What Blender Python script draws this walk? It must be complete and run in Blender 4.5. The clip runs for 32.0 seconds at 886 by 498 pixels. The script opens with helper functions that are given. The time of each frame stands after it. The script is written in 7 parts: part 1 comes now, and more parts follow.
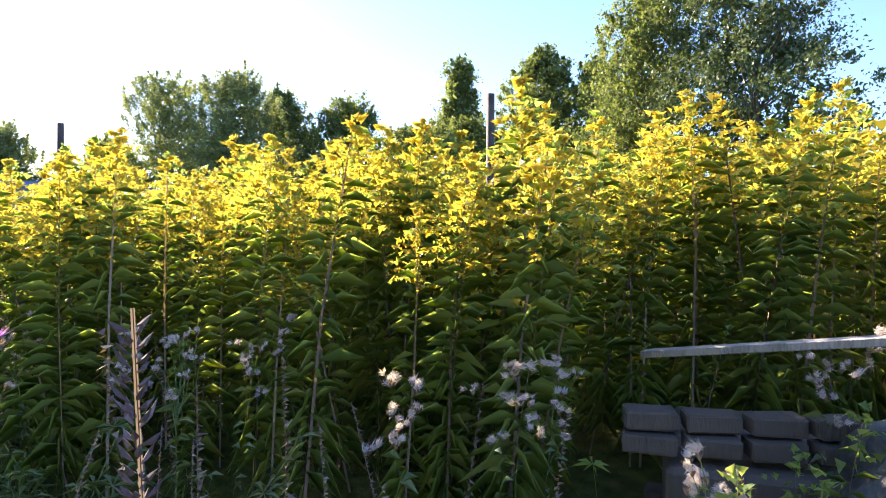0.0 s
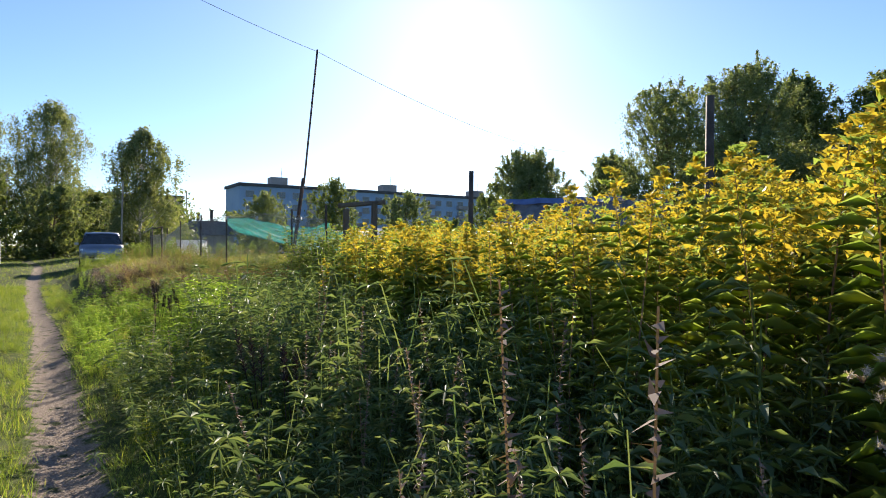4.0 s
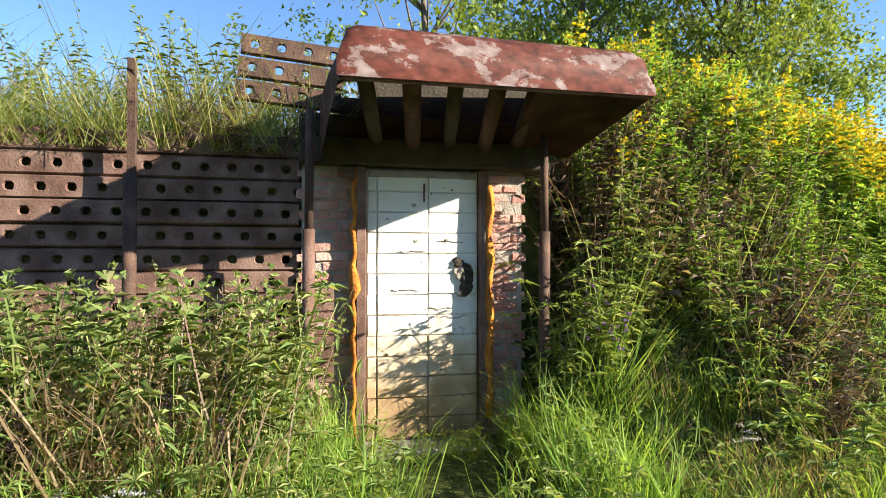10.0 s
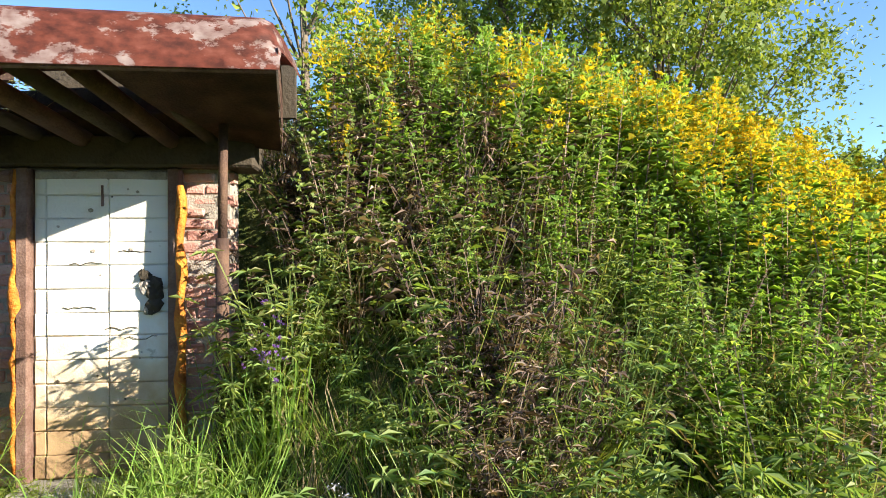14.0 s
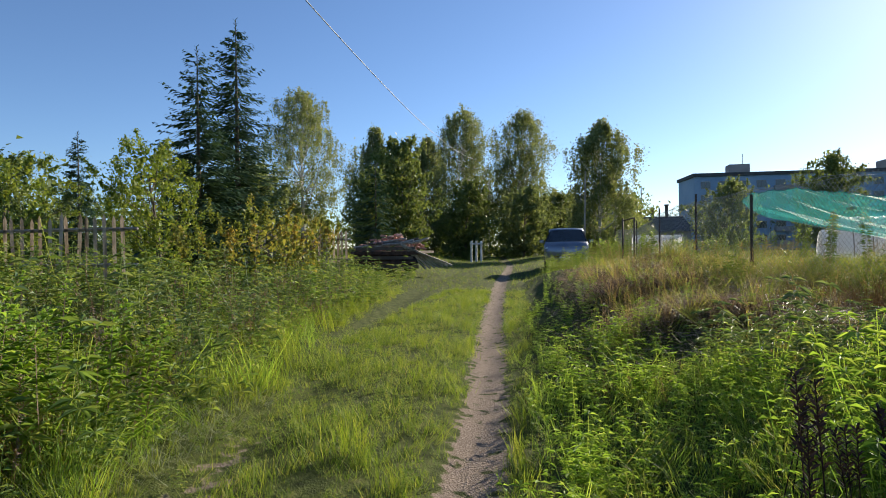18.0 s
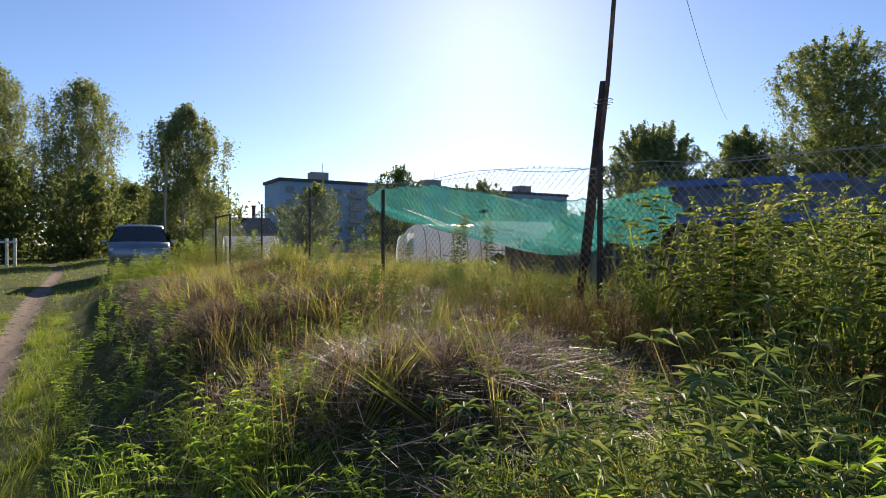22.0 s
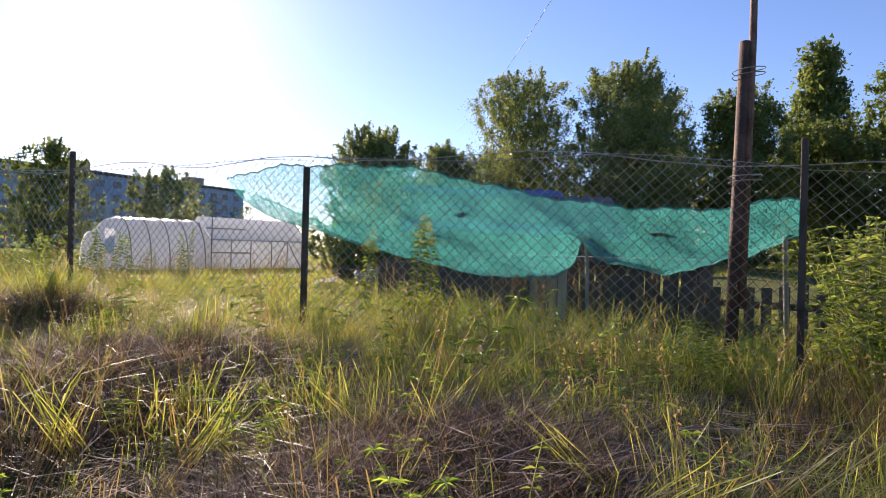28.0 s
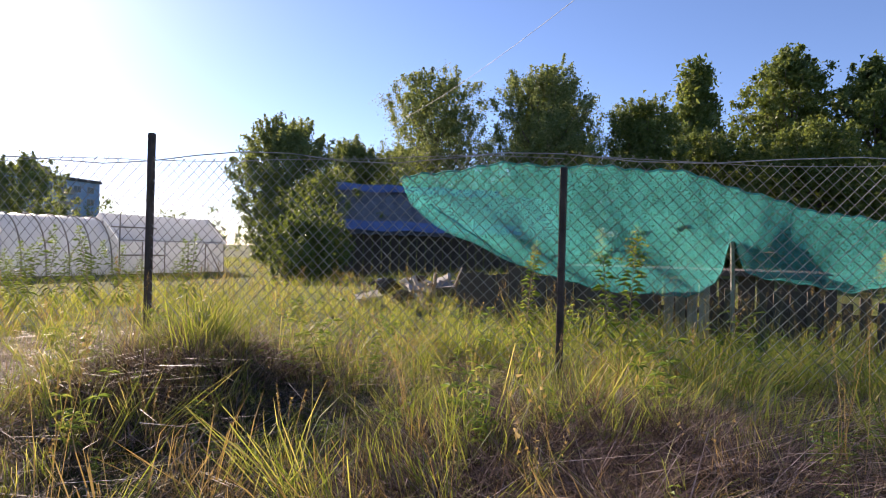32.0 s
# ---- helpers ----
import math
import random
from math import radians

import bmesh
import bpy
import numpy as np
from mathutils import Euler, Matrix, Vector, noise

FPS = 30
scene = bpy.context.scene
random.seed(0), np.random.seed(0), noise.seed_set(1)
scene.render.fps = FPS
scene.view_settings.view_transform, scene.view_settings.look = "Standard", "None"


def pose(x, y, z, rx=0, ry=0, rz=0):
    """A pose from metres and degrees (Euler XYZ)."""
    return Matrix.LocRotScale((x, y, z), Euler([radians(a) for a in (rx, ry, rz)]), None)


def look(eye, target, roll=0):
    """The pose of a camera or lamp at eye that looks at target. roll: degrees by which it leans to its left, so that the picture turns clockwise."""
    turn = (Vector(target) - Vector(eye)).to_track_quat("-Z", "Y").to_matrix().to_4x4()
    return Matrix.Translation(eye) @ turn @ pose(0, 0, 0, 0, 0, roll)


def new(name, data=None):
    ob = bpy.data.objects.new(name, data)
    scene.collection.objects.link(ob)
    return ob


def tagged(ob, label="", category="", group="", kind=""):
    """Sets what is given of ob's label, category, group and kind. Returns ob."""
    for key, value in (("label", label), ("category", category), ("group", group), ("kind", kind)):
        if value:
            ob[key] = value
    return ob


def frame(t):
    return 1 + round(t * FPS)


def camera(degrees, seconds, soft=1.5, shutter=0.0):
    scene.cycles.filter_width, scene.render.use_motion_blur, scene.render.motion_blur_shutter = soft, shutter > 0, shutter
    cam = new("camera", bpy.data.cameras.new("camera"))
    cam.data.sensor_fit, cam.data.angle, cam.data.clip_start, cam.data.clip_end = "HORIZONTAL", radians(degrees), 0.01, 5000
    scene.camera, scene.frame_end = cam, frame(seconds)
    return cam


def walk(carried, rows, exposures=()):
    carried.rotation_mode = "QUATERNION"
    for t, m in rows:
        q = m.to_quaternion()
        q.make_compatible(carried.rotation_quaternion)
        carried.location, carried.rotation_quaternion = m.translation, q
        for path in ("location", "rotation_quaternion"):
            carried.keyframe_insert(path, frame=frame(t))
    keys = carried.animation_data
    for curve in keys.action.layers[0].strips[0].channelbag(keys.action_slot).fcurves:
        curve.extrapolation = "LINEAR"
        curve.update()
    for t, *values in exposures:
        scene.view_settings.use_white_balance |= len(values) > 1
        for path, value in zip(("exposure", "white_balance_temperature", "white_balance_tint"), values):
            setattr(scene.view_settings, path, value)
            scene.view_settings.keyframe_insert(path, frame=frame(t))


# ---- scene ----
cam = camera(74.5, 32.0, soft=0.95)
PATH = [
    (0, (0.016, -1.001, 1.463), (1.935, -0.44, 1.428), 0.2),
    (1, (-0.092, -0.376, 1.508), (1.812, 0.234, 1.476), 0.3),
    (1.5, (-0.021, 0.01, 1.48), (1.88, 0.63, 1.449), 0.2),
    (2, (0.025, 0.357, 1.511), (1.916, 1.007, 1.475), 0.4),
    (2.5, (0.193, 0.492, 1.507), (2.016, 1.315, 1.492), -0.1),
    (4.5, (0.569, 1.465, 1.41), (1.122, 3.387, 1.397), -0.1),
    (4.7, (0.458, 1.515, 1.42), (0.853, 3.475, 1.408), -0.2),
    (5, (0.29, 1.628, 1.46), (0.404, 3.624, 1.451), 0.9),
    (5.5, (0.096, 1.838, 1.593), (-0.378, 3.781, 1.576), 0.2),
    (6, (-0.02, 2.079, 1.551), (-1.029, 3.806, 1.523), 0.4),
    (6.5, (0.043, 2.064, 1.561), (-1.316, 3.531, 1.526), 0.2),
    (7, (0.067, 2.098, 1.491), (-1.526, 3.308, 1.492), 0.4),
    (7.5, (0.061, 2.077, 1.464), (-1.675, 3.07, 1.476), 0.3),
    (8, (0.065, 2.083, 1.456), (-1.764, 2.893, 1.47), 0.2),
    (8.5, (0.064, 2.075, 1.448), (-1.819, 2.749, 1.469), 0.1),
    (9, (0.071, 2.081, 1.46), (-1.847, 2.646, 1.477), 0.1),
    (9.5, (0.084, 2.09, 1.458), (-1.855, 2.58, 1.475), 0.2),
    (10, (0.099, 2.131, 1.458), (-1.854, 2.563, 1.477), 0.1),
    (10.5, (0.076, 2.209, 1.474), (-1.888, 2.591, 1.493), 0.1),
    (11, (-0.003, 2.438, 1.462), (-1.975, 2.769, 1.482), 0.0),
    (11.5, (-0.085, 2.758, 1.469), (-2.066, 3.033, 1.489), -0.1),
    (12, (-0.069, 3.215, 1.499), (-2.057, 3.426, 1.497), 0.0),
    (12.5, (-0.021, 3.563, 1.525), (-2.01, 3.773, 1.532), -0.1),
    (13, (-0.096, 3.945, 1.524), (-2.086, 4.146, 1.518), -0.0),
    (13.5, (-0.173, 4.364, 1.51), (-2.164, 4.555, 1.528), -0.2),
    (16, (-0.12, 6.315, 1.486), (-1.953, 7.114, 1.486), -1.0),
    (16.5, (0.056, 6.625, 1.512), (-1.584, 7.769, 1.497), -0.2),
    (17, (0.162, 7.029, 1.441), (-1.074, 8.601, 1.439), -1.1),
    (17.5, (0.188, 7.533, 1.355), (-0.637, 9.355, 1.353), -0.8),
    (18, (0.252, 7.897, 1.366), (-0.204, 9.845, 1.359), -0.7),
    (18.5, (0.241, 8.223, 1.364), (0.091, 10.218, 1.358), -0.6),
    (19, (0.248, 8.545, 1.393), (0.41, 10.538, 1.385), -0.4),
    (19.5, (0.35, 8.968, 1.364), (0.763, 10.925, 1.353), -0.4),
    (20, (0.391, 9.37, 1.345), (0.942, 11.293, 1.331), -0.4),
    (20.5, (0.331, 9.8, 1.397), (0.995, 11.687, 1.383), -0.2),
    (21, (0.315, 10.242, 1.368), (1.08, 12.09, 1.354), -0.2),
    (21.5, (0.315, 10.645, 1.38), (1.151, 12.462, 1.364), -0.2),
    (22, (0.235, 11.053, 1.397), (1.116, 12.849, 1.387), 0.1),
    (22.5, (0.179, 11.465, 1.43), (1.118, 13.231, 1.421), 0.2),
    (23, (0.185, 11.941, 1.417), (1.174, 13.679, 1.407), 0.2),
    (23.5, (0.131, 12.296, 1.431), (1.18, 13.999, 1.422), 0.1),
    (24, (0.047, 12.665, 1.527), (1.194, 14.303, 1.507), -0.5),
    (24.5, (0.049, 13.095, 1.532), (1.272, 14.677, 1.512), -0.3),
    (25, (0.05, 13.546, 1.508), (1.306, 15.102, 1.507), 0.6),
    (25.5, (0.04, 13.974, 1.583), (1.336, 15.497, 1.576), 0.3),
    (27.5, (-0.259, 15.199, 1.577), (1.388, 16.333, 1.581), 1.4),
    (28, (-0.316, 15.565, 1.564), (1.385, 16.617, 1.566), 1.5),
    (28.5, (-0.346, 15.869, 1.567), (1.398, 16.849, 1.571), 1.3),
    (29, (-0.445, 16.138, 1.591), (1.36, 16.998, 1.602), 1.2),
    (29.5, (-0.508, 16.47, 1.575), (1.356, 17.196, 1.587), 1.2),
    (30, (-0.589, 16.882, 1.612), (1.299, 17.541, 1.61), 1.1),
    (30.5, (-0.732, 17.3, 1.639), (1.166, 17.932, 1.635), 1.2),
    (31, (-0.86, 17.678, 1.664), (1.04, 18.301, 1.66), 0.8),
    (31.5, (-0.891, 18.119, 1.681), (1.008, 18.745, 1.663), 0.5),
    (32, (-0.591, 18.567, 1.668), (1.296, 19.231, 1.672), 1.5),
]
EXPOSURES = [(0, 2.42, 6800, 23), (1, 2.3, 6800, 22), (2.5, 2.0, 6600, 20), (4.5, 0.95, 6600, 13), (6, 1.0, 6600, 13), (7, 1.38, 6600, 12), (9, 1.6, 6600, 10), (13, 1.72, 6600, 9), (15.5, 1.62, 6500, 10), (17, 1.02, 6500, 10), (19, 0.6, 6700, 14), (23, 0.75, 6900, 19), (25.5, 1.0, 7100, 26), (28, 1.12, 6900, 27), (32, 1.08, 6900, 27)]
walk(cam, [(t, look(eye, target, roll)) for t, eye, target, roll in PATH], EXPOSURES)

# ---- light ----
SUN_AZ, SUN_EL = 30.5, 23.0          # degrees clockwise from +y, degrees up
world = bpy.data.worlds.new("sky_world")
scene.world = world
world.use_nodes = True
wn = world.node_tree.nodes
sky = wn.new("ShaderNodeTexSky")
sky.sky_type = "NISHITA"
sky.sun_disc = False
sky.sun_elevation, sky.sun_rotation = radians(SUN_EL), radians(SUN_AZ)
sky.air_density, sky.dust_density, sky.ozone_density = 0.85, 0.2, 5.0
wn["Background"].inputs["Strength"].default_value = 0.098
world.node_tree.links.new(sky.outputs[0], wn["Background"].inputs["Color"])

sun_dir = Vector((math.sin(radians(SUN_AZ)) * math.cos(radians(SUN_EL)), math.cos(radians(SUN_AZ)) * math.cos(radians(SUN_EL)), math.sin(radians(SUN_EL))))
sun = new("sun", bpy.data.lights.new("sun", "SUN"))
sun.data.energy, sun.data.angle, sun.data.color = 5.0, radians(0.5), (1.0, 0.9, 0.74)
sun.matrix_world = look(sun_dir * 60, (0, 0, 0))


# ---- materials ----
def material(name):
    m = bpy.data.materials.new(name)
    m.use_nodes = True
    return m, m.node_tree.nodes, m.node_tree.links, m.node_tree.nodes["Principled BSDF"]


def ramp(nodes, stops):
    r = nodes.new("ShaderNodeValToRGB")
    els = r.color_ramp.elements
    while len(els) < len(stops):
        els.new(0.5)
    for e, (p, c) in zip(els, stops):
        e.position, e.color = p, (*c, 1)
    return r


def surface(name, stops, scale=6.0, fine=60.0, rough=0.85, bump=0.3, metallic=0.0, depth=0.02, detail=6, stretch=(1, 1, 1), per_object=0.0, spec=0.35):
    """Two scales of noise drive the colour, the fine one also the relief."""
    m, nodes, links, bsdf = material(name)
    co, mp = nodes.new("ShaderNodeTexCoord"), nodes.new("ShaderNodeMapping")
    mp.inputs["Scale"].default_value = stretch
    geo = nodes.new("ShaderNodeNewGeometry")
    links.new(geo.outputs["Position"], mp.inputs["Vector"])
    big, small = nodes.new("ShaderNodeTexNoise"), nodes.new("ShaderNodeTexNoise")
    big.inputs["Scale"].default_value, small.inputs["Scale"].default_value = scale, fine
    big.inputs["Detail"].default_value, small.inputs["Detail"].default_value = detail, 4
    for n in (big, small):
        links.new(mp.outputs[0], n.inputs["Vector"])
    mix = nodes.new("ShaderNodeMath")
    mix.operation = "MULTIPLY_ADD"
    mix.inputs[1].default_value = 0.35
    links.new(small.outputs["Fac"], mix.inputs[0])
    links.new(big.outputs["Fac"], mix.inputs[2])
    out = mix.outputs[0]
    if per_object:
        info, add = nodes.new("ShaderNodeObjectInfo"), nodes.new("ShaderNodeMath")
        add.operation = "MULTIPLY_ADD"
        add.inputs[1].default_value = per_object
        links.new(info.outputs["Random"], add.inputs[0])
        links.new(out, add.inputs[2])
        out = add.outputs[0]
    r = ramp(nodes, stops)
    links.new(out, r.inputs[0])
    links.new(r.outputs[0], bsdf.inputs["Base Color"])
    bsdf.inputs["Roughness"].default_value, bsdf.inputs["Metallic"].default_value = rough, metallic
    bsdf.inputs["Specular IOR Level"].default_value = spec
    b = nodes.new("ShaderNodeBump")
    b.inputs["Strength"].default_value, b.inputs["Distance"].default_value = bump, depth
    links.new(small.outputs["Fac"], b.inputs["Height"])
    links.new(b.outputs[0], bsdf.inputs["Normal"])
    return m


def leafy(name, stops, through_light=0.4, rough=0.5, patch=0.5, gain=1.75):
    """Leaves: each one its own tone, tones drifting over the place, light coming through."""
    stops = [(p, tuple(min(0.8, gain * v * w) for v, w in zip(c, (1.0, 1.0, 1.35)))) for p, c in stops]
    m, nodes, links, bsdf = material(name)
    geo = nodes.new("ShaderNodeNewGeometry")
    big = nodes.new("ShaderNodeTexNoise")
    big.inputs["Scale"].default_value = 0.9
    links.new(geo.outputs["Position"], big.inputs["Vector"])
    mix = nodes.new("ShaderNodeMix")
    mix.inputs["Factor"].default_value = patch
    links.new(geo.outputs["Random Per Island"], mix.inputs["A"])
    links.new(big.outputs["Fac"], mix.inputs["B"])
    r = ramp(nodes, stops)
    links.new(mix.outputs["Result"], r.inputs[0])
    links.new(r.outputs[0], bsdf.inputs["Base Color"])
    bsdf.inputs["Roughness"].default_value = rough
    bsdf.inputs["Specular IOR Level"].default_value = 0.2
    tr, blend = nodes.new("ShaderNodeBsdfTranslucent"), nodes.new("ShaderNodeMixShader")
    warm = nodes.new("ShaderNodeMix")
    warm.data_type, warm.blend_type = "RGBA", "MULTIPLY"
    warm.inputs["Factor"].default_value = 1.0
    warm.inputs["B"].default_value = (1.5, 1.35, 0.6, 1)
    links.new(r.outputs[0], warm.inputs["A"])
    links.new(warm.outputs["Result"], tr.inputs["Color"])
    blend.inputs[0].default_value = through_light
    links.new(bsdf.outputs[0], blend.inputs[1])
    links.new(tr.outputs[0], blend.inputs[2])
    links.new(blend.outputs[0], nodes["Material Output"].inputs["Surface"])
    return m


M_DIRTSHEET = surface("dirty_plastic_sheet", [(0.35, (0.03, 0.028, 0.024)), (0.6, (0.085, 0.08, 0.07)), (0.85, (0.2, 0.19, 0.17))], 5, 40, 0.6, 0.5)
M_SOIL = surface("soil_and_litter", [(0.35, (0.035, 0.032, 0.012)), (0.55, (0.075, 0.075, 0.022)), (0.8, (0.15, 0.125, 0.06))], 1.5, 45, 0.95, 0.6)
def earth():
    """Grassy litter with bare trodden earth where the wheels have run."""
    m, nodes, links, bsdf = material("ground_earth")
    geo, wear = nodes.new("ShaderNodeNewGeometry"), nodes.new("ShaderNodeAttribute")
    wear.attribute_name = "wear"
    n1, n2, n3 = (nodes.new("ShaderNodeTexNoise") for _ in range(3))
    for n, s, d in ((n1, 1.6, 6), (n2, 9, 8), (n3, 70, 4)):
        n.inputs["Scale"].default_value, n.inputs["Detail"].default_value = s, d
        links.new(geo.outputs["Position"], n.inputs["Vector"])
    litter = ramp(nodes, [(0.3, (0.035, 0.045, 0.012)), (0.5, (0.075, 0.095, 0.022)), (0.75, (0.14, 0.14, 0.05))])
    links.new(n2.outputs["Fac"], litter.inputs[0])
    bare = ramp(nodes, [(0.3, (0.14, 0.105, 0.08)), (0.55, (0.26, 0.205, 0.16)), (0.8, (0.36, 0.3, 0.24))])
    links.new(n3.outputs["Fac"], bare.inputs[0])
    add = nodes.new("ShaderNodeMath")
    add.operation = "MULTIPLY_ADD"
    add.inputs[1].default_value = 1.2
    links.new(n2.outputs["Fac"], add.inputs[0])
    links.new(wear.outputs["Fac"], add.inputs[2])
    half = nodes.new("ShaderNodeMath")
    half.operation = "MULTIPLY"
    half.inputs[1].default_value = 0.6
    edge = ramp(nodes, [(0.6, (0, 0, 0)), (0.67, (1, 1, 1))])
    links.new(add.outputs[0], half.inputs[0])
    links.new(half.outputs[0], edge.inputs[0])
    mix = nodes.new("ShaderNodeMix")
    mix.data_type = "RGBA"
    links.new(edge.outputs[0], mix.inputs["Factor"])
    links.new(litter.outputs[0], mix.inputs["A"])
    links.new(bare.outputs[0], mix.inputs["B"])
    links.new(mix.outputs["Result"], bsdf.inputs["Base Color"])
    bsdf.inputs["Roughness"].default_value = 0.95
    bsdf.inputs["Specular IOR Level"].default_value = 0.15
    b = nodes.new("ShaderNodeBump")
    b.inputs["Strength"].default_value, b.inputs["Distance"].default_value = 0.7, 0.03
    links.new(n3.outputs["Fac"], b.inputs["Height"])
    links.new(b.outputs[0], bsdf.inputs["Normal"])
    return m


M_EARTH = earth()
M_GRASS = leafy("grass_blades", [(0.2, (0.075, 0.125, 0.016)), (0.5, (0.13, 0.18, 0.024)), (0.75, (0.19, 0.22, 0.04)), (0.95, (0.32, 0.28, 0.11))], 0.5, gain=1.55)
M_PENGRASS = leafy("yellowing_grass", [(0.2, (0.085, 0.12, 0.022)), (0.5, (0.14, 0.17, 0.034)), (0.75, (0.2, 0.2, 0.06)), (0.95, (0.36, 0.3, 0.15))], 0.5, patch=0.3, gain=1.8)
M_CUT = leafy("cut_pale_grass", [(0.2, (0.13, 0.16, 0.06)), (0.5, (0.22, 0.26, 0.12)), (0.9, (0.34, 0.36, 0.22))], 0.35, patch=0.2, gain=1.3)
M_LAWN = leafy("short_track_grass", [(0.1, (0.045, 0.085, 0.012)), (0.4, (0.085, 0.14, 0.02)), (0.65, (0.125, 0.18, 0.026)), (0.92, (0.24, 0.24, 0.07))], 0.5, patch=0.25)
M_DRYGRASS = leafy("dry_grass", [(0.2, (0.16, 0.115, 0.045)), (0.55, (0.27, 0.2, 0.09)), (0.9, (0.36, 0.29, 0.16))], 0.4, gain=1.15)
M_STUBBLE = leafy("dry_brown_stubble", [(0.2, (0.09, 0.055, 0.025)), (0.55, (0.17, 0.11, 0.05)), (0.9, (0.28, 0.2, 0.1))], 0.35, gain=1.0)
M_HAY = leafy("mown_hay", [(0.2, (0.035, 0.022, 0.014)), (0.5, (0.14, 0.095, 0.055)), (0.72, (0.3, 0.23, 0.14)), (0.92, (0.48, 0.41, 0.3))], 0.3, patch=0.2, gain=1.3)
M_WEED = leafy("weed_leaves", [(0.2, (0.06, 0.11, 0.03)), (0.45, (0.1, 0.155, 0.032)), (0.65, (0.135, 0.18, 0.045)), (0.82, (0.18, 0.2, 0.06)), (0.95, (0.26, 0.22, 0.1))], 0.48, 0.5, 0.45, 1.75)
M_LUSH = leafy("lush_green_weeds", [(0.2, (0.075, 0.14, 0.02)), (0.5, (0.12, 0.2, 0.028)), (0.8, (0.18, 0.25, 0.045)), (0.95, (0.25, 0.28, 0.09))], 0.5, 0.5, 0.3, 1.95)
M_DARKWEED = leafy("dark_weed_leaves", [(0.2, (0.045, 0.08, 0.03)), (0.5, (0.08, 0.12, 0.042)), (0.8, (0.12, 0.155, 0.06)), (0.95, (0.2, 0.18, 0.09))], 0.35, 0.55, 0.4, 1.9)
M_PALEWEED = leafy("pale_weed_leaves", [(0.2, (0.085, 0.13, 0.03)), (0.5, (0.135, 0.19, 0.042)), (0.75, (0.19, 0.23, 0.06)), (0.95, (0.28, 0.24, 0.11))], 0.45, 0.55, 0.3, 1.6)
M_WITHERED = leafy("withered_brown_leaves", [(0.2, (0.05, 0.034, 0.022)), (0.5, (0.1, 0.07, 0.042)), (0.75, (0.17, 0.125, 0.07)), (0.95, (0.3, 0.25, 0.15))], 0.25, 0.7, 0.2, 1.5)
M_HEAP = leafy("dark_heaped_hay", [(0.2, (0.025, 0.017, 0.012)), (0.55, (0.07, 0.048, 0.032)), (0.8, (0.16, 0.12, 0.08)), (0.95, (0.42, 0.36, 0.28))], 0.3, 0.75, 0.2, 1.8)
M_ROD = leafy("goldenrod_leaves", [(0.2, (0.085, 0.135, 0.03)), (0.55, (0.13, 0.185, 0.045)), (0.9, (0.21, 0.25, 0.07))], 0.55, 0.42, gain=1.85)
M_FLOWER = leafy("goldenrod_blossom", [(0.15, (0.34, 0.33, 0.05)), (0.5, (0.47, 0.39, 0.05)), (0.9, (0.59, 0.46, 0.065))], 0.5, 0.7, gain=1.0)
M_BANKFLOWER = leafy("ripe_goldenrod_blossom", [(0.15, (0.44, 0.38, 0.025)), (0.5, (0.58, 0.45, 0.022)), (0.9, (0.68, 0.52, 0.03))], 0.5, 0.7, gain=1.0)
M_DEAD = leafy("withered_stalks", [(0.2, (0.085, 0.06, 0.036)), (0.6, (0.17, 0.125, 0.075)), (0.9, (0.28, 0.21, 0.13))], 0.15, 0.8)
M_POD = leafy("grey_brown_pods", [(0.2, (0.07, 0.055, 0.045)), (0.6, (0.15, 0.12, 0.1)), (0.9, (0.3, 0.26, 0.22))], 0.2, 0.8, gain=1.0)
M_LUPIN = leafy("dead_lupin_spikes", [(0.2, (0.025, 0.018, 0.016)), (0.6, (0.06, 0.042, 0.036)), (0.9, (0.13, 0.095, 0.075))], 0.1, 0.8, gain=1.0)
M_YARROW = leafy("white_yarrow_flowers", [(0.2, (0.55, 0.53, 0.5)), (0.8, (0.75, 0.73, 0.7))], 0.3, 0.8, gain=1.0)
M_FLUFF = leafy("thistle_down", [(0.2, (0.5, 0.45, 0.41)), (0.8, (0.7, 0.66, 0.63))], 0.45, 0.9, gain=1.0)
M_PURPLE = leafy("purple_thistle_flower", [(0.2, (0.22, 0.1, 0.32)), (0.8, (0.4, 0.22, 0.5))], 0.3, 0.8, gain=1.0)
M_WILLOW = leafy("willow_leaves", [(0.2, (0.06, 0.1, 0.014)), (0.55, (0.11, 0.15, 0.022)), (0.9, (0.19, 0.2, 0.04))], 0.4)
M_BIRCH = leafy("birch_leaves", [(0.2, (0.07, 0.095, 0.035)), (0.55, (0.11, 0.135, 0.05)), (0.9, (0.18, 0.19, 0.08))], 0.45, gain=1.8)
M_DARKLEAF = leafy("alder_leaves", [(0.2, (0.045, 0.07, 0.018)), (0.55, (0.08, 0.11, 0.03)), (0.9, (0.13, 0.145, 0.045))], 0.42, gain=1.8)
M_SALLOW = leafy("sallow_leaves", [(0.2, (0.06, 0.085, 0.03)), (0.55, (0.1, 0.13, 0.045)), (0.9, (0.17, 0.19, 0.08))], 0.45, gain=1.9)
M_NEEDLE = leafy("spruce_needles", [(0.2, (0.012, 0.03, 0.014)), (0.55, (0.025, 0.05, 0.02)), (0.9, (0.05, 0.075, 0.026))], 0.15, gain=2.0)
M_PINE = leafy("pine_needles", [(0.2, (0.04, 0.065, 0.022)), (0.55, (0.075, 0.105, 0.035)), (0.9, (0.12, 0.14, 0.05))], 0.2, gain=1.4)
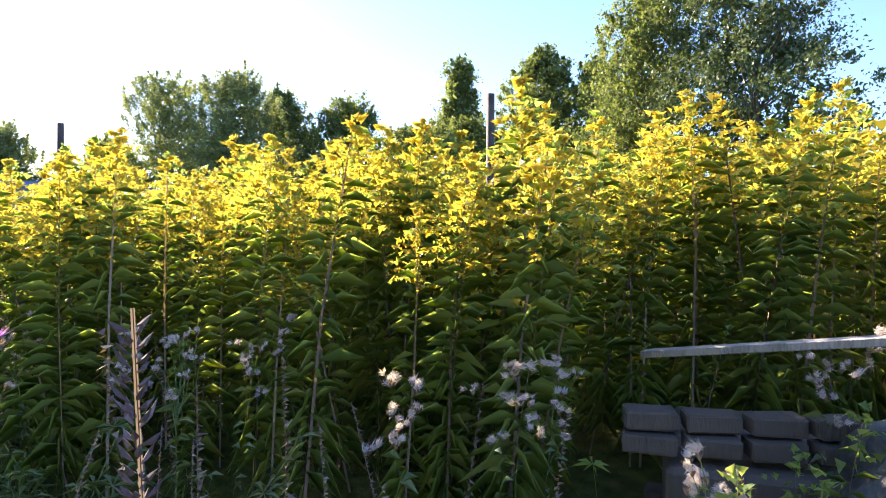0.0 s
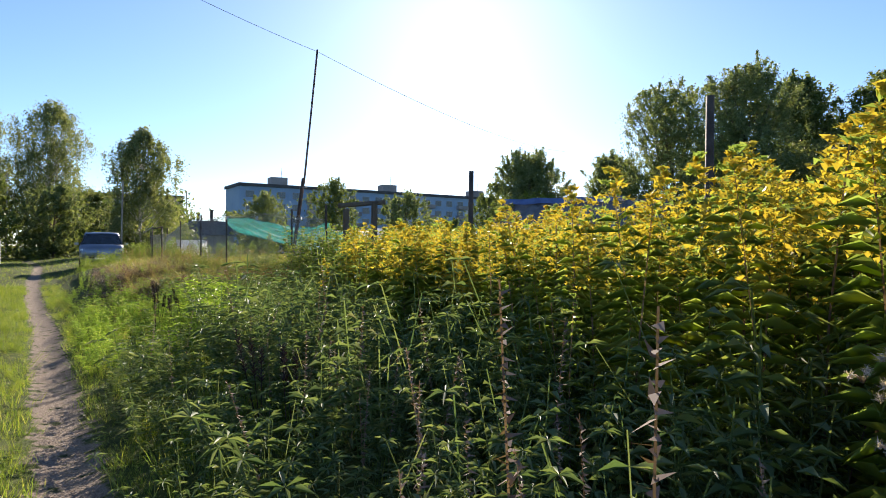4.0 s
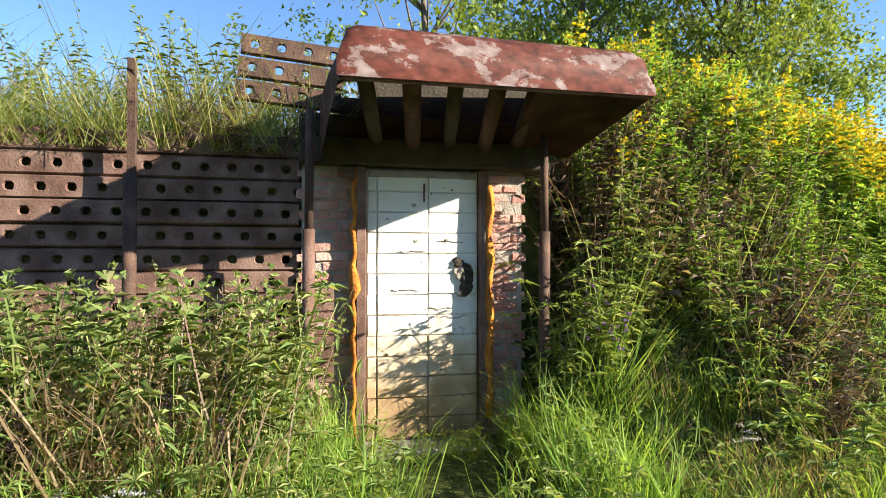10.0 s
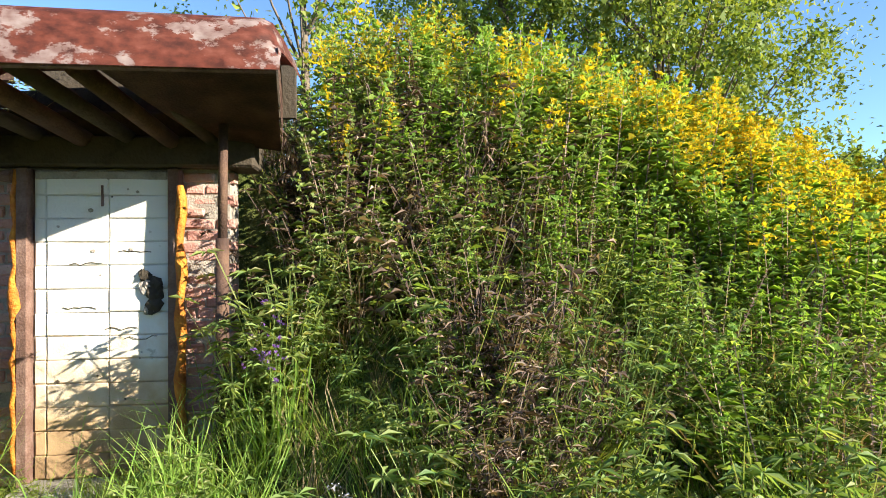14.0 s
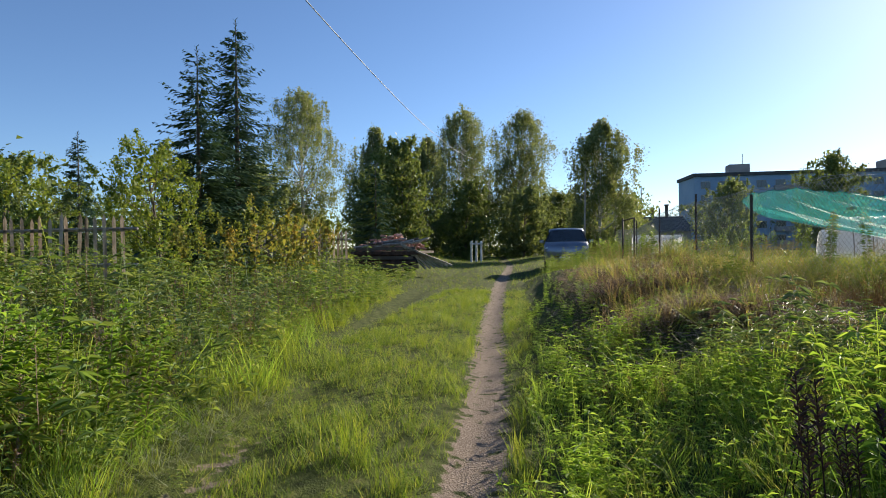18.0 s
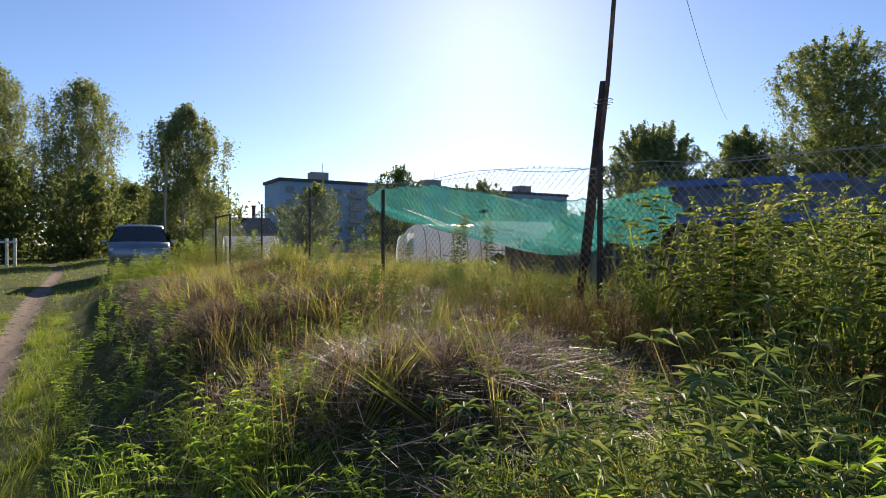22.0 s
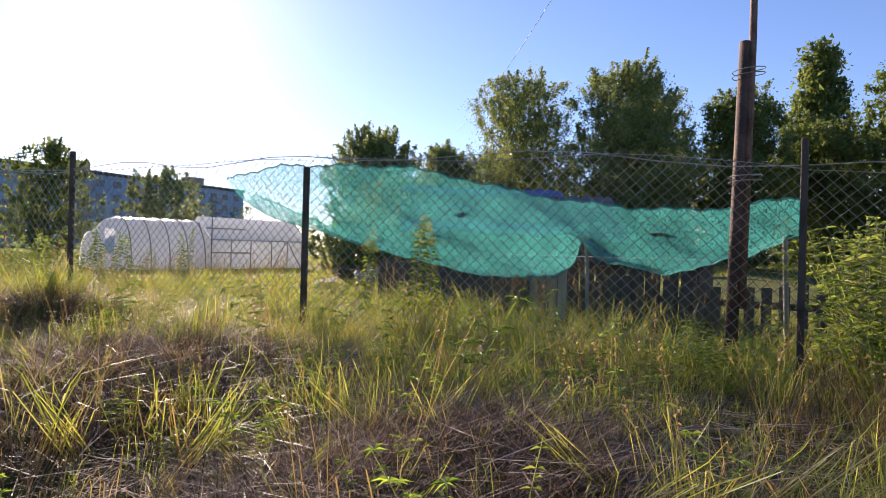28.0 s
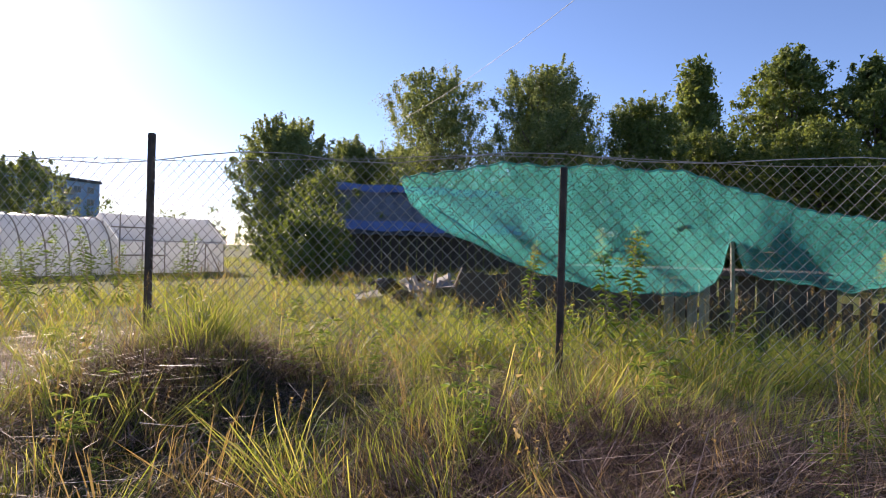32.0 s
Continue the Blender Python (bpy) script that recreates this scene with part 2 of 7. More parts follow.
M_REDLEAF = leafy("autumn_shrub_leaves", [(0.2, (0.07, 0.1, 0.022)), (0.5, (0.12, 0.14, 0.03)), (0.75, (0.2, 0.15, 0.035)), (0.92, (0.28, 0.12, 0.04))], 0.45, patch=0.7)
M_BARK = surface("bark", [(0.35, (0.06, 0.045, 0.035)), (0.7, (0.16, 0.13, 0.1))], 4, 40, 0.9, 0.6)
M_BIRCHBARK = surface("birch_bark", [(0.4, (0.08, 0.07, 0.06)), (0.5, (0.5, 0.47, 0.42)), (0.8, (0.65, 0.62, 0.57))], 3, 30, 0.8, 0.4, stretch=(1, 1, 4))
M_POLEWOOD = surface("weathered_pole_wood", [(0.35, (0.16, 0.13, 0.1)), (0.5, (0.36, 0.33, 0.29)), (0.75, (0.6, 0.57, 0.52))], 5, 60, 0.85, 0.5, stretch=(3, 3, 0.35))
M_GREYWOOD = surface("grey_weathered_wood", [(0.35, (0.1, 0.085, 0.07)), (0.6, (0.24, 0.21, 0.175)), (0.85, (0.42, 0.38, 0.33))], 4, 50, 0.85, 0.5, stretch=(3, 3, 0.5), per_object=0.15)
M_DARKWOOD = surface("dark_weathered_wood", [(0.35, (0.045, 0.036, 0.03)), (0.7, (0.13, 0.105, 0.085))], 4, 50, 0.88, 0.5, stretch=(3, 3, 0.5), per_object=0.15)
M_RUST = surface("rusty_steel", [(0.35, (0.058, 0.037, 0.03)), (0.6, (0.145, 0.082, 0.062)), (0.85, (0.25, 0.165, 0.135))], 5, 70, 0.8, 0.35, 0.25)
M_RUSTDARK = surface("dark_rusty_steel", [(0.35, (0.035, 0.024, 0.02)), (0.65, (0.085, 0.05, 0.038)), (0.85, (0.15, 0.09, 0.06))], 5, 70, 0.8, 0.35, 0.25)
M_BRICK = surface("pink_brick", [(0.35, (0.13, 0.06, 0.05)), (0.6, (0.4, 0.2, 0.165)), (0.85, (0.45, 0.25, 0.205)), (1.0, (0.5, 0.34, 0.29))], 7, 60, 0.9, 0.6, per_object=0.32)
M_MORTAR = surface("mortar", [(0.4, (0.2, 0.17, 0.145)), (0.8, (0.4, 0.36, 0.31))], 6, 70, 0.95, 0.5)
# Near black: the shade under the hood is put into this concrete colour.
M_DARKBEAM = surface("dark_concrete_hood_shade", [(0.35, (0.016, 0.013, 0.009)), (0.7, (0.06, 0.048, 0.034))], 4, 40, 0.9, 0.5)
M_FOAM = surface("orange_mounting_foam", [(0.35, (0.2, 0.045, 0.012)), (0.6, (0.42, 0.13, 0.015)), (0.9, (0.6, 0.26, 0.03))], 9, 50, 0.7, 0.8)
M_CONCRETE = surface("old_concrete", [(0.35, (0.16, 0.145, 0.12)), (0.65, (0.3, 0.28, 0.24)), (0.9, (0.42, 0.4, 0.36))], 3, 40, 0.92, 0.5)
M_WIRE = surface("zinc_wire", [(0.4, (0.22, 0.215, 0.2)), (0.8, (0.45, 0.44, 0.42))], 6, 60, 0.4, 0.1, 0.45)
M_CABLE = surface("twisted_cable", [(0.4, (0.25, 0.25, 0.26)), (0.8, (0.4, 0.4, 0.42))], 6, 60, 0.6, 0.1)
M_POST = surface("dark_fence_steel", [(0.4, (0.05, 0.04, 0.036)), (0.8, (0.12, 0.095, 0.08))], 6, 60, 0.75, 0.2, 0.3)
M_PANEL = surface("blue_grey_panel", [(0.35, (0.17, 0.27, 0.4)), (0.6, (0.24, 0.35, 0.48)), (0.85, (0.33, 0.43, 0.54))], 0.12, 3, 0.9, 0.1, per_object=0.12)
M_PANELDARK = surface("weathered_panel_band", [(0.35, (0.2, 0.18, 0.17)), (0.8, (0.34, 0.31, 0.29))], 0.2, 3, 0.9, 0.1)
M_ROOFTAR = surface("roof_edge_tar", [(0.4, (0.05, 0.05, 0.05)), (0.8, (0.1, 0.1, 0.1))], 0.4, 4, 0.9, 0.1)
def film():
    """Cloudy plastic film: part of the light scatters through it."""
    m = surface("greenhouse_film", [(0.35, (0.66, 0.67, 0.67)), (0.8, (0.86, 0.87, 0.87))], 1.2, 14, 0.35, 0.35, depth=0.03)
    nodes, links = m.node_tree.nodes, m.node_tree.links
    tr, mix = nodes.new("ShaderNodeBsdfTranslucent"), nodes.new("ShaderNodeMixShader")
    tr.inputs["Color"].default_value = (0.85, 0.86, 0.86, 1)
    mix.inputs[0].default_value = 0.55
    links.new(nodes["Principled BSDF"].outputs[0], mix.inputs[1])
    links.new(tr.outputs[0], mix.inputs[2])
    links.new(mix.outputs[0], nodes["Material Output"].inputs["Surface"])
    return m


M_FILM = film()
M_CARPAINT = surface("silver_car_paint", [(0.4, (0.17, 0.2, 0.25)), (0.8, (0.25, 0.28, 0.34))], 2, 40, 0.3, 0.02, 0.6)
M_RUBBER = surface("tyre_rubber", [(0.4, (0.015, 0.015, 0.015)), (0.8, (0.03, 0.03, 0.03))], 8, 80, 0.9, 0.2)
M_LAMP = surface("headlamp_plastic", [(0.4, (0.6, 0.62, 0.64)), (0.8, (0.75, 0.77, 0.79))], 6, 40, 0.15, 0.02)
M_WHITE = surface("white_painted_wood", [(0.4, (0.55, 0.54, 0.5)), (0.8, (0.78, 0.77, 0.73))], 5, 40, 0.7, 0.2)
M_BLUE = surface("blue_tarpaulin", [(0.4, (0.045, 0.08, 0.19)), (0.8, (0.1, 0.16, 0.32))], 2, 20, 0.5, 0.4)
M_SLATE = surface("grey_corrugated_sheet", [(0.4, (0.07, 0.075, 0.085)), (0.8, (0.15, 0.155, 0.165))], 2, 25, 0.8, 0.2)


def glass_dark():
    m, nodes, links, bsdf = material("dark_window_glass")
    bsdf.inputs["Base Color"].default_value = (0.03, 0.045, 0.055, 1)
    bsdf.inputs["Roughness"].default_value = 0.05
    bsdf.inputs["Specular IOR Level"].default_value = 0.8
    return m


M_GLASS = glass_dark()


def peeling_red():
    """Red-brown enamel flaking to grey primer and rust."""
    m, nodes, links, bsdf = material("peeling_red_paint")
    geo = nodes.new("ShaderNodeNewGeometry")
    mp = nodes.new("ShaderNodeMapping")
    mp.inputs["Scale"].default_value = (1, 0.8, 1.3)
    links.new(geo.outputs["Position"], mp.inputs["Vector"])
    a, b, c = (nodes.new("ShaderNodeTexNoise") for _ in range(3))
    for n, s, d in ((a, 4.6, 12), (b, 16, 6), (c, 70, 3)):
        n.inputs["Scale"].default_value, n.inputs["Detail"].default_value = s, d
        links.new(mp.outputs[0], n.inputs["Vector"])
    a.inputs["Roughness"].default_value = 0.68
    red = ramp(nodes, [(0.3, (0.075, 0.02, 0.013)), (0.55, (0.2, 0.055, 0.033)), (0.8, (0.3, 0.11, 0.075))])
    links.new(b.outputs["Fac"], red.inputs[0])
    grey = ramp(nodes, [(0.35, (0.26, 0.16, 0.14)), (0.7, (0.46, 0.38, 0.36))])
    links.new(b.outputs["Fac"], grey.inputs[0])
    mask = ramp(nodes, [(0.53, (0, 0, 0)), (0.56, (1, 1, 1))])
    links.new(a.outputs["Fac"], mask.inputs[0])
    mix = nodes.new("ShaderNodeMix")
    mix.data_type = "RGBA"
    links.new(mask.outputs[0], mix.inputs["Factor"])
    links.new(red.outputs[0], mix.inputs["A"])
    links.new(grey.outputs[0], mix.inputs["B"])
    links.new(mix.outputs["Result"], bsdf.inputs["Base Color"])
    bsdf.inputs["Roughness"].default_value = 0.62
    bump = nodes.new("ShaderNodeBump")
    bump.inputs["Strength"].default_value, bump.inputs["Distance"].default_value = 0.35, 0.01
    bump.invert = True
    links.new(mask.outputs[0], bump.inputs["Height"])
    fine = nodes.new("ShaderNodeBump")
    fine.inputs["Strength"].default_value, fine.inputs["Distance"].default_value = 0.15, 0.01
    links.new(c.outputs["Fac"], fine.inputs["Height"])
    links.new(bump.outputs[0], fine.inputs["Normal"])
    links.new(fine.outputs[0], bsdf.inputs["Normal"])
    return m


M_REDPAINT = peeling_red()


def whitewash():
    """Whitewashed blocks, ochre damp stains near the foot."""
    m, nodes, links, bsdf = material("whitewashed_block")
    geo, sep = nodes.new("ShaderNodeNewGeometry"), nodes.new("ShaderNodeSeparateXYZ")
    links.new(geo.outputs["Position"], sep.inputs[0])
    n1, n2 = nodes.new("ShaderNodeTexNoise"), nodes.new("ShaderNodeTexNoise")
    n1.inputs["Scale"].default_value, n1.inputs["Detail"].default_value = 5, 8
    n2.inputs["Scale"].default_value, n2.inputs["Detail"].default_value = 60, 4
    for n in (n1, n2):
        links.new(geo.outputs["Position"], n.inputs["Vector"])
    add = nodes.new("ShaderNodeMath")
    add.operation = "MULTIPLY_ADD"
    add.inputs[1].default_value = 0.65
    links.new(n1.outputs["Fac"], add.inputs[0])
    up = nodes.new("ShaderNodeMath")
    up.operation = "MULTIPLY"
    up.inputs[1].default_value = 0.62
    links.new(sep.outputs["Z"], up.inputs[0])
    links.new(up.outputs[0], add.inputs[2])
    stain = ramp(nodes, [(0.3, (0.2, 0.12, 0.06)), (0.6, (0.45, 0.31, 0.17)), (0.85, (0.68, 0.58, 0.44)), (1.0, (0.78, 0.76, 0.71))])
    links.new(add.outputs[0], stain.inputs[0])
    chips = ramp(nodes, [(0.66, (1, 1, 1)), (0.7, (0.55, 0.52, 0.47))])
    links.new(n1.outputs["Fac"], chips.inputs[0])
    mul = nodes.new("ShaderNodeMix")
    mul.data_type, mul.blend_type = "RGBA", "MULTIPLY"
    mul.inputs["Factor"].default_value = 1
    links.new(stain.outputs[0], mul.inputs["A"])
    links.new(chips.outputs[0], mul.inputs["B"])
    links.new(mul.outputs["Result"], bsdf.inputs["Base Color"])
    bsdf.inputs["Roughness"].default_value = 0.9
    b = nodes.new("ShaderNodeBump")
    b.inputs["Strength"].default_value, b.inputs["Distance"].default_value = 0.4, 0.008
    links.new(n2.outputs["Fac"], b.inputs["Height"])
    links.new(b.outputs[0], bsdf.inputs["Normal"])
    return m


M_WASH = whitewash()


def netting(name, col, hole):
    """Woven shade net: threads with open gaps between."""
    m, nodes, links, bsdf = material(name)
    co = nodes.new("ShaderNodeTexCoord")
    n1 = nodes.new("ShaderNodeTexNoise")
    n1.inputs["Scale"].default_value = 3.5
    links.new(co.outputs["Object"], n1.inputs["Vector"])
    vor = nodes.new("ShaderNodeTexNoise")
    vor.inputs["Scale"].default_value = 90
    links.new(co.outputs["Object"], vor.inputs["Vector"])
    r = ramp(nodes, [(0.3, tuple(0.7 * c for c in col)), (0.7, col)])
    links.new(n1.outputs["Fac"], r.inputs[0])
    links.new(r.outputs[0], bsdf.inputs["Base Color"])
    bsdf.inputs["Roughness"].default_value = 0.6
    tr, mix, clear, out = nodes.new("ShaderNodeBsdfTranslucent"), nodes.new("ShaderNodeMixShader"), nodes.new("ShaderNodeBsdfTransparent"), nodes.new("ShaderNodeMixShader")
    links.new(r.outputs[0], tr.inputs["Color"])
    mix.inputs[0].default_value = 0.6
    links.new(bsdf.outputs[0], mix.inputs[1])
    links.new(tr.outputs[0], mix.inputs[2])
    gap = ramp(nodes, [(0.5, (hole * 0.42,) * 3), (0.62, (min(1, hole * 1.6),) * 3)])
    links.new(vor.outputs["Fac"], gap.inputs[0])
    links.new(gap.outputs[0], out.inputs[0])
    links.new(mix.outputs[0], out.inputs[1])
    links.new(clear.outputs[0], out.inputs[2])
    links.new(out.outputs[0], nodes["Material Output"].inputs["Surface"])
    return m


M_NET = netting("green_shade_net", (0.055, 0.37, 0.33), 0.6)

M_NETCORD = surface("green_cord", [(0.4, (0.03, 0.28, 0.22)), (0.8, (0.06, 0.4, 0.33))], 6, 60, 0.7, 0.1)


# ---- helpers for geometry ----
def part(name, bm, mat, parent=None, label="", smooth=False):
    me = bpy.data.meshes.new(name)
    bm.to_mesh(me)
    bm.free()
    for mm in (mat if isinstance(mat, (list, tuple)) else [mat]):
        me.materials.append(mm)
    if smooth:
        me.polygons.foreach_set("use_smooth", [True] * len(me.polygons))
    ob = new(name, me)
    if parent is not None:
        under(ob, parent)
    if label:
        tagged(ob, label)
    return ob


def under(ob, parent):
    """Parents a mesh that is modelled in world coordinates."""
    ob.parent = parent
    if parent.type == "EMPTY":
        ob.matrix_parent_inverse = parent.matrix_basis.inverted()


def empty(name, x=0.0, y=0.0, z=0.0, rz=0.0):
    ob = new(name)
    ob.empty_display_size = 0.1
    ob.matrix_basis = pose(x, y, z, 0, 0, rz)
    return ob


def boxes(*items, bevel=0.0, bm=None):
    """items: (x0, x1, y0, y1, z0, z1) boxes in one bmesh."""
    bm = bm or bmesh.new()
    for x0, x1, y0, y1, z0, z1 in items:
        r = bmesh.ops.create_cube(bm, size=1, matrix=Matrix.Translation(((x0 + x1) / 2, (y0 + y1) / 2, (z0 + z1) / 2)) @ Matrix.Diagonal((x1 - x0, y1 - y0, z1 - z0, 1)))
        if bevel:
            es = list({e for v in r["verts"] for e in v.link_edges})
            bmesh.ops.bevel(bm, geom=es, offset=bevel, segments=1, affect="EDGES")
    return bm


def tube(points, radii, sides=8, bm=None, caps=True):
    """A tube through points, with a radius at each."""
    bm = bm or bmesh.new()
    pts = [Vector(p) for p in points]
    if not hasattr(radii, "__len__"):
        radii = [radii] * len(pts)
    rings = []
    for i, p in enumerate(pts):
        d = (pts[min(i + 1, len(pts) - 1)] - pts[max(i - 1, 0)]).normalized()
        ref = Vector((1, 0, 0)) if abs(d.x) < 0.9 else Vector((0, 1, 0))
        u = d.cross(ref).normalized()
        v = d.cross(u)
        rings.append([bm.verts.new(p + radii[i] * (math.cos(a) * u + math.sin(a) * v)) for a in [2 * math.pi * k / sides for k in range(sides)]])
    for r0, r1 in zip(rings, rings[1:]):
        for k in range(sides):
            bm.faces.new((r0[k], r0[(k + 1) % sides], r1[(k + 1) % sides], r1[k]))
    if caps:
        bm.faces.new(rings[0][::-1])
        bm.faces.new(rings[-1])
    return bm


def sheet(grid):
    """A quad sheet through a 2D list of points."""
    bm = bmesh.new()
    vs = [[bm.verts.new(p) for p in row] for row in grid]
    for a, b in zip(vs, vs[1:]):
        for i in range(len(a) - 1):
            bm.faces.new((a[i], a[i + 1], b[i + 1], b[i]))
    return bm


def quads(name, v, f, mats, idx=None, parent=None, smooth=False):
    """A mesh object from arrays of vertices and faces that all have as many corners."""
    v, f = np.asarray(v, np.float32).reshape(-1, 3), np.asarray(f, np.int32)
    n = f.shape[-1]
    me = bpy.data.meshes.new(name)
    me.vertices.add(len(v))
    me.vertices.foreach_set("co", v.ravel())
    me.loops.add(n * len(f))
    me.loops.foreach_set("vertex_index", f.ravel())
    me.polygons.add(len(f))
    me.polygons.foreach_set("loop_start", np.arange(0, n * len(f), n, dtype=np.int32))
    if idx is not None:
        me.polygons.foreach_set("material_index", np.asarray(idx, np.int32))
    if smooth:
        me.polygons.foreach_set("use_smooth", np.ones(len(f), bool))
    for mm in mats:
        me.materials.append(mm)
    me.update(calc_edges=True)
    ob = new(name, me)
    if parent is not None:
        under(ob, parent)
    return ob


class Plant:
    """Collects the triangles of one plant."""

    def __init__(self):
        self.v, self.f, self.m = [], [], []

    def quad(self, a, b, c, d, m):
        n = len(self.v)
        self.v += [a, b, c, d]
        self.f += [(n, n + 1, n + 2), (n, n + 2, n + 3)]
        self.m += [m, m]

    def tri(self, a, b, c, m):
        n = len(self.v)
        self.v += [a, b, c]
        self.f.append((n, n + 1, n + 2))
        self.m.append(m)

    def chip(self, c, size, r, m):
        """A small scrap of blossom lying any way."""
        a, b = r.normal(0, 1, 3), r.normal(0, 1, 3)
        a, b = a / np.linalg.norm(a) * size, b / np.linalg.norm(b) * size
        self.tri(c - a * 0.6, c + b, c + a - b * 0.5, m)

    def leaf(self, base, way, length, width, m, droop=0.25, side=None):
        way = np.asarray(way, float) / np.linalg.norm(way)
        side = np.cross(way, (0, 0, 1)) if side is None else np.asarray(side, float)
        side = side / (np.linalg.norm(side) + 1e-9) + np.array((0, 0, 1.1 * math.sin(12.9898 * len(self.v) + 7.1 * length)))
        side = side / np.linalg.norm(side)
        base = np.asarray(base, float)
        mid = base + way * length * 0.45 + np.array((0, 0, 0.04 * length))
        tip = base + way * length - np.array((0, 0, droop * length))
        self.quad(base, mid + side * width / 2, tip, mid - side * width / 2, m)

    def stalk(self, pts, r0, r1, m):
        pts = [np.asarray(p, float) for p in pts]
        for i in range(len(pts) - 1):
            a, b = pts[i], pts[i + 1]
            ra, rb = r0 + (r1 - r0) * i / (len(pts) - 1), r0 + (r1 - r0) * (i + 1) / (len(pts) - 1)
            for s in (np.array((0.7, 0.7, 0)), np.array((-0.7, 0.7, 0)))[: 2 if r0 > 0.0045 else 1]:
                self.quad(a - s * ra, a + s * ra, b + s * rb, b - s * rb, m)

    def arrays(self):
        return np.array(self.v, float), np.array(self.f), np.array(self.m)


def scatter(name, kinds, pos, scale, mats, lean=0.12, rng=None, squash=None):
    """Sets plants of the given kinds at pos, each turned and leaning its own way, as one mesh of stuff."""
    rng = rng or np.random.default_rng(1)
    pick = rng.integers(0, len(kinds), len(pos))
    vs, fs, ms, off = [], [], [], 0
    for k, (v, f, m) in enumerate(kinds):
        sel = np.where(pick == k)[0]
        if not len(sel):
            continue
        a = rng.uniform(0, 2 * np.pi, len(sel))
        lx, ly = rng.normal(0, lean, len(sel)), rng.normal(0, lean, len(sel))
        s = scale[sel]
        x = (v[None, :, 0] * np.cos(a)[:, None] - v[None, :, 1] * np.sin(a)[:, None])
        y = (v[None, :, 0] * np.sin(a)[:, None] + v[None, :, 1] * np.cos(a)[:, None])
        z = np.repeat(v[None, :, 2], len(sel), 0)
        p = np.stack([x + z * lx[:, None], y + z * ly[:, None], z], -1) * s[:, None, None] + pos[sel][:, None, :]
        n = len(v)
        vs.append(p.reshape(-1, 3))
        fs.append((f[None] + (off + n * np.arange(len(sel)))[:, None, None]).reshape(-1, 3))
        ms.append(np.tile(m, len(sel)))
        off += n * len(sel)
    ob = quads(name, np.concatenate(vs), np.concatenate(fs), mats, np.concatenate(ms))
    return ob


# ---- the lie of the land ----
RUT_Y = [-60, 0, 4.6, 7.9, 10, 12.5, 15.5, 20, 27, 34, 41, 60, 90]
RUT_X = [0.7, 0.55, 0.37, 0.0, -0.25, -0.5, -0.92, -1.5, -2.3, -2.9, -3.6, -6.5, -14]
WALL_X = -4.27                        # face of the bunker's front
HEAPS = ((1.75, 14.2, 0.75, 0.55, 0.24), (1.3, 16.5, 0.8, 0.55, 0.16), (1.5, 18.7, 0.8, 0.8, 0.16), (2.0, 20.9, 0.7, 0.6, 0.28))   # x, y, half width, half length, height


def rut_x(y):
    return np.interp(y, RUT_Y, RUT_X)


def left_x(y):
    """The left rut, drawing away from the right one."""
    return rut_x(y) - np.interp(y, [0, 6, 11, 16, 24], [1.15, 1.27, 1.6, 2.05, 2.3])


def smooth(a, b, v):
    u = np.clip((v - a) / (b - a), 0, 1)
    return u * u * (3 - 2 * u)


def wobble(x, y):
    return 0.5 * np.sin(1.7 * x + 0.9 * y) * np.sin(1.1 * y - 0.6 * x + 1.3) + 0.3 * np.sin(3.9 * x + 2.1) * np.sin(3.3 * y + 0.4) + 0.2 * np.sin(8.3 * x - 5 * y) * np.sin(7.1 * y + 3 * x)


def land(x, y):
    """Height of the ground."""
    x, y = np.asarray(x, float), np.asarray(y, float)
    r = rut_x(y)
    near = 1 - smooth(45, 80, np.hypot(x, y - 12))
    z = 0.03 * wobble(x, y)
    for c, w in ((r, 0.24), (left_x(y), 0.28)):
        z = z - 0.07 * np.exp(-(((x - c) / w) ** 2)) * near
    z = z + np.interp(y, [8, 13, 17, 24, 30, 40], [0.28, 0.38, 0.66, 0.6, 0.2, 0.15]) * smooth(0.6, 1.9, x - r) * near + 0.1 * smooth(1.3, 4, x - r) * near
    z = z + 0.55 * smooth(0.5, 4.5, left_x(y) - x) * near * smooth(9, 13, y)
    # the earth mound behind and beside the bunker
    along = 1 - smooth(4.6, 12.6, y)
    behind = smooth(WALL_X - 0.2, WALL_X - 0.55, x) * (1 - smooth(3.9, 4.5, y))
    beside = smooth(-2.9, -5.4, x) * smooth(3.8, 4.5, y)
    z = z + 2.35 * along * np.maximum(behind, beside) * (1 - smooth(-12, -18, x)) * smooth(-9, -5, y)
    z = z + 0.3 * smooth(9, 44, y) * (1 - smooth(60, 160, y))
    # heaps of mown stuff on the raised strip
    for hx, hy, hw, hl, hh in HEAPS:
        z = z + hh * np.exp(-((((x - hx) / hw) ** 2 + ((y - hy) / hl) ** 2) ** 1.5)) * (0.8 + 0.5 * wobble(2 * x, 2 * y))
    return z


def grid_lines(lo, hi, step, far):
    core = np.arange(lo, hi + 1e-6, step)
    out = [hi + step]
    while out[-1] < far:
        out.append(out[-1] + max(step, (out[-1] - hi) * 0.35))
    back = [lo - step]
    while back[-1] > -far:
        back.append(back[-1] - max(step, (lo - back[-1]) * 0.35))
    return np.concatenate([back[::-1], core, out])


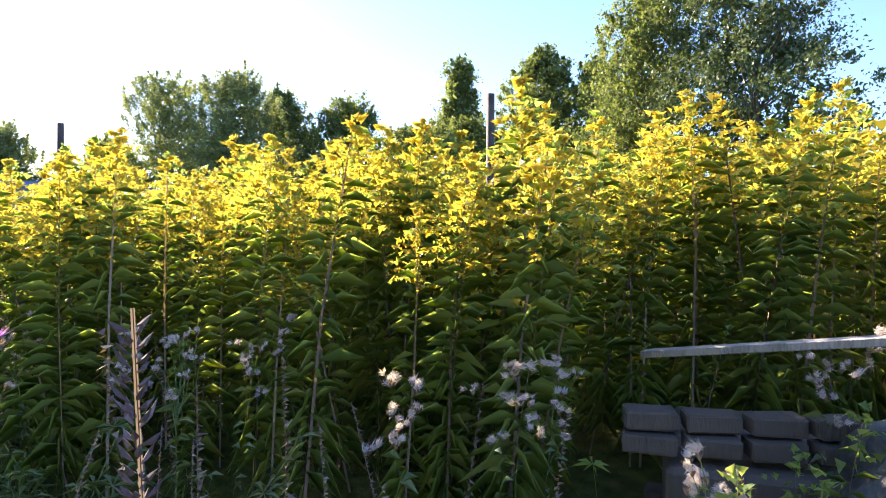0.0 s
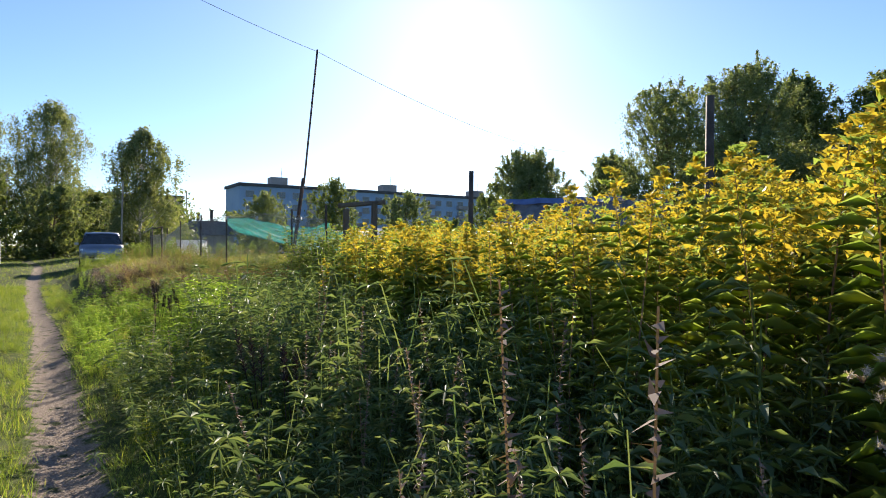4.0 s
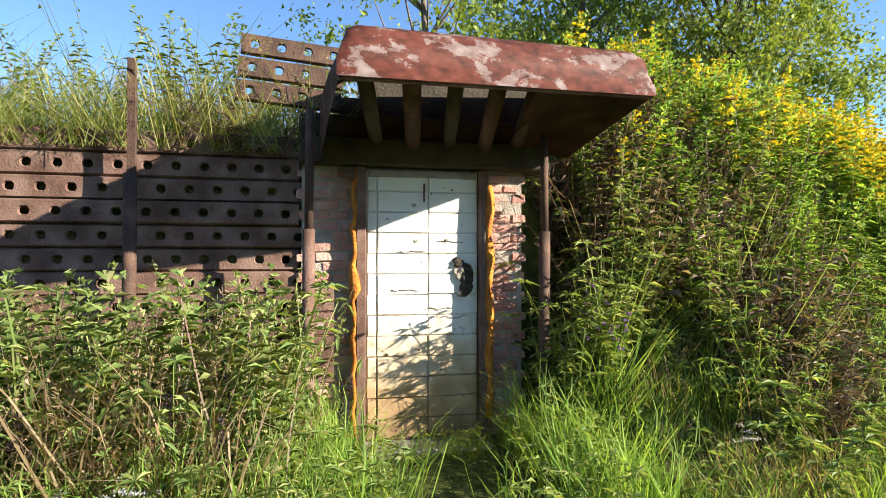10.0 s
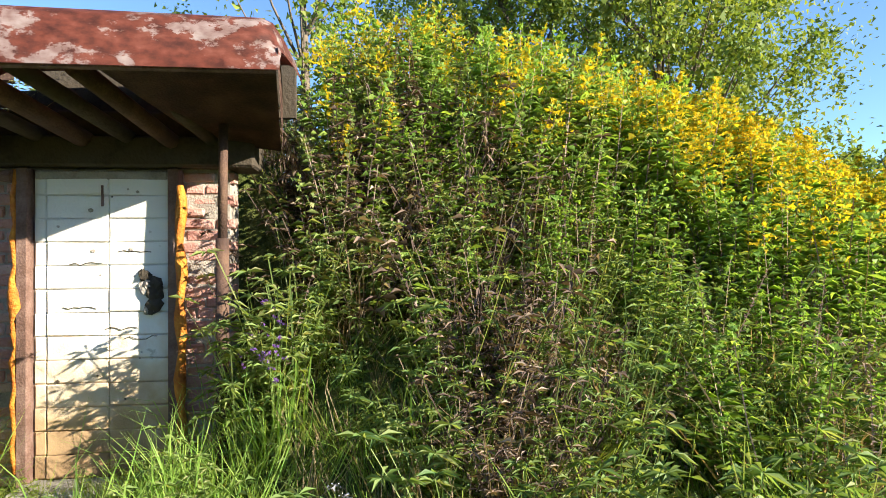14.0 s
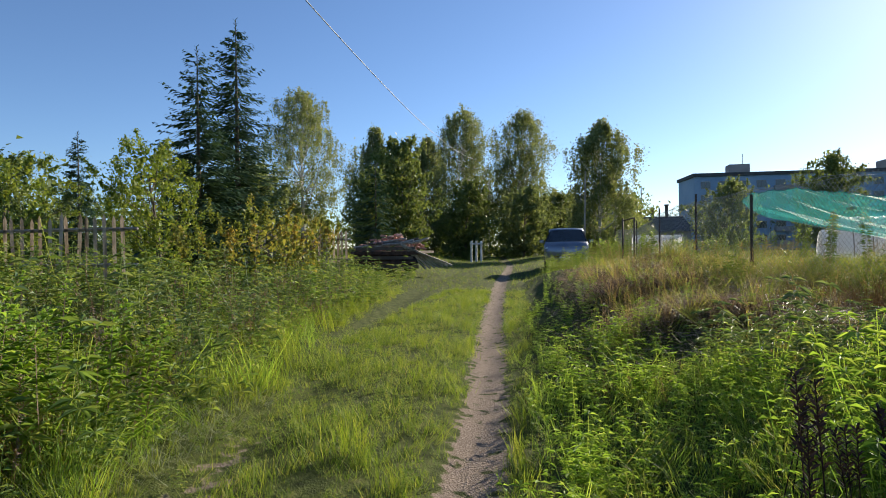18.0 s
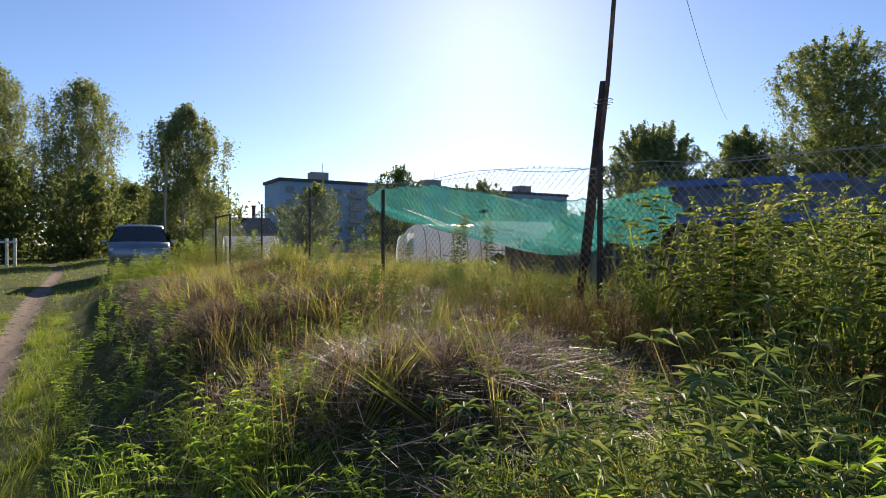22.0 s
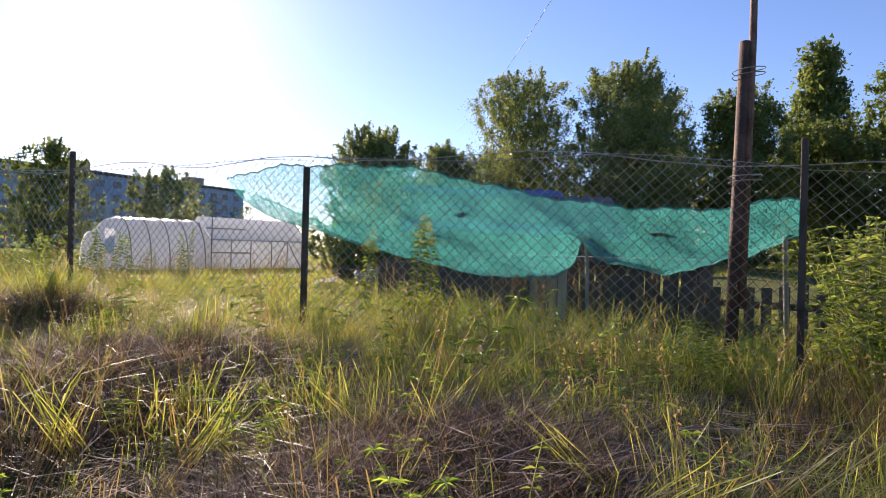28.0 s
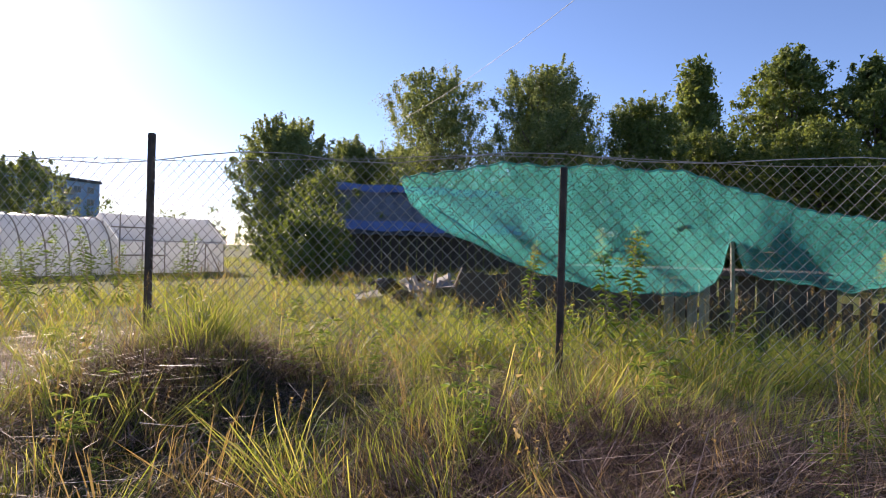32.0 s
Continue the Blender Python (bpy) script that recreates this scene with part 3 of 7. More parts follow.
gx, gy = np.unique(np.concatenate([grid_lines(-12, 12, 0.25, 2500), np.arange(-4, 1.6, 0.1)])), grid_lines(-8, 34, 0.25, 2500)
GX, GY = np.meshgrid(gx, gy, indexing="ij")
nx, ny = GX.shape
ids = np.arange(nx * ny).reshape(nx, ny)
gf = np.stack([ids[:-1, :-1], ids[1:, :-1], ids[1:, 1:], ids[:-1, 1:]], -1).reshape(-1, 4)
ground = quads("ground", np.stack([GX, GY, land(GX, GY)], -1), gf, [M_EARTH], smooth=True)
wear_r = np.exp(-(((GX - rut_x(GY)) / 0.27) ** 4))
wear_l = np.interp(GY, [9.5, 13], [1, 0.45]) * np.exp(-(((GX - left_x(GY)) / 0.27) ** 4)) * (0.25 + 0.6 * smooth(-0.6, 0.9, np.sin(GY * 1.3) + np.sin(GY * 0.47 + 1)))
patch_w = 0.95 * np.exp(-(((GX + 1.05) / 0.42) ** 4 + ((GY - 5.7) / 0.75) ** 4))
mown = np.maximum.reduce([0.2 * np.exp(-(((GX - hx) / hw) ** 2 + ((GY - hy) / hl) ** 2)) for hx, hy, hw, hl, hh in HEAPS])
wear = np.maximum.reduce([wear_r, wear_l, patch_w, mown]) * (1 - smooth(55, 75, GY))
ground.data.attributes.new("wear", "FLOAT", "POINT").data.foreach_set("value", (0.62 * wear).astype(np.float32).ravel())
tagged(ground, "uneven rural ground with two bare earth wheel ruts", "ground", kind="structure")

# ---- bunker: bricked-up door under a sheet-metal hood, set into an earth mound ----
rng = np.random.default_rng(7)
DY0, DY1, DZ0, DZ1 = 2.52, 3.37, 0.06, 2.1
bunker = tagged(empty("bunker_entrance", WALL_X, 2.95, 0), "old earth-covered bunker entrance, walled-up doorway in crumbling pink brick", "bunker")
back = part("back_wall", boxes((WALL_X - 0.32, WALL_X - 0.075, 2.04, 3.76, -0.3, 2.5)), M_MORTAR, bunker)
# Mossy dark lintel, coloured deeper still to stand for shade beneath the hood.
part("lintel", boxes((WALL_X - 0.3, WALL_X + 0.06, 2.02, 3.95, 2.12, 2.32), bevel=0.015), M_DARKBEAM, bunker, "dark mossy concrete lintel with the hood's shade in its colour")
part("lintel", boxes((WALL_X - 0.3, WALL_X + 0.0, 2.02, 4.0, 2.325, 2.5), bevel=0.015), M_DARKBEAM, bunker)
for y0 in (DY0 - 0.085, DY1 + 0.012):
    part("steel_door_frame", boxes((WALL_X - 0.1, WALL_X + 0.035, y0, y0 + 0.07, 0.0, 2.11), bevel=0.006), M_RUST, bunker, "red-brown rusty steel frame post")
foam = tube([(WALL_X + 0.02, DY0 - 0.1 + 0.012 * math.sin(k * 2.1), 2.1 - k * 0.09) for k in range(23)], [0.013 + 0.01 * abs(math.sin(k * 1.7)) + (0.022 if k in (9, 10) else 0) for k in range(23)], 7)
part("foam_bead", foam, M_FOAM, bunker, "orange expanding foam bead", True)
foam = tube([(WALL_X + 0.02, DY1 + 0.09 + 0.008 * math.sin(k * 1.3), 2.0 - k * 0.1) for k in range(19)], [0.02 + 0.022 * abs(math.sin(k * 2.3)) for k in range(19)], 7)
part("foam_bead", foam, M_FOAM, bunker, "orange expanding foam bead", True)
part("foam_patch", tube([(WALL_X + 0.02, 2.3, 2.06), (WALL_X + 0.03, 2.42, 2.05)], [0.03, 0.045], 8), M_RUST, bunker)
part("threshold", boxes((WALL_X - 0.1, WALL_X + 0.22, 2.46, 3.44, -0.1, 0.05), bevel=0.02), M_CONCRETE, bunker, "low worn concrete threshold")


def block_mesh(name, w, h, d, mat, bev, seed):
    """A masonry unit with knocked corners, its face at x = 0, centred in y, its foot at z = 0."""
    r = random.Random(seed)
    bm = boxes((-d, 0, -w / 2, w / 2, 0, h), bevel=bev)
    for v in bm.verts:
        v.co += Vector((r.uniform(-bev, bev) * 0.5, r.uniform(-bev, bev) * 0.5, r.uniform(-bev, bev) * 0.5))
    me = bpy.data.meshes.new(name)
    bm.to_mesh(me)
    bm.free()
    me.materials.append(mat)
    return me


def place(name, me, parent, m):
    ob = new(name, me)
    ob.parent = parent
    if parent.type == "EMPTY":
        ob.matrix_parent_inverse = parent.matrix_basis.inverted()
    ob.matrix_basis = m
    return ob


infill = tagged(part("door_infill", boxes((WALL_X - 0.16, WALL_X - 0.045, DY0 - 0.01, DY1 + 0.01, 0.0, DZ1)), M_WASH), "doorway bricked up with large whitewashed blocks", "wall")
units = [block_mesh("whitewashed_block", 0.42, 0.151, 0.1, M_WASH, 0.006, k) for k in range(4)]
strip = [block_mesh("edge_block", 0.07, 0.151, 0.1, M_WASH, 0.006, k) for k in range(2)]
z = DZ0
for row in range(13):
    for col, y in ((0, DY0 + 0.075 + 0.195), (1, DY0 + 0.075 + 0.195 + 0.392)):
        place("whitewashed_block", units[(row * 3 + col) % 4], infill, pose(WALL_X - 0.02 + rng.uniform(-0.006, 0.004), y, z, rng.uniform(-0.5, 0.5), 0, rng.uniform(-0.8, 0.8)) @ Matrix.Diagonal((1, 0.92, 1, 1)))
    place("edge_block", strip[row % 2], infill, pose(WALL_X - 0.028, DY0 + 0.035, z))
    z += 0.1565
bricks = [block_mesh("brick", 0.25, 0.068, 0.11, M_BRICK, 0.011, 20 + k) for k in range(5)] + [block_mesh("brick", 0.12, 0.066, 0.11, M_BRICK, 0.009, 30 + k) for k in range(3)]
for y0, y1 in ((2.06, DY0 - 0.1), (DY1 + 0.1, 3.72)):
    for row in range(27):
        zz = 0.0 + row * 0.078
        y = y0 + (0.0 if row % 2 else -0.06)
        while y < y1 - 0.04:
            half = rng.random() < 0.3 or y + 0.25 > y1 + 0.03
            w = 0.12 if half else 0.25
            if rng.random() > 0.06:
                place("brick", bricks[5 + rng.integers(3)] if half else bricks[rng.integers(5)], back,
                      pose(WALL_X - 0.055 - abs(rng.normal(0, 0.012)), y + w / 2, zz + rng.normal(0, 0.003), rng.normal(0, 0.8), 0, rng.normal(0, 1.2)) @ Matrix.Diagonal((1, 1, rng.uniform(0.85, 1.13), 1)))
            y += w + 0.012

# Closes the gap behind the hood; its dark colour carries the shade there.
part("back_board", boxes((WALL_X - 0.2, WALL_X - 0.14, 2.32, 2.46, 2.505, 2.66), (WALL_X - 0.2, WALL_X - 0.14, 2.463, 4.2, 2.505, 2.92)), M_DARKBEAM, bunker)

hr = random.Random(12)
for k in range(7):
    bm = bmesh.new()
    bmesh.ops.create_icosphere(bm, subdivisions=2, radius=0.035 + 0.03 * hr.random(), matrix=Matrix.Translation((WALL_X - 0.005, 3.22 + hr.uniform(-0.07, 0.09), 1.27 + hr.uniform(-0.13, 0.13))) @ Matrix.Diagonal((0.45, 1, 1, 1)))
    for v in bm.verts:
        v.co += Vector((hr.uniform(-1, 1), hr.uniform(-1, 1), hr.uniform(-1, 1))) * 0.012
    part("broken_mortar", bm, M_DARKBEAM if k % 3 else M_MORTAR, infill, "broken-out patch of dark mortar")
part("plaster_border", boxes((WALL_X - 0.05, WALL_X - 0.012, DY0 + 0.005, DY1 - 0.005, 2.04, 2.098), bevel=0.008), M_MORTAR, infill, "grey-green plaster border along the top")
for k in range(14):
    bm = bmesh.new()
    bmesh.ops.create_icosphere(bm, subdivisions=1, radius=0.008 + 0.016 * hr.random() ** 2, matrix=Matrix.Translation((WALL_X - 0.018, DY0 + 0.06 + hr.uniform(0, 0.74), hr.uniform(0.15, 2.0))) @ Matrix.Diagonal((0.3, 1, 0.8, 1)))
    part("chipped_spot", bm, M_DARKBEAM if k % 3 == 0 else M_MORTAR, infill, "small chip in the whitewash")
for k in range(5):
    y, zz = DY0 + 0.12 + hr.uniform(0, 0.5), hr.uniform(0.7, 1.75)
    pts = [(WALL_X - 0.017, y + 0.035 * j, zz + hr.uniform(-0.014, 0.014)) for j in range(7)]
    part("crack", tube(pts, 0.0028, 4), M_DARKBEAM, infill, "dark crack in the whitewash")
part("latch_bar", boxes((WALL_X - 0.018, WALL_X - 0.004, 2.945, 2.957, 1.86, 2.0)), M_RUST, infill, "small rusty bar")

# hood of sheet metal with rolled ends
hood = tagged(empty("sheet_metal_hood", -3.6, 3.2, 2.4), "rusty sheet-metal door hood with peeling red paint", "canopy")
prof = []
n = 36
for i in range(n + 1):
    u = i / n
    y = 2.24 + u * 2.04
    xf = -2.93 - 0.34 * u                      # the front edge runs slightly back
    zl = 2.375 + 0.105 * u
    e = min(u, 1 - u) / 0.055
    round_off = 1 - (1 - min(1, e)) ** 2
    hh = 0.13 + 0.19 * math.sqrt(max(0.0, round_off))
    prof.append([(xf + 0.015, y, zl), (xf, y, zl + hh * 0.45), (xf - 0.05, y, zl + hh * 0.85), (xf - 0.12, y, zl + hh), (xf - 0.5, y, zl + hh + 0.05), (-4.2, y, zl + hh + 0.06 + 0.02 * math.sin(u * 9)), (-4.3, y, zl + hh + 0.05)])
bm = sheet(prof)
bmesh.ops.solidify(bm, geom=bm.faces[:], thickness=0.012)
part("hood_sheet", bm, M_REDPAINT, hood, "flaking red-brown painted steel sheet", True)
for y, x0, z0 in ((2.25, -2.93, 2.375), (4.27, -3.27, 2.48)):
    yb = y - 0.08 if y < 3 else y - 0.14
    bm = sheet([[(x0, y, z0), ((x0 - 4.28) / 2, (y + yb) / 2, z0 - 0.1), (-4.28, yb, z0 - 0.24)], [(x0, y, z0 + 0.13), ((x0 - 4.28) / 2, (y + yb) / 2, z0 + 0.2), (-4.28, yb, z0 + 0.22)]])
    bmesh.ops.solidify(bm, geom=bm.faces[:], thickness=0.01)
    part("side_flap", bm, M_RUST, hood)
bm = sheet([[(-3.27 + 0.002, 4.26, 2.482), (-4.28, 4.12, 2.24)], [(-3.15, 3.42, 2.44), (-4.28, 3.62, 2.3)]])
bmesh.ops.solidify(bm, geom=bm.faces[:], thickness=0.008)
part("soffit_sheet", bm, M_RUSTDARK, hood)
part("front_angle", tube([(-2.95, 2.25, 2.375), (-3.28, 4.26, 2.48)], 0.016, 6), M_RUST, hood)
# Pipe colours are darkened to hold the shade under the hood.
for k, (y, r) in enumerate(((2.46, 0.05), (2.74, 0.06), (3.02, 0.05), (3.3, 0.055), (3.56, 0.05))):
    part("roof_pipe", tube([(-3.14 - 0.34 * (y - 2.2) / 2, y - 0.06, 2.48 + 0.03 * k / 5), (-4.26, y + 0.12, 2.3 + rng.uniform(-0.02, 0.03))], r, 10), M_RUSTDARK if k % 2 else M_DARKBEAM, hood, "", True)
for y in (2.09, 3.8):
    post = part("hood_post", tube([(-3.97, y, -0.1), (-3.97, y + 0.005, 1.63)], 0.042, 12), M_RUST if y < 3 else M_RUSTDARK, hood, "rusty steel pipe post", True)
    part("upper_tube", tube([(-3.97, y + 0.005, 1.62), (-3.99, y + 0.01, 2.45)], 0.03, 10), M_RUSTDARK, post, "", True)


# perforated steel planks as a retaining wall
def plank_mesh(holes, height=0.165, pitch=0.19, r=0.03, mat=None):
    """A strip of steel pressed with ridges and a row of round holes, face towards +x, running along y."""
    bm = bmesh.new()
    for h in range(holes):
        y0 = h * pitch
        c = (y0 + pitch / 2, height * 0.5)
        ring_i, ring_m, ring_o = [], [], []
        for px, pz in ((1, 0.4), (1, 1), (0.4, 1), (-0.4, 1), (-1, 1), (-1, 0.4), (-1, -0.4), (-1, -1), (-0.4, -1), (0.4, -1), (1, -1), (1, -0.4)):
            py, pz = px * pitch / 2, pz * height * 0.42
            a = math.atan2(pz, py)
            ring_i.append(bm.verts.new((-0.02, c[0] + r * math.cos(a), c[1] + r * math.sin(a))))
            ring_m.append(bm.verts.new((0.0, c[0] + 1.25 * r * math.cos(a), c[1] + 1.25 * r * math.sin(a))))
            ring_o.append(bm.verts.new((0.0, c[0] + py, c[1] + pz)))
        for k in range(12):
            j = (k + 1) % 12
            bm.faces.new((ring_i[k], ring_i[j], ring_m[j], ring_m[k]))
            bm.faces.new((ring_m[k], ring_m[j], ring_o[j], ring_o[k]))
    for z0, z1, x0, x1 in ((0, 0.08, -0.03, 0.0), (0.92, 1, 0.0, -0.03)):
        bm.faces.new([bm.verts.new(p) for p in ((x0, 0, z0 * height), (x0, holes * pitch, z0 * height), (x1, holes * pitch, z1 * height), (x1, 0, z1 * height))])
    me = bpy.data.meshes.new("steel_plank")
    bm.to_mesh(me)
    bm.free()
    me.materials.append(mat or M_RUST)
    return me


plank_wall = tagged(empty("perforated_plank_wall", WALL_X - 0.12, -0.5, 0), "retaining wall of rusty perforated steel planks", "wall")
long_plank, short_plank = plank_mesh(16), plank_mesh(4, mat=M_RUSTDARK)
for row in range(14):
    for y in (2.02 - 3.04, 2.02 - 6.1, 2.02 - 9.16):
        place("steel_plank", long_plank, plank_wall, pose(WALL_X - 0.09 + rng.uniform(-0.015, 0.015), y + (0.09 if row % 2 else 0), 0.0 + row * 0.167, 0, rng.uniform(-2, 2), rng.uniform(-0.3, 0.3)))
part("earth_backing", boxes((WALL_X - 0.34, WALL_X - 0.16, -7.2, 1.9, -0.3, 2.24)), M_SOIL, plank_wall)
loose = tagged(empty("loose_steel_plank", -4.45, 1.9, 2.5), "loose perforated steel plank lying tilted on the bank", "plank")
for row in range(3):
    place("steel_plank", short_plank, loose, pose(-4.36, 1.6 - 0.02 * row, 2.93 - row * 0.17, -4, -4, 0) @ pose(0, 0, 0, 0, 0, 2))
for y, top in ((0.92, 2.78), (-2.6, 2.5)):
    p = tagged(part("wall_post", tube([(-4.16, y, -0.1), (-4.18, y, top * 0.72)], 0.045, 10), M_RUSTDARK, smooth=True), "rusty steel pipe post holding the plank wall", "post", "plank wall posts")
    part("angle_bar", boxes((-4.215, -4.17, y - 0.02, y + 0.03, top * 0.7, top)), M_RUSTDARK, p)
low = tagged(empty("short_steel_plank", -4.1, 2.2, 0.4), "short rusty perforated plank end beside the doorway", "plank")
for row in range(4):
    place("steel_plank", plank_mesh(1) if row == 0 else low.children[0].data, low, pose(-4.08, 2.08, 0.55 + row * 0.167))

# ---- utility pole ----
pole = tagged(part("utility_pole", tube([(-4.35, 9.4, 0), (-4.42, 9.46, 1.6), (-4.56, 9.6, 3.0), (-4.68, 9.66, 4.2), (-4.85, 9.8, 5.4), (-5.1, 10.05, 7.6)], [0.125, 0.115, 0.108, 0.104, 0.1, 0.09], 14), M_POLEWOOD, smooth=True), "debarked pale grey wooden utility pole, crooked and leaning", "pole")


def cable(name, a, b, sag, r, label):
    pts = [Vector(a).lerp(Vector(b), k / 30) - Vector((0, 0, sag * 4 * (k / 30) * (1 - k / 30))) for k in range(31)]
    return tagged(part(name, tube(pts, r, 5), M_CABLE), label, "cable")


cable("overhead_cable", (-5.09, 10.04, 7.5), (-9, 62, 9.5), 1.2, 0.014, "pale twisted overhead power cable")
cable("overhead_cable", (-5.09, 10.04, 7.5), (4.93, 15.95, 6.45), 0.3, 0.006, "thin overhead wire between poles")

cable("overhead_cable", (4.93, 15.95, 6.45), (26.5, 31.5, 7.9), 0.5, 0.006, "thin overhead wire leading off to the trees")

# ---- leaning pole and fences of the pen ----
lean = tagged(part("leaning_post", tube([(4.19, 16.0, 0.1), (4.58, 15.97, 3.18)], [0.046, 0.04], 10), M_RUSTDARK, smooth=True), "dark leaning wooden post with a rusty steel pipe lashed to it", "post")
part("steel_pipe", tube([(4.33, 15.93, 1.2), (4.6, 15.92, 3.2), (4.93, 15.95, 6.5)], 0.026, 8), M_RUST, lean, "", True)
for zz in (2.1, 2.9):
    part("wire_lashing", tube([(4.19 + 0.125 * zz + 0.085 * math.cos(a), 15.94 + 0.11 * math.sin(a), zz + 0.006 * a) for a in np.linspace(0, 12.5, 40)], 0.004, 4), M_WIRE, lean)

FENCE = [(4.35, -4.4), (4.35, -0.1), (4.35, 4.1), (4.3, 7.4), (4.15, 12.7), (4.19, 15.57), (3.2, 19.09), (2.85, 22.15), (2.5, 25.6), (2.4, 31.4), (1.9, 36.5)]
for k, (x, y) in enumerate(FENCE):
    zb, top = float(land(x, y)), (2.64, 2.64, 2.64, 2.45, 2.28, 2.36, 2.22, 2.5, 2.4, 2.3, 2.3)[k]
    if k < 4:
        tagged(part("fence_post", tube([(x, y, zb - 0.2), (x + 0.02, y, top - 0.08)], [0.036, 0.03], 9), M_POST, smooth=True), "dark round wooden fence post among tall goldenrod", "fence post", "fence posts")
    else:
        tagged(part("fence_post", boxes((x - 0.022, x + 0.022, y - 0.022, y + 0.022, zb - 0.2, top), bevel=0.005), M_POST), "dark rusty steel fence post of the wire fence", "fence post", "fence posts")


def chain_link(p, q, h0, h1, pitch):
    """Woven wire between two posts: two families of slanting wires."""
    (x0, y0), (x1, y1) = p, q
    length = math.hypot(x1 - x0, y1 - y0)
    bm = bmesh.new()

    def at(s, zz, off):
        u = s / length
        base = float(land(x0 + (x1 - x0) * u, y0 + (y1 - y0) * u))
        nxx, nyy = -(y1 - y0) / length, (x1 - x0) / length
        return (x0 + (x1 - x0) * u + nxx * off, y0 + (y1 - y0) * u + nyy * off, base + h0 + zz + 0.03 * math.sin(s * 2.1))
    hgt = h1 - h0
    s = -hgt
    while s < length:
        for sign in (1, -1):
            a, b = (s, 0.0), (s + hgt, hgt)
            if a[0] < 0:
                a = (0.0, -s)
            if b[0] > length:
                b = (length, length - s)
            if b[1] - a[1] > 0.02:
                steps = 4
                pts = []
                for k in range(steps + 1):
                    ss, zz = a[0] + (b[0] - a[0]) * k / steps, a[1] + (b[1] - a[1]) * k / steps
                    if sign < 0:
                        zz = hgt - zz
                    pts.append(at(ss, zz, 0.004 * sign))
                tube(pts, 0.0026, 3, bm, False)
        s += pitch
    tube([at(length * k / 12, hgt * 0.985, 0.0) for k in range(13)], 0.0025, 4, bm, False)
    return bm


for k in range(4, 10):
    p, q = FENCE[k], FENCE[k + 1]
    panel = tagged(empty("wire_fence", *p, float(land(*p))), "sagging woven wire fence panel of the pen", "fence", "wire fence panels")
    tagged(part("wire_mesh", chain_link(p, q, 0.12, 1.5, 0.085 if k < 7 else 0.11), M_WIRE, panel), "diamond-woven wire", kind="stuff")
    pts = [(p[0] + (q[0] - p[0]) * u, p[1] + (q[1] - p[1]) * u) for u in np.linspace(0, 1, 9)]
    part("top_wire", tube([(x, y, float(land(x, y)) + 1.49 + 0.03 * math.sin(3 * y)) for x, y in pts], 0.004, 5), M_WIRE, panel)

# garden frame beyond the pen
gf2 = tagged(empty("garden_post_frame", 1.78, 27.2, float(land(1.78, 27.2))), "two dark steel posts joined by a crossbar", "post frame")
for x in (1.6, 1.95):
    part("upright", tube([(x, 27.2, 0.3), (x, 27.2, 2.2)], 0.028, 8), M_POST, gf2, "", True)
part("crossbar", tube([(1.58, 27.2, 2.12), (1.97, 27.2, 2.22)], 0.022, 6), M_POST, gf2, "", True)
# gate posts
gate = tagged(empty("garden_gate_frame", 4.6, 12.4, 0), "dark timber gate frame with crossbar", "gate frame")
for x, y, top in ((4.45, 12.35, 2.2), (4.95, 12.1, 2.34)):
    part("gate_post", boxes((x - 0.05, x + 0.05, y - 0.05, y + 0.05, 0.1, top), bevel=0.01), M_DARKWOOD, gate)
part("crossbar", tube([(4.3, 12.4, 2.25), (5.15, 12.02, 2.33)], 0.045, 6), M_DARKWOOD, gate)

# shade net over the pen
front = [(3.35, 20.3, 2.18), (3.32, 19.6, 2.26), (3.45, 18.9, 2.25), (3.7, 18.3, 2.22), (4.25, 17.6, 2.06), (4.6, 16.9, 1.96), (4.9, 16.25, 1.95), (5.15, 15.6, 2.06)]
rear = [(3.75, 20.25, 2.05), (4.8, 19.9, 1.65), (5.6, 19.4, 1.38), (6.1, 18.8, 1.26), (6.25, 18.2, 1.24), (6.3, 17.86, 1.42), (6.32, 17.72, 1.9), (6.28, 17.56, 1.52), (6.1, 17.0, 1.4), (5.9, 16.5, 1.42), (5.6, 16.0, 1.62), (5.35, 15.55, 1.76)]


def spline(pts, n):
    a = np.array(pts, float)
    t = np.linspace(0, len(a) - 1, n)
    i = np.clip(t.astype(int), 0, len(a) - 2)
    p0, p1, p2, p3 = a[np.maximum(i - 1, 0)], a[i], a[i + 1], a[np.minimum(i + 2, len(a) - 1)]
    u = (t - i)[:, None]
    return 0.5 * (2 * p1 + (p2 - p0) * u + (2 * p0 - 5 * p1 + 4 * p2 - p3) * u**2 + (3 * p1 - p0 - 3 * p2 + p3) * u**3)


fr, re = spline(front, 90), spline(rear, 90)
rows = []
for k in range(21):
    v = k / 20
    sag = -0.1 * math.sin(math.pi * v)
    rows.append([tuple(fr[i] * (1 - v) + re[i] * v + np.array((0, 0, sag + 0.012 * math.sin(i * 0.55 + 5 * v) + 0.01 * math.sin(i * 1.9 - 14 * v) + 0.13 * math.sin(math.pi * v) * math.sin(0.42 * i - 5.5 * v) * v))) for i in range(90)])
net = tagged(empty("shade_net", 3.4, 20.1, 0.8), "sagging turquoise green shade net stretched over the pen", "net")
part("net_sheet", sheet(rows), M_NET, net, "", True)
part("hem_cord", tube([tuple(Vector(p) + Vector((0, 0, 0.004))) for p in rows[0]], 0.007, 5), M_NETCORD, net, "green hem cord")
part("hem_cord", tube([tuple(Vector(p) + Vector((0, 0, 0.004))) for p in rows[-1]], 0.007, 5), M_NETCORD, net, "green hem cord")
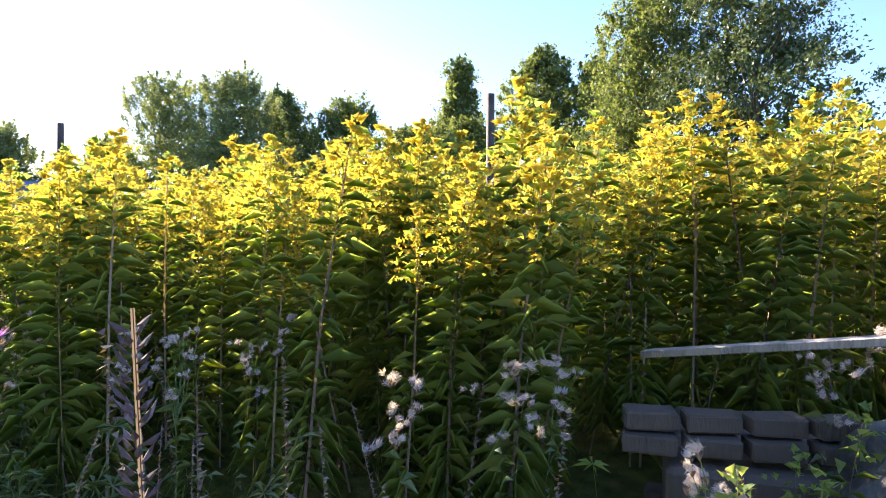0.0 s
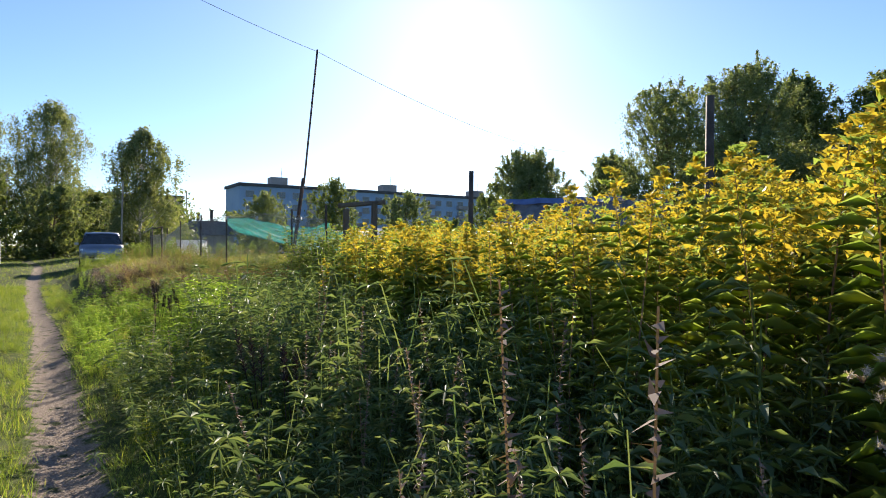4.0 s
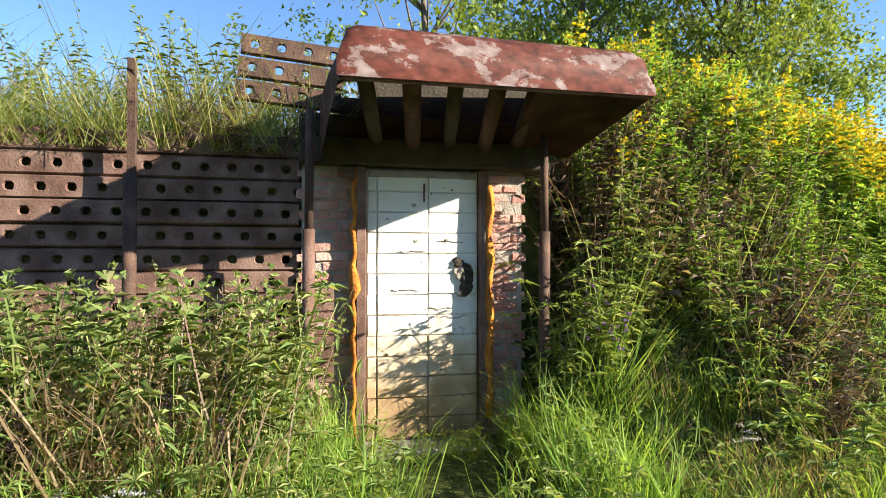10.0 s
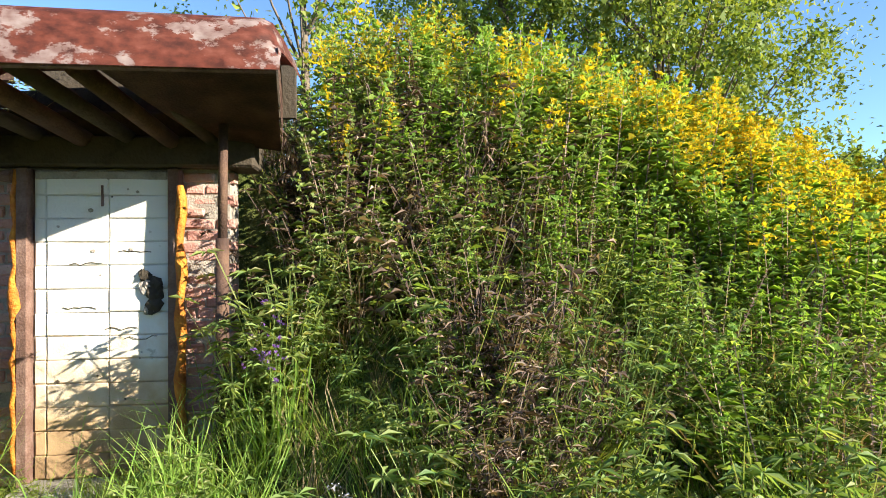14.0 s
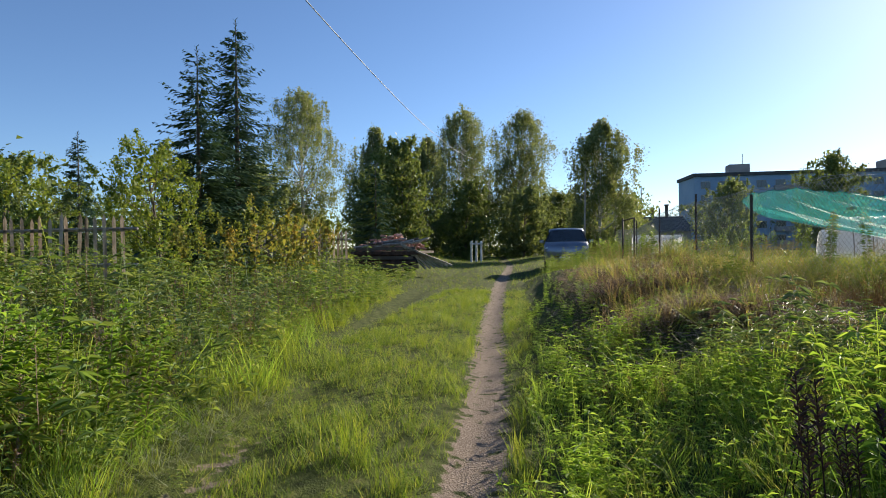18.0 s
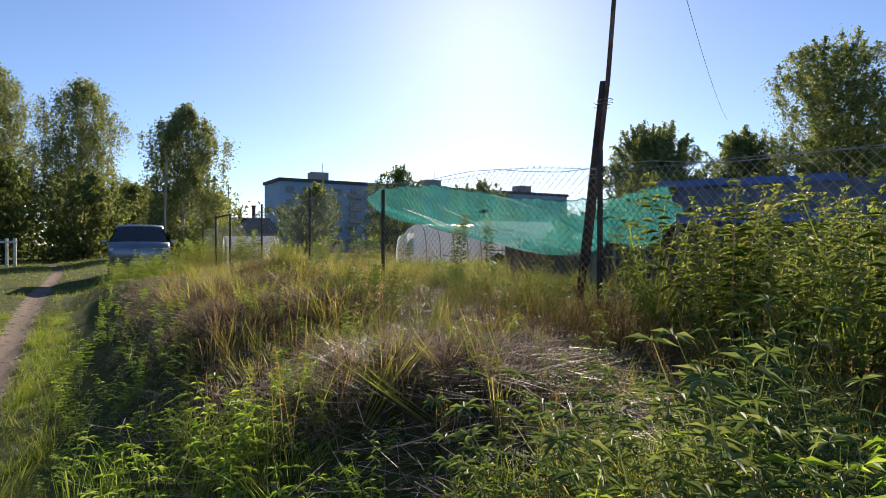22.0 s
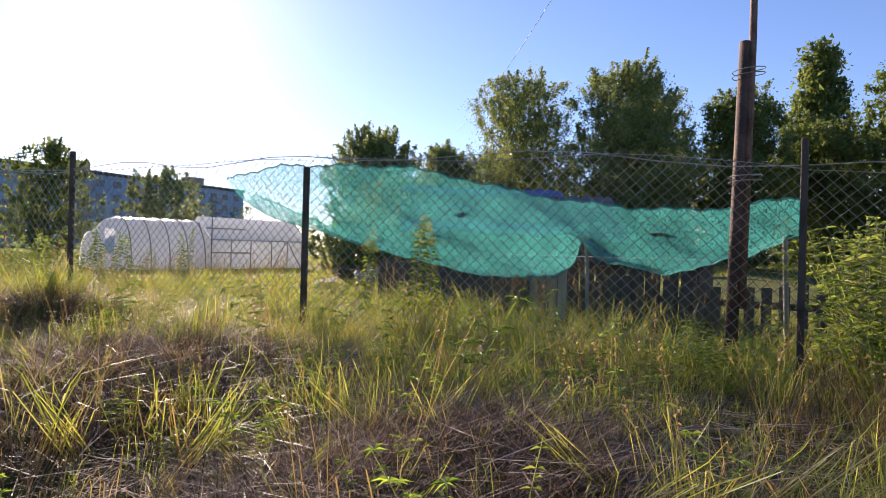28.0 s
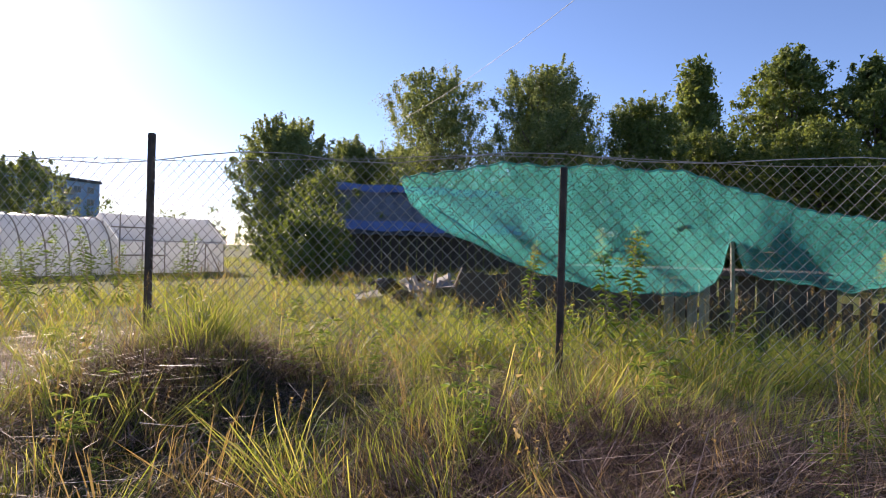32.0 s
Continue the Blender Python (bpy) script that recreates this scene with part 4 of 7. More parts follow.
for a, b in ((36, 6), (57, 11), (70, 5)):
    c = Vector(rows[b][a])
    part("leaf_litter", sheet([[c + Vector((0.05 * i, 0.09 * j, 0.02 + 0.012 * ((i * j) % 2))) for i in range(3)] for j in range(3)]), M_DARKWOOD, net, "dead leaves caught on the net")
for x, y, zt in ((6.32, 17.72, 1.92), (5.4, 15.7, 1.78)):
    tagged(part("net_stake", tube([(x + 0.05, y - 0.05, 0.2), (x, y, zt)], [0.026, 0.02], 6), M_GREYWOOD), "thin grey wooden stake propping the net", "stake", "net stakes")

# ---- coop and pallet fence in the pen ----
coop = tagged(empty("coop", 7.4, 18.2, 0.4), "low dark board coop under the green net", "coop")
for k in range(14):
    y = 16.6 + k * 0.2
    part("board", boxes((6.9 + 0.02 * (k % 2), 6.93 + 0.02 * (k % 2), y, y + 0.17, 0.55, 1.42 + rng.uniform(-0.06, 0.05))), M_DARKWOOD, coop)
part("roof_board", boxes((6.75, 8.3, 16.5, 19.5, 1.46, 1.52)), M_DARKWOOD, coop)
part("end_wall", boxes((6.95, 8.2, 19.38, 19.42, 0.5, 1.46)), M_DARKWOOD, coop)
part("end_wall", boxes((6.95, 8.2, 16.58, 16.62, 0.5, 1.46)), M_DARKWOOD, coop)
pal = tagged(empty("pallet_fence", 6.6, 18, 0.35), "fence of weathered upright pallet boards", "fence")
for k in range(36):
    y = 15.2 + k * 0.155
    if 17.9 < y < 18.4:
        continue
    part("picket", boxes((6.35, 6.375, y, y + (0.148 if y > 18.4 else 0.095), 0.5, (1.44 if y > 18.4 else 1.28) + rng.uniform(-0.06, 0.06))), M_DARKWOOD, pal)
part("rail", boxes((6.38, 6.42, 15.1, 20.8, 1.05, 1.12)), M_DARKWOOD, pal)
part("rail", boxes((6.38, 6.42, 15.1, 20.8, 0.72, 0.79)), M_DARKWOOD, pal)
door = tagged(empty("pallet_gate", 6.3, 18.15, 0.35), "pale upright boards of a small gate", "gate")
for k in range(4):
    part("board", boxes((6.28, 6.31, 17.93 + k * 0.12, 18.03 + k * 0.12, 0.5, 1.42), bevel=0.004), M_GREYWOOD, door)

# ---- shed behind the pen ----
shed = tagged(empty("shed", 23, 26, 0.3), "dark old shed with a corrugated roof and strips of blue tarpaulin", "shed")
SA, SB, SD = np.array((19.2, 29.5)), np.array((24.5, 22.0)), np.array((0.82, 0.57))


def along_shed(u, d, zz):
    p = SA + (SB - SA) * u + SD * d
    return (float(p[0]), float(p[1]), zz)


for k in range(26):
    u0, u1 = k / 26, (k + 0.93) / 26
    bm = sheet([[along_shed(u0, 0, 0.2), along_shed(u1, 0, 0.2)], [along_shed(u0, 0, 2.35), along_shed(u1, 0, 2.35)]])
    bmesh.ops.solidify(bm, geom=bm.faces[:], thickness=0.03)
    part("wall_board", bm, M_DARKWOOD, shed)
for u in (0.0, 1.0):
    bm = bmesh.new()
    bm.faces.new([bm.verts.new(along_shed(u, d, zz)) for d, zz in ((0.03, 0.2), (5, 0.2), (5, 2.4), (2.5, 4.1), (0.03, 2.35))])
    bmesh.ops.solidify(bm, geom=bm.faces[:], thickness=0.05)
    part("gable", bm, M_DARKWOOD, shed)
for s in (0, 1):
    g = []
    for k in range(61):
        u = -0.03 + 1.06 * k / 60
        w = 0.03 * math.sin(k * 1.57)
        g.append([along_shed(u, (-0.3 if s == 0 else 5.3) * (1 - v) + 2.5 * v, 2.2 + 2.0 * v + w) for v in (0, 0.5, 1)])
    part("roof", sheet(g), M_SLATE, shed)
for d, zz, w in ((-0.34, 2.3, 0.5), (2.1, 4.02, 0.45)):
    part("tarpaulin", sheet([[along_shed(-0.02 + 0.8 * k / 20, d + w * v, zz + 0.8 * w * v + 0.05 + 0.03 * math.sin(k * 1.1 + v)) for v in (0, 1)] for k in range(21)]), M_BLUE, shed, "strip of blue tarpaulin")

# ---- greenhouses ----
tunnel = tagged(empty("polytunnel_greenhouse", 17, 38, 0.5), "white film polytunnel greenhouse", "greenhouse")
TA, TD, TS = np.array((19.2, 35.2)), np.array((-0.985, 0.17)), np.array((0.17, 0.985))


def tun(u, a, r=1.0):
    p = TA + TD * u + TS * (1.35 * r * math.cos(a) + 1.35)
    return (float(p[0]), float(p[1]), 0.45 + 2.05 * r * abs(math.sin(a)) ** 0.75)


def tun_r(u):
    """The film draws in at the far end."""
    return 1 - 0.3 * smooth(7.4, 8.5, u) ** 2


part("film", sheet([[tun(4.7 + 3.8 * k / 24, math.pi * j / 14, float(tun_r(4.7 + 3.8 * k / 24)) * (1 + 0.012 * math.sin(2.2 * k))) for j in range(15)] for k in range(25)]), M_FILM, tunnel, "", True)
for k in range(5):
    part("hoop", tube([tun(4.68 + 2.8 * k / 4, math.pi * j / 14, 1.012) for j in range(15)], 0.022, 6), M_GREYWOOD, tunnel)
for uu, sc in ((4.72, 0.99), (8.48, 0.69)):
    bm = bmesh.new()
    bm.faces.new([bm.verts.new(tun(uu, math.pi * j / 14, sc)) for j in range(15)])
    part("end_film", bm, M_FILM, tunnel)
part("end_panel", boxes((10.7, 11.05, 36.2, 36.23, 1.1, 2.0)), M_FILM, tunnel)
for d in (0.75, 1.95):
    p = TA + TD * 4.6 + TS * d
    part("end_post", tube([(float(p[0]), float(p[1]), 0.4), (float(p[0]), float(p[1]), 2.4)], 0.03, 4), M_GREYWOOD, tunnel)
house = tagged(empty("small_greenhouse", 17.5, 36.4, 0.5), "small gabled film greenhouse on a grey wooden frame", "greenhouse")


def gh(u, d, zz):
    p = TA + TD * u + TS * d
    return (float(p[0]), float(p[1]), zz)


HL, HW, HE, HR = 4.5, 2.3, 1.72, 2.72
for d in (0.0, HW):
    part("side_film", sheet([[gh(0, d, 0.4), gh(HL, d, 0.4)], [gh(0, d, HE), gh(HL, d, HE)]]), M_FILM, house)
for d in (-0.1, HW + 0.1):
    part("roof_film", sheet([[gh(-0.1 + (HL + 0.1) * k / 8, d + (HW / 2 - d) * v, HE - 0.03 + (HR - HE) * v + 0.03 * math.sin(2.4 * k) * math.sin(3.14 * v)) for v in (0, 0.33, 0.67, 1)] for k in range(9)]), M_FILM, house)
for uu in (0.01, HL - 0.01):
    bm = bmesh.new()
    bm.faces.new([bm.verts.new(gh(uu, d, zz)) for d, zz in ((0, 0.4), (HW, 0.4), (HW, HE), (HW / 2, HR - 0.03), (0, HE))])
    part("end_film", bm, M_FILM, house)
for a, b in (((-0.03, 0, 0.4), (-0.03, 0, HE)), ((-0.03, HW, 0.4), (-0.03, HW, HE)), ((-0.12, -0.1, HE), (-0.12, HW / 2, HR)), ((-0.12, HW + 0.1, HE), (-0.12, HW / 2, HR)), ((-0.03, 0, HE), (-0.03, HW, HE)),
             ((-0.03, 0.8, 0.4), (-0.03, 0.8, HE)), ((-0.03, 1.5, 0.4), (-0.03, 1.5, HE)), ((-0.03, 0.8, 0.4), (-0.03, 0.05, HE - 0.1)), ((-0.03, HW / 2, HE), (-0.03, HW / 2, HR)),
             ((0.9, -0.03, 0.4), (0.9, -0.03, HE)), ((1.7, -0.03, 0.4), (1.7, -0.03, HE)), ((0.15, -0.03, 0.5), (0.85, -0.03, HE - 0.05)), ((1.65, -0.03, 0.5), (1.0, -0.03, HE - 0.05)), ((2.7, -0.03, 0.4), (2.7, -0.03, HE)), ((3.6, -0.03, 0.4), (3.6, -0.03, HE)), ((4.45, -0.03, 0.4), (4.45, -0.03, HR - 0.1)), ((0, -0.04, HE), (HL, -0.04, HE)), ((2.7, -0.03, 1.2), (4.45, -0.03, 1.2)), ((2.7, 0.5, 2.2), (4.45, 0.5, 2.2))):
    part("frame_bar", tube([gh(*a), gh(*b)], 0.028, 4), M_GREYWOOD, house)
g3 = tagged(empty("low_cold_frame", 3.6, 35.5, 0.5), "low white film cold frame in the far garden", "cold frame")
part("film", sheet([[(2.6 + 1.9 * k / 10, 35.6 + 0.6 * math.cos(math.pi * j / 8) - 0.1 * k, 0.45 + 1.32 * math.sin(math.pi * j / 8) ** 0.4) for j in range(9)] for k in range(11)]), M_FILM, g3, "", True)
for x, back in ((2.6, 0), (4.5, 1)):
    part("hoop", tube([(x, 35.6 + 0.62 * math.cos(math.pi * j / 8) - back, 0.45 + 1.34 * math.sin(math.pi * j / 8) ** 0.4) for j in range(9)], 0.03, 5), M_GREYWOOD, g3)

# ---- parked car ----
car = tagged(empty("parked_car", -0.28, 33.0, float(land(-0.28, 33.0)), 181), "silver compact minivan parked nose-on beside the track", "car")
CARM = pose(-0.28, 33.0, float(land(-0.28, 33.0)) + 0.02, 0, 0, 181)


def car_mesh(sections, bm=None, close=True):
    """Lofted cross-sections: (y, half width at sill, half width at belt, half width at top, z0, z belt, z top)."""
    bm = bm or bmesh.new()
    rings = []
    for y, w0, w1, w2, z0, z1, z2 in sections:
        pts = [(-w0, z0), (-w1, (z0 + z1) / 2), (-w1, z1), (-w2, z2), (-w2 * 0.5, z2 + 0.02), (w2 * 0.5, z2 + 0.02), (w2, z2), (w1, z1), (w1, (z0 + z1) / 2), (w0, z0)]
        rings.append([bm.verts.new(CARM @ Vector((px, y, pz))) for px, pz in pts])
    for a, b in zip(rings, rings[1:]):
        for k in range(len(a)):
            bm.faces.new((a[k], a[(k + 1) % len(a)], b[(k + 1) % len(b)], b[k]))
    if close:
        bm.faces.new(rings[0][::-1])
        bm.faces.new(rings[-1])
    return bm


body = part("body", car_mesh([(-2.05, 0.72, 0.8, 0.74, 0.3, 0.7, 0.86), (-1.9, 0.8, 0.86, 0.8, 0.22, 0.78, 0.95), (-0.6, 0.82, 0.87, 0.84, 0.2, 0.86, 1.0), (1.2, 0.82, 0.87, 0.84, 0.2, 0.88, 1.02), (1.95, 0.8, 0.85, 0.8, 0.25, 0.85, 1.0), (2.12, 0.7, 0.74, 0.66, 0.32, 0.68, 0.8)]), M_CARPAINT, car, "", True)
part("cabin", car_mesh([(-2.0, 0.8, 0.8, 0.62, 0.9, 0.98, 1.45), (-1.6, 0.83, 0.83, 0.66, 0.95, 1.0, 1.56), (0.2, 0.83, 0.83, 0.68, 0.97, 1.02, 1.58), (0.7, 0.83, 0.83, 0.64, 0.97, 1.02, 1.5)]), M_CARPAINT, car, "", True)
bm = sheet([[CARM @ Vector(p) for p in ((-0.8, 1.52, 1.0), (0, 1.62, 1.01), (0.8, 1.52, 1.0))], [CARM @ Vector(p) for p in ((-0.62, 0.7, 1.5), (0, 0.76, 1.53), (0.62, 0.7, 1.5))]])
bmesh.ops.solidify(bm, geom=bm.faces[:], thickness=0.02)
part("windscreen", bm, M_GLASS, car, "dark windscreen")
for s in (-1, 1):
    bm = sheet([[CARM @ Vector((s * 0.835, y, 1.03)) for y in (-1.7, -0.4, 1.3)], [CARM @ Vector((s * (0.69 if y < 0.8 else 0.8), y, z)) for y, z in ((-1.55, 1.46), (-0.4, 1.49), (0.72, 1.46))]])
    part("side_window", bm, M_GLASS, car)
    bm = sheet([[CARM @ Vector((s * 0.83, 1.5, 1.0)), CARM @ Vector((s * 0.83, 0.7, 1.0))], [CARM @ Vector((s * 0.83, 1.45, 1.02)), CARM @ Vector((s * 0.66, 0.68, 1.5))]])
    part("pillar", bm, M_CARPAINT, car)
    bm = bmesh.new()
    bmesh.ops.create_uvsphere(bm, u_segments=12, v_segments=8, radius=0.5, matrix=CARM @ Matrix.Translation((s * 0.64, 1.97, 0.77)) @ Matrix.Diagonal((0.36, 0.3, 0.24, 1)))
    part("headlight", bm, M_LAMP, car, "clear headlamp", True)
    m = part("wing_mirror", boxes((-0.09, 0.09, -0.05, 0.05, -0.06, 0.06), bevel=0.02), M_CARPAINT, car)
    m.matrix_basis = CARM @ Matrix.Translation((s * 0.98, 0.95, 1.05))
    for y in (-1.3, 1.35):
        wheel = part("wheel", tube([CARM @ Vector((s * 0.66, y, 0.31)), CARM @ Vector((s * 0.86, y, 0.31))], 0.31, 18), M_RUBBER, car, "", True)
        part("rim", tube([CARM @ Vector((s * 0.84, y, 0.31)), CARM @ Vector((s * 0.87, y, 0.31))], 0.2, 12), M_WIRE, wheel)
bm = sheet([[CARM @ Vector((x, 2.13, 0.42)) for x in (-0.45, 0, 0.45)], [CARM @ Vector((x, 2.1, 0.62)) for x in (-0.5, 0, 0.5)]])
part("grille", bm, M_RUBBER, car)
part("number_plate", boxes((-0.26, 0.26, -0.01, 0.01, -0.055, 0.055)), M_WHITE, car).matrix_basis = CARM @ Matrix.Translation((0, 2.16, 0.4))

# ---- trailer heaped with bricks and timber, by the track ----
jx, jy = -7.1, 30.6
jz = float(land(jx, jy))
trailer = tagged(empty("junk_trailer", jx, jy, jz), "old flat trailer heaped with broken bricks and timber", "trailer")
part("deck", boxes((jx - 1.5, jx + 1.3, jy - 1.0, jy + 1.4, jz + 0.7, jz + 0.8)), M_DARKWOOD, trailer)
for q in range(5):
    part("side_board", boxes((jx - 1.5 + 0.06 * q, jx + 1.3 - 0.11 * (q % 3), jy - 1.05 - 0.02 * (q % 2), jy - 1.0, jz + 0.12 + 0.18 * q, jz + 0.25 + 0.18 * q)), M_RUSTDARK if q % 2 else M_DARKWOOD, trailer)
for q in (-0.8, 0.9):
    part("chassis_beam", boxes((jx - 1.3, jx + 1.1, jy + q, jy + q + 0.16, jz + 0.4, jz + 0.7)), M_RUSTDARK, trailer)
for s in (-0.9, 0.9):
    w = part("wheel", tube([(jx + s, jy - 0.95, jz + 0.33), (jx + s, jy - 0.75, jz + 0.33)], 0.33, 16), M_RUBBER, trailer, "", True)
jr = random.Random(5)
for k in range(110):
    a = jr.uniform(-1.35, 1.15)
    brk = place("brick", bricks[k % 5], trailer, pose(jx + a, jy - 0.75 + jr.uniform(0, 1.2), jz + 0.8 + jr.uniform(0, 0.75) * (1 - abs(a) / 1.6), jr.uniform(-15, 15), jr.uniform(-15, 15), jr.uniform(0, 180)))
for k in range(9):
    part("timber", tube([(jx - 1.4 + 0.2 * k, jy - 0.9 + 0.15 * (k % 3), jz + 0.95 + 0.05 * (k % 4)), (jx + 0.4 + 0.15 * k, jy - 0.6 + 0.2 * (k % 2), jz + 1.15 + 0.07 * (k % 3))], 0.05, 4), M_DARKWOOD if k % 2 else M_GREYWOOD, trailer)
for k in range(7):
    part("timber", tube([(jx + 0.6 + 0.13 * k, jy - 1.1, jz + 1.1 - 0.06 * k), (jx + 1.5 + 0.15 * k, jy - 0.7 + 0.1 * k, jz + 0.1 + 0.02 * k)], 0.045, 4), M_GREYWOOD, trailer)

wf = tagged(empty("white_frame", -6.8, 48, float(land(-6.8, 48))), "small white painted wooden frame standing by the track", "frame")
wz = float(land(-6.8, 48))
for x in (-7.1, -6.75, -6.4):
    part("upright", boxes((x - 0.06, x + 0.06, 47.95, 48.05, wz - 0.1, wz + 1.5)), M_WHITE, wf)
part("crossbar", boxes((-7.2, -6.3, 47.9, 47.95, wz + 1.25, wz + 1.37)), M_WHITE, wf)


# ---- picket fences ----
def pickets(name, p, q, height, gap, width, label, base=None):
    (x0, y0), (x1, y1) = p, q
    length = math.hypot(x1 - x0, y1 - y0)
    f = tagged(empty(name, x0, y0, float(land(x0, y0))), label, "fence")
    me = bpy.data.meshes.new("picket")
    bm = bmesh.new()
    vs = [bm.verts.new(v) for v in ((0, 0, 0), (width, 0, 0), (width, 0, 0.93), (width / 2, 0, 1), (0, 0, 0.93))]
    bm.faces.new(vs)
    bmesh.ops.solidify(bm, geom=bm.faces[:], thickness=0.02)
    bm.to_mesh(me)
    bm.free()
    me.materials.append(M_GREYWOOD)
    ang = math.degrees(math.atan2(y1 - y0, x1 - x0))
    for k in range(int(length / gap)):
        u = k * gap / length
        x, y = x0 + (x1 - x0) * u, y0 + (y1 - y0) * u
        zz = float(land(x, y)) if base is None else base
        place("picket", me, f, pose(x, y, zz, 0, rng.normal(0, 1.5), ang) @ Matrix.Diagonal((1, 1, height * (1 + rng.normal(0, 0.025)), 1)))
    for h in (0.3, 0.8):
        z0, z1 = (float(land(x0, y0)), float(land(x1, y1))) if base is None else (base, base)
        part("rail", tube([(x0, y0 + 0.03, z0 + h * height), (x1, y1 + 0.03, z1 + h * height)], 0.03, 4), M_GREYWOOD, f)
    return f


pickets("picket_fence", (-18.5, 16.1), (-7.2, 16.5), 1.25, 0.19, 0.08, "weathered grey wooden picket fence along the garden", 0.75)
pickets("picket_fence", (-11.5, 27.5), (-7.6, 27.2), 1.4, 0.16, 0.09, "weathered grey wooden picket fence along the far garden")

# ---- apartment building ----
block = tagged(empty("apartment_building", 60, 146, 0), "long five-storey blue-grey panel apartment building", "building")
BA, BB, BDv = np.array((23.8, 138.0)), np.array((104.0, 143.0)), np.array((-0.11, 0.99))


def bl(u, d, zz):
    p = BA + (BB - BA) * u + BDv * d
    return (float(p[0]), float(p[1]), zz)


bm = bmesh.new()
lo = [bm.verts.new(bl(u, d, -0.5)) for u, d in ((0, 0.2), (1, 0.2), (1, 12), (0, 12))]
hi = [bm.verts.new(bl(u, d, 15.6)) for u, d in ((0, 0.2), (1, 0.2), (1, 12), (0, 12))]
for k in range(4):
    bm.faces.new((lo[k], lo[(k + 1) % 4], hi[(k + 1) % 4], hi[k]))
bm.faces.new(hi)
part("wall", bm, M_PANEL, block)
bm = bmesh.new()
lo = [bm.verts.new(bl(u, d, 15.3)) for u, d in ((-0.004, -0.1), (1.004, -0.1), (1.004, 12.3), (-0.004, 12.3))]
hi = [bm.verts.new(bl(u, d, 16.0)) for u, d in ((-0.004, -0.1), (1.004, -0.1), (1.004, 12.3), (-0.004, 12.3))]
for k in range(4):
    bm.faces.new((lo[k], lo[(k + 1) % 4], hi[(k + 1) % 4], hi[k]))
bm.faces.new(hi)
bm.faces.new(lo[::-1])
part("roof", bm, M_ROOFTAR, block)
for u in (0.13, 0.5, 0.86):
    c = bl(u, 6, 17.1)
    part("roof_hut", boxes((c[0] - 2.0, c[0] + 2.0, c[1] - 1.8, c[1] + 1.8, 15.8, 18.2)), M_PANELDARK, block)
    part("aerial", tube([(c[0] + 1, c[1], 18), (c[0] + 1, c[1], 20.6)], 0.06, 4), M_POST, block)


def window_mesh(w, h):
    me = bpy.data.meshes.new("window")
    d = (BB - BA) / np.linalg.norm(BB - BA)
    bm = bmesh.new()
    for x0, x1, z0, z1, out, mi in ((0, w, 0, h, 0.06, 0), (0.1, w * 0.48, 0.1, h - 0.1, 0.1, 1), (w * 0.52, w - 0.1, 0.1, h - 0.1, 0.1, 1)):
        f = bm.faces.new([bm.verts.new((d[0] * x - BDv[0] * out, d[1] * x - BDv[1] * out, zz)) for x, zz in ((x0, z0), (x1, z0), (x1, z1), (x0, z1))])
        f.material_index = mi
    bm.to_mesh(me)
    bm.free()
    me.materials.append(M_PANELDARK)
    me.materials.append(M_GLASS)
    return me


win = window_mesh(1.9, 1.5)
balc = bpy.data.meshes.new("balcony")
bm = bmesh.new()
d3 = Vector((*((BB - BA) / np.linalg.norm(BB - BA)), 0))
nrm = Vector((float(-BDv[0]), float(-BDv[1]), 0))
bmesh.ops.create_cube(bm, size=1, matrix=Matrix((( d3.x, nrm.x, 0, 0), (d3.y, nrm.y, 0, 0), (0, 0, 1, 0), (0, 0, 0, 1))) @ Matrix.Translation((1.6, 0.6, 0.5)) @ Matrix.Diagonal((3.2, 1.1, 1.0, 1)))
bm.to_mesh(balc)
bm.free()
balc.materials.append(M_PANELDARK)
for fl in range(5):
    for k in range(22):
        u = 0.015 + k * 0.0448
        place("window", win, block, Matrix.Translation(bl(u, 0.2, 1.6 + fl * 2.8)))
        if k % 3 == 1:
            place("balcony", balc, block, Matrix.Translation(bl(u - 0.004, 0.2, 0.9 + fl * 2.8)))

far_block = tagged(empty("apartment_building", -4, 190, 0), "distant grey panel apartment building above the trees", "building")
part("wall", boxes((-16, 16, 186, 198, -0.5, 15.5)), M_PANELDARK, far_block)
part("roof", boxes((-16.4, 16.4, 185.6, 198.4, 15.5, 16.2)), M_ROOFTAR, far_block)
for fl in range(5):
    for k in range(9):
        part("window", boxes((-14.5 + k * 3.4, -12.7 + k * 3.4, 185.9, 185.98, 1.8 + fl * 2.8, 3.3 + fl * 2.8)), M_GLASS, far_block)
old = tagged(empty("old_house_roof", 12, 100, 0), "far old house with a row of brick chimneys", "house")
part("wall", boxes((8.5, 16, 98, 106, -0.5, 3.2)), M_PANELDARK, old)
bm = bmesh.new()
v = [bm.verts.new(p) for p in ((8, 97.5, 3.2), (16.5, 97.5, 3.2), (16.5, 106.5, 3.2), (8, 106.5, 3.2), (9, 102, 5.6), (15.5, 102, 5.6))]
for f in ((0, 1, 5, 4), (2, 3, 4, 5), (1, 2, 5), (3, 0, 4)):
    bm.faces.new([v[i] for i in f])
part("roof", bm, M_ROOFTAR, old)
for k, x in enumerate((9.3, 11.2, 13.2)):
    part("chimney", boxes((x - 0.22, x + 0.22, 101.6, 102.1, 4.2, 6.2 + 0.5 * k), (x - 0.3, x + 0.3, 101.5, 102.2, 6.203 + 0.5 * k, 6.4 + 0.5 * k)), M_DARKWOOD, old)
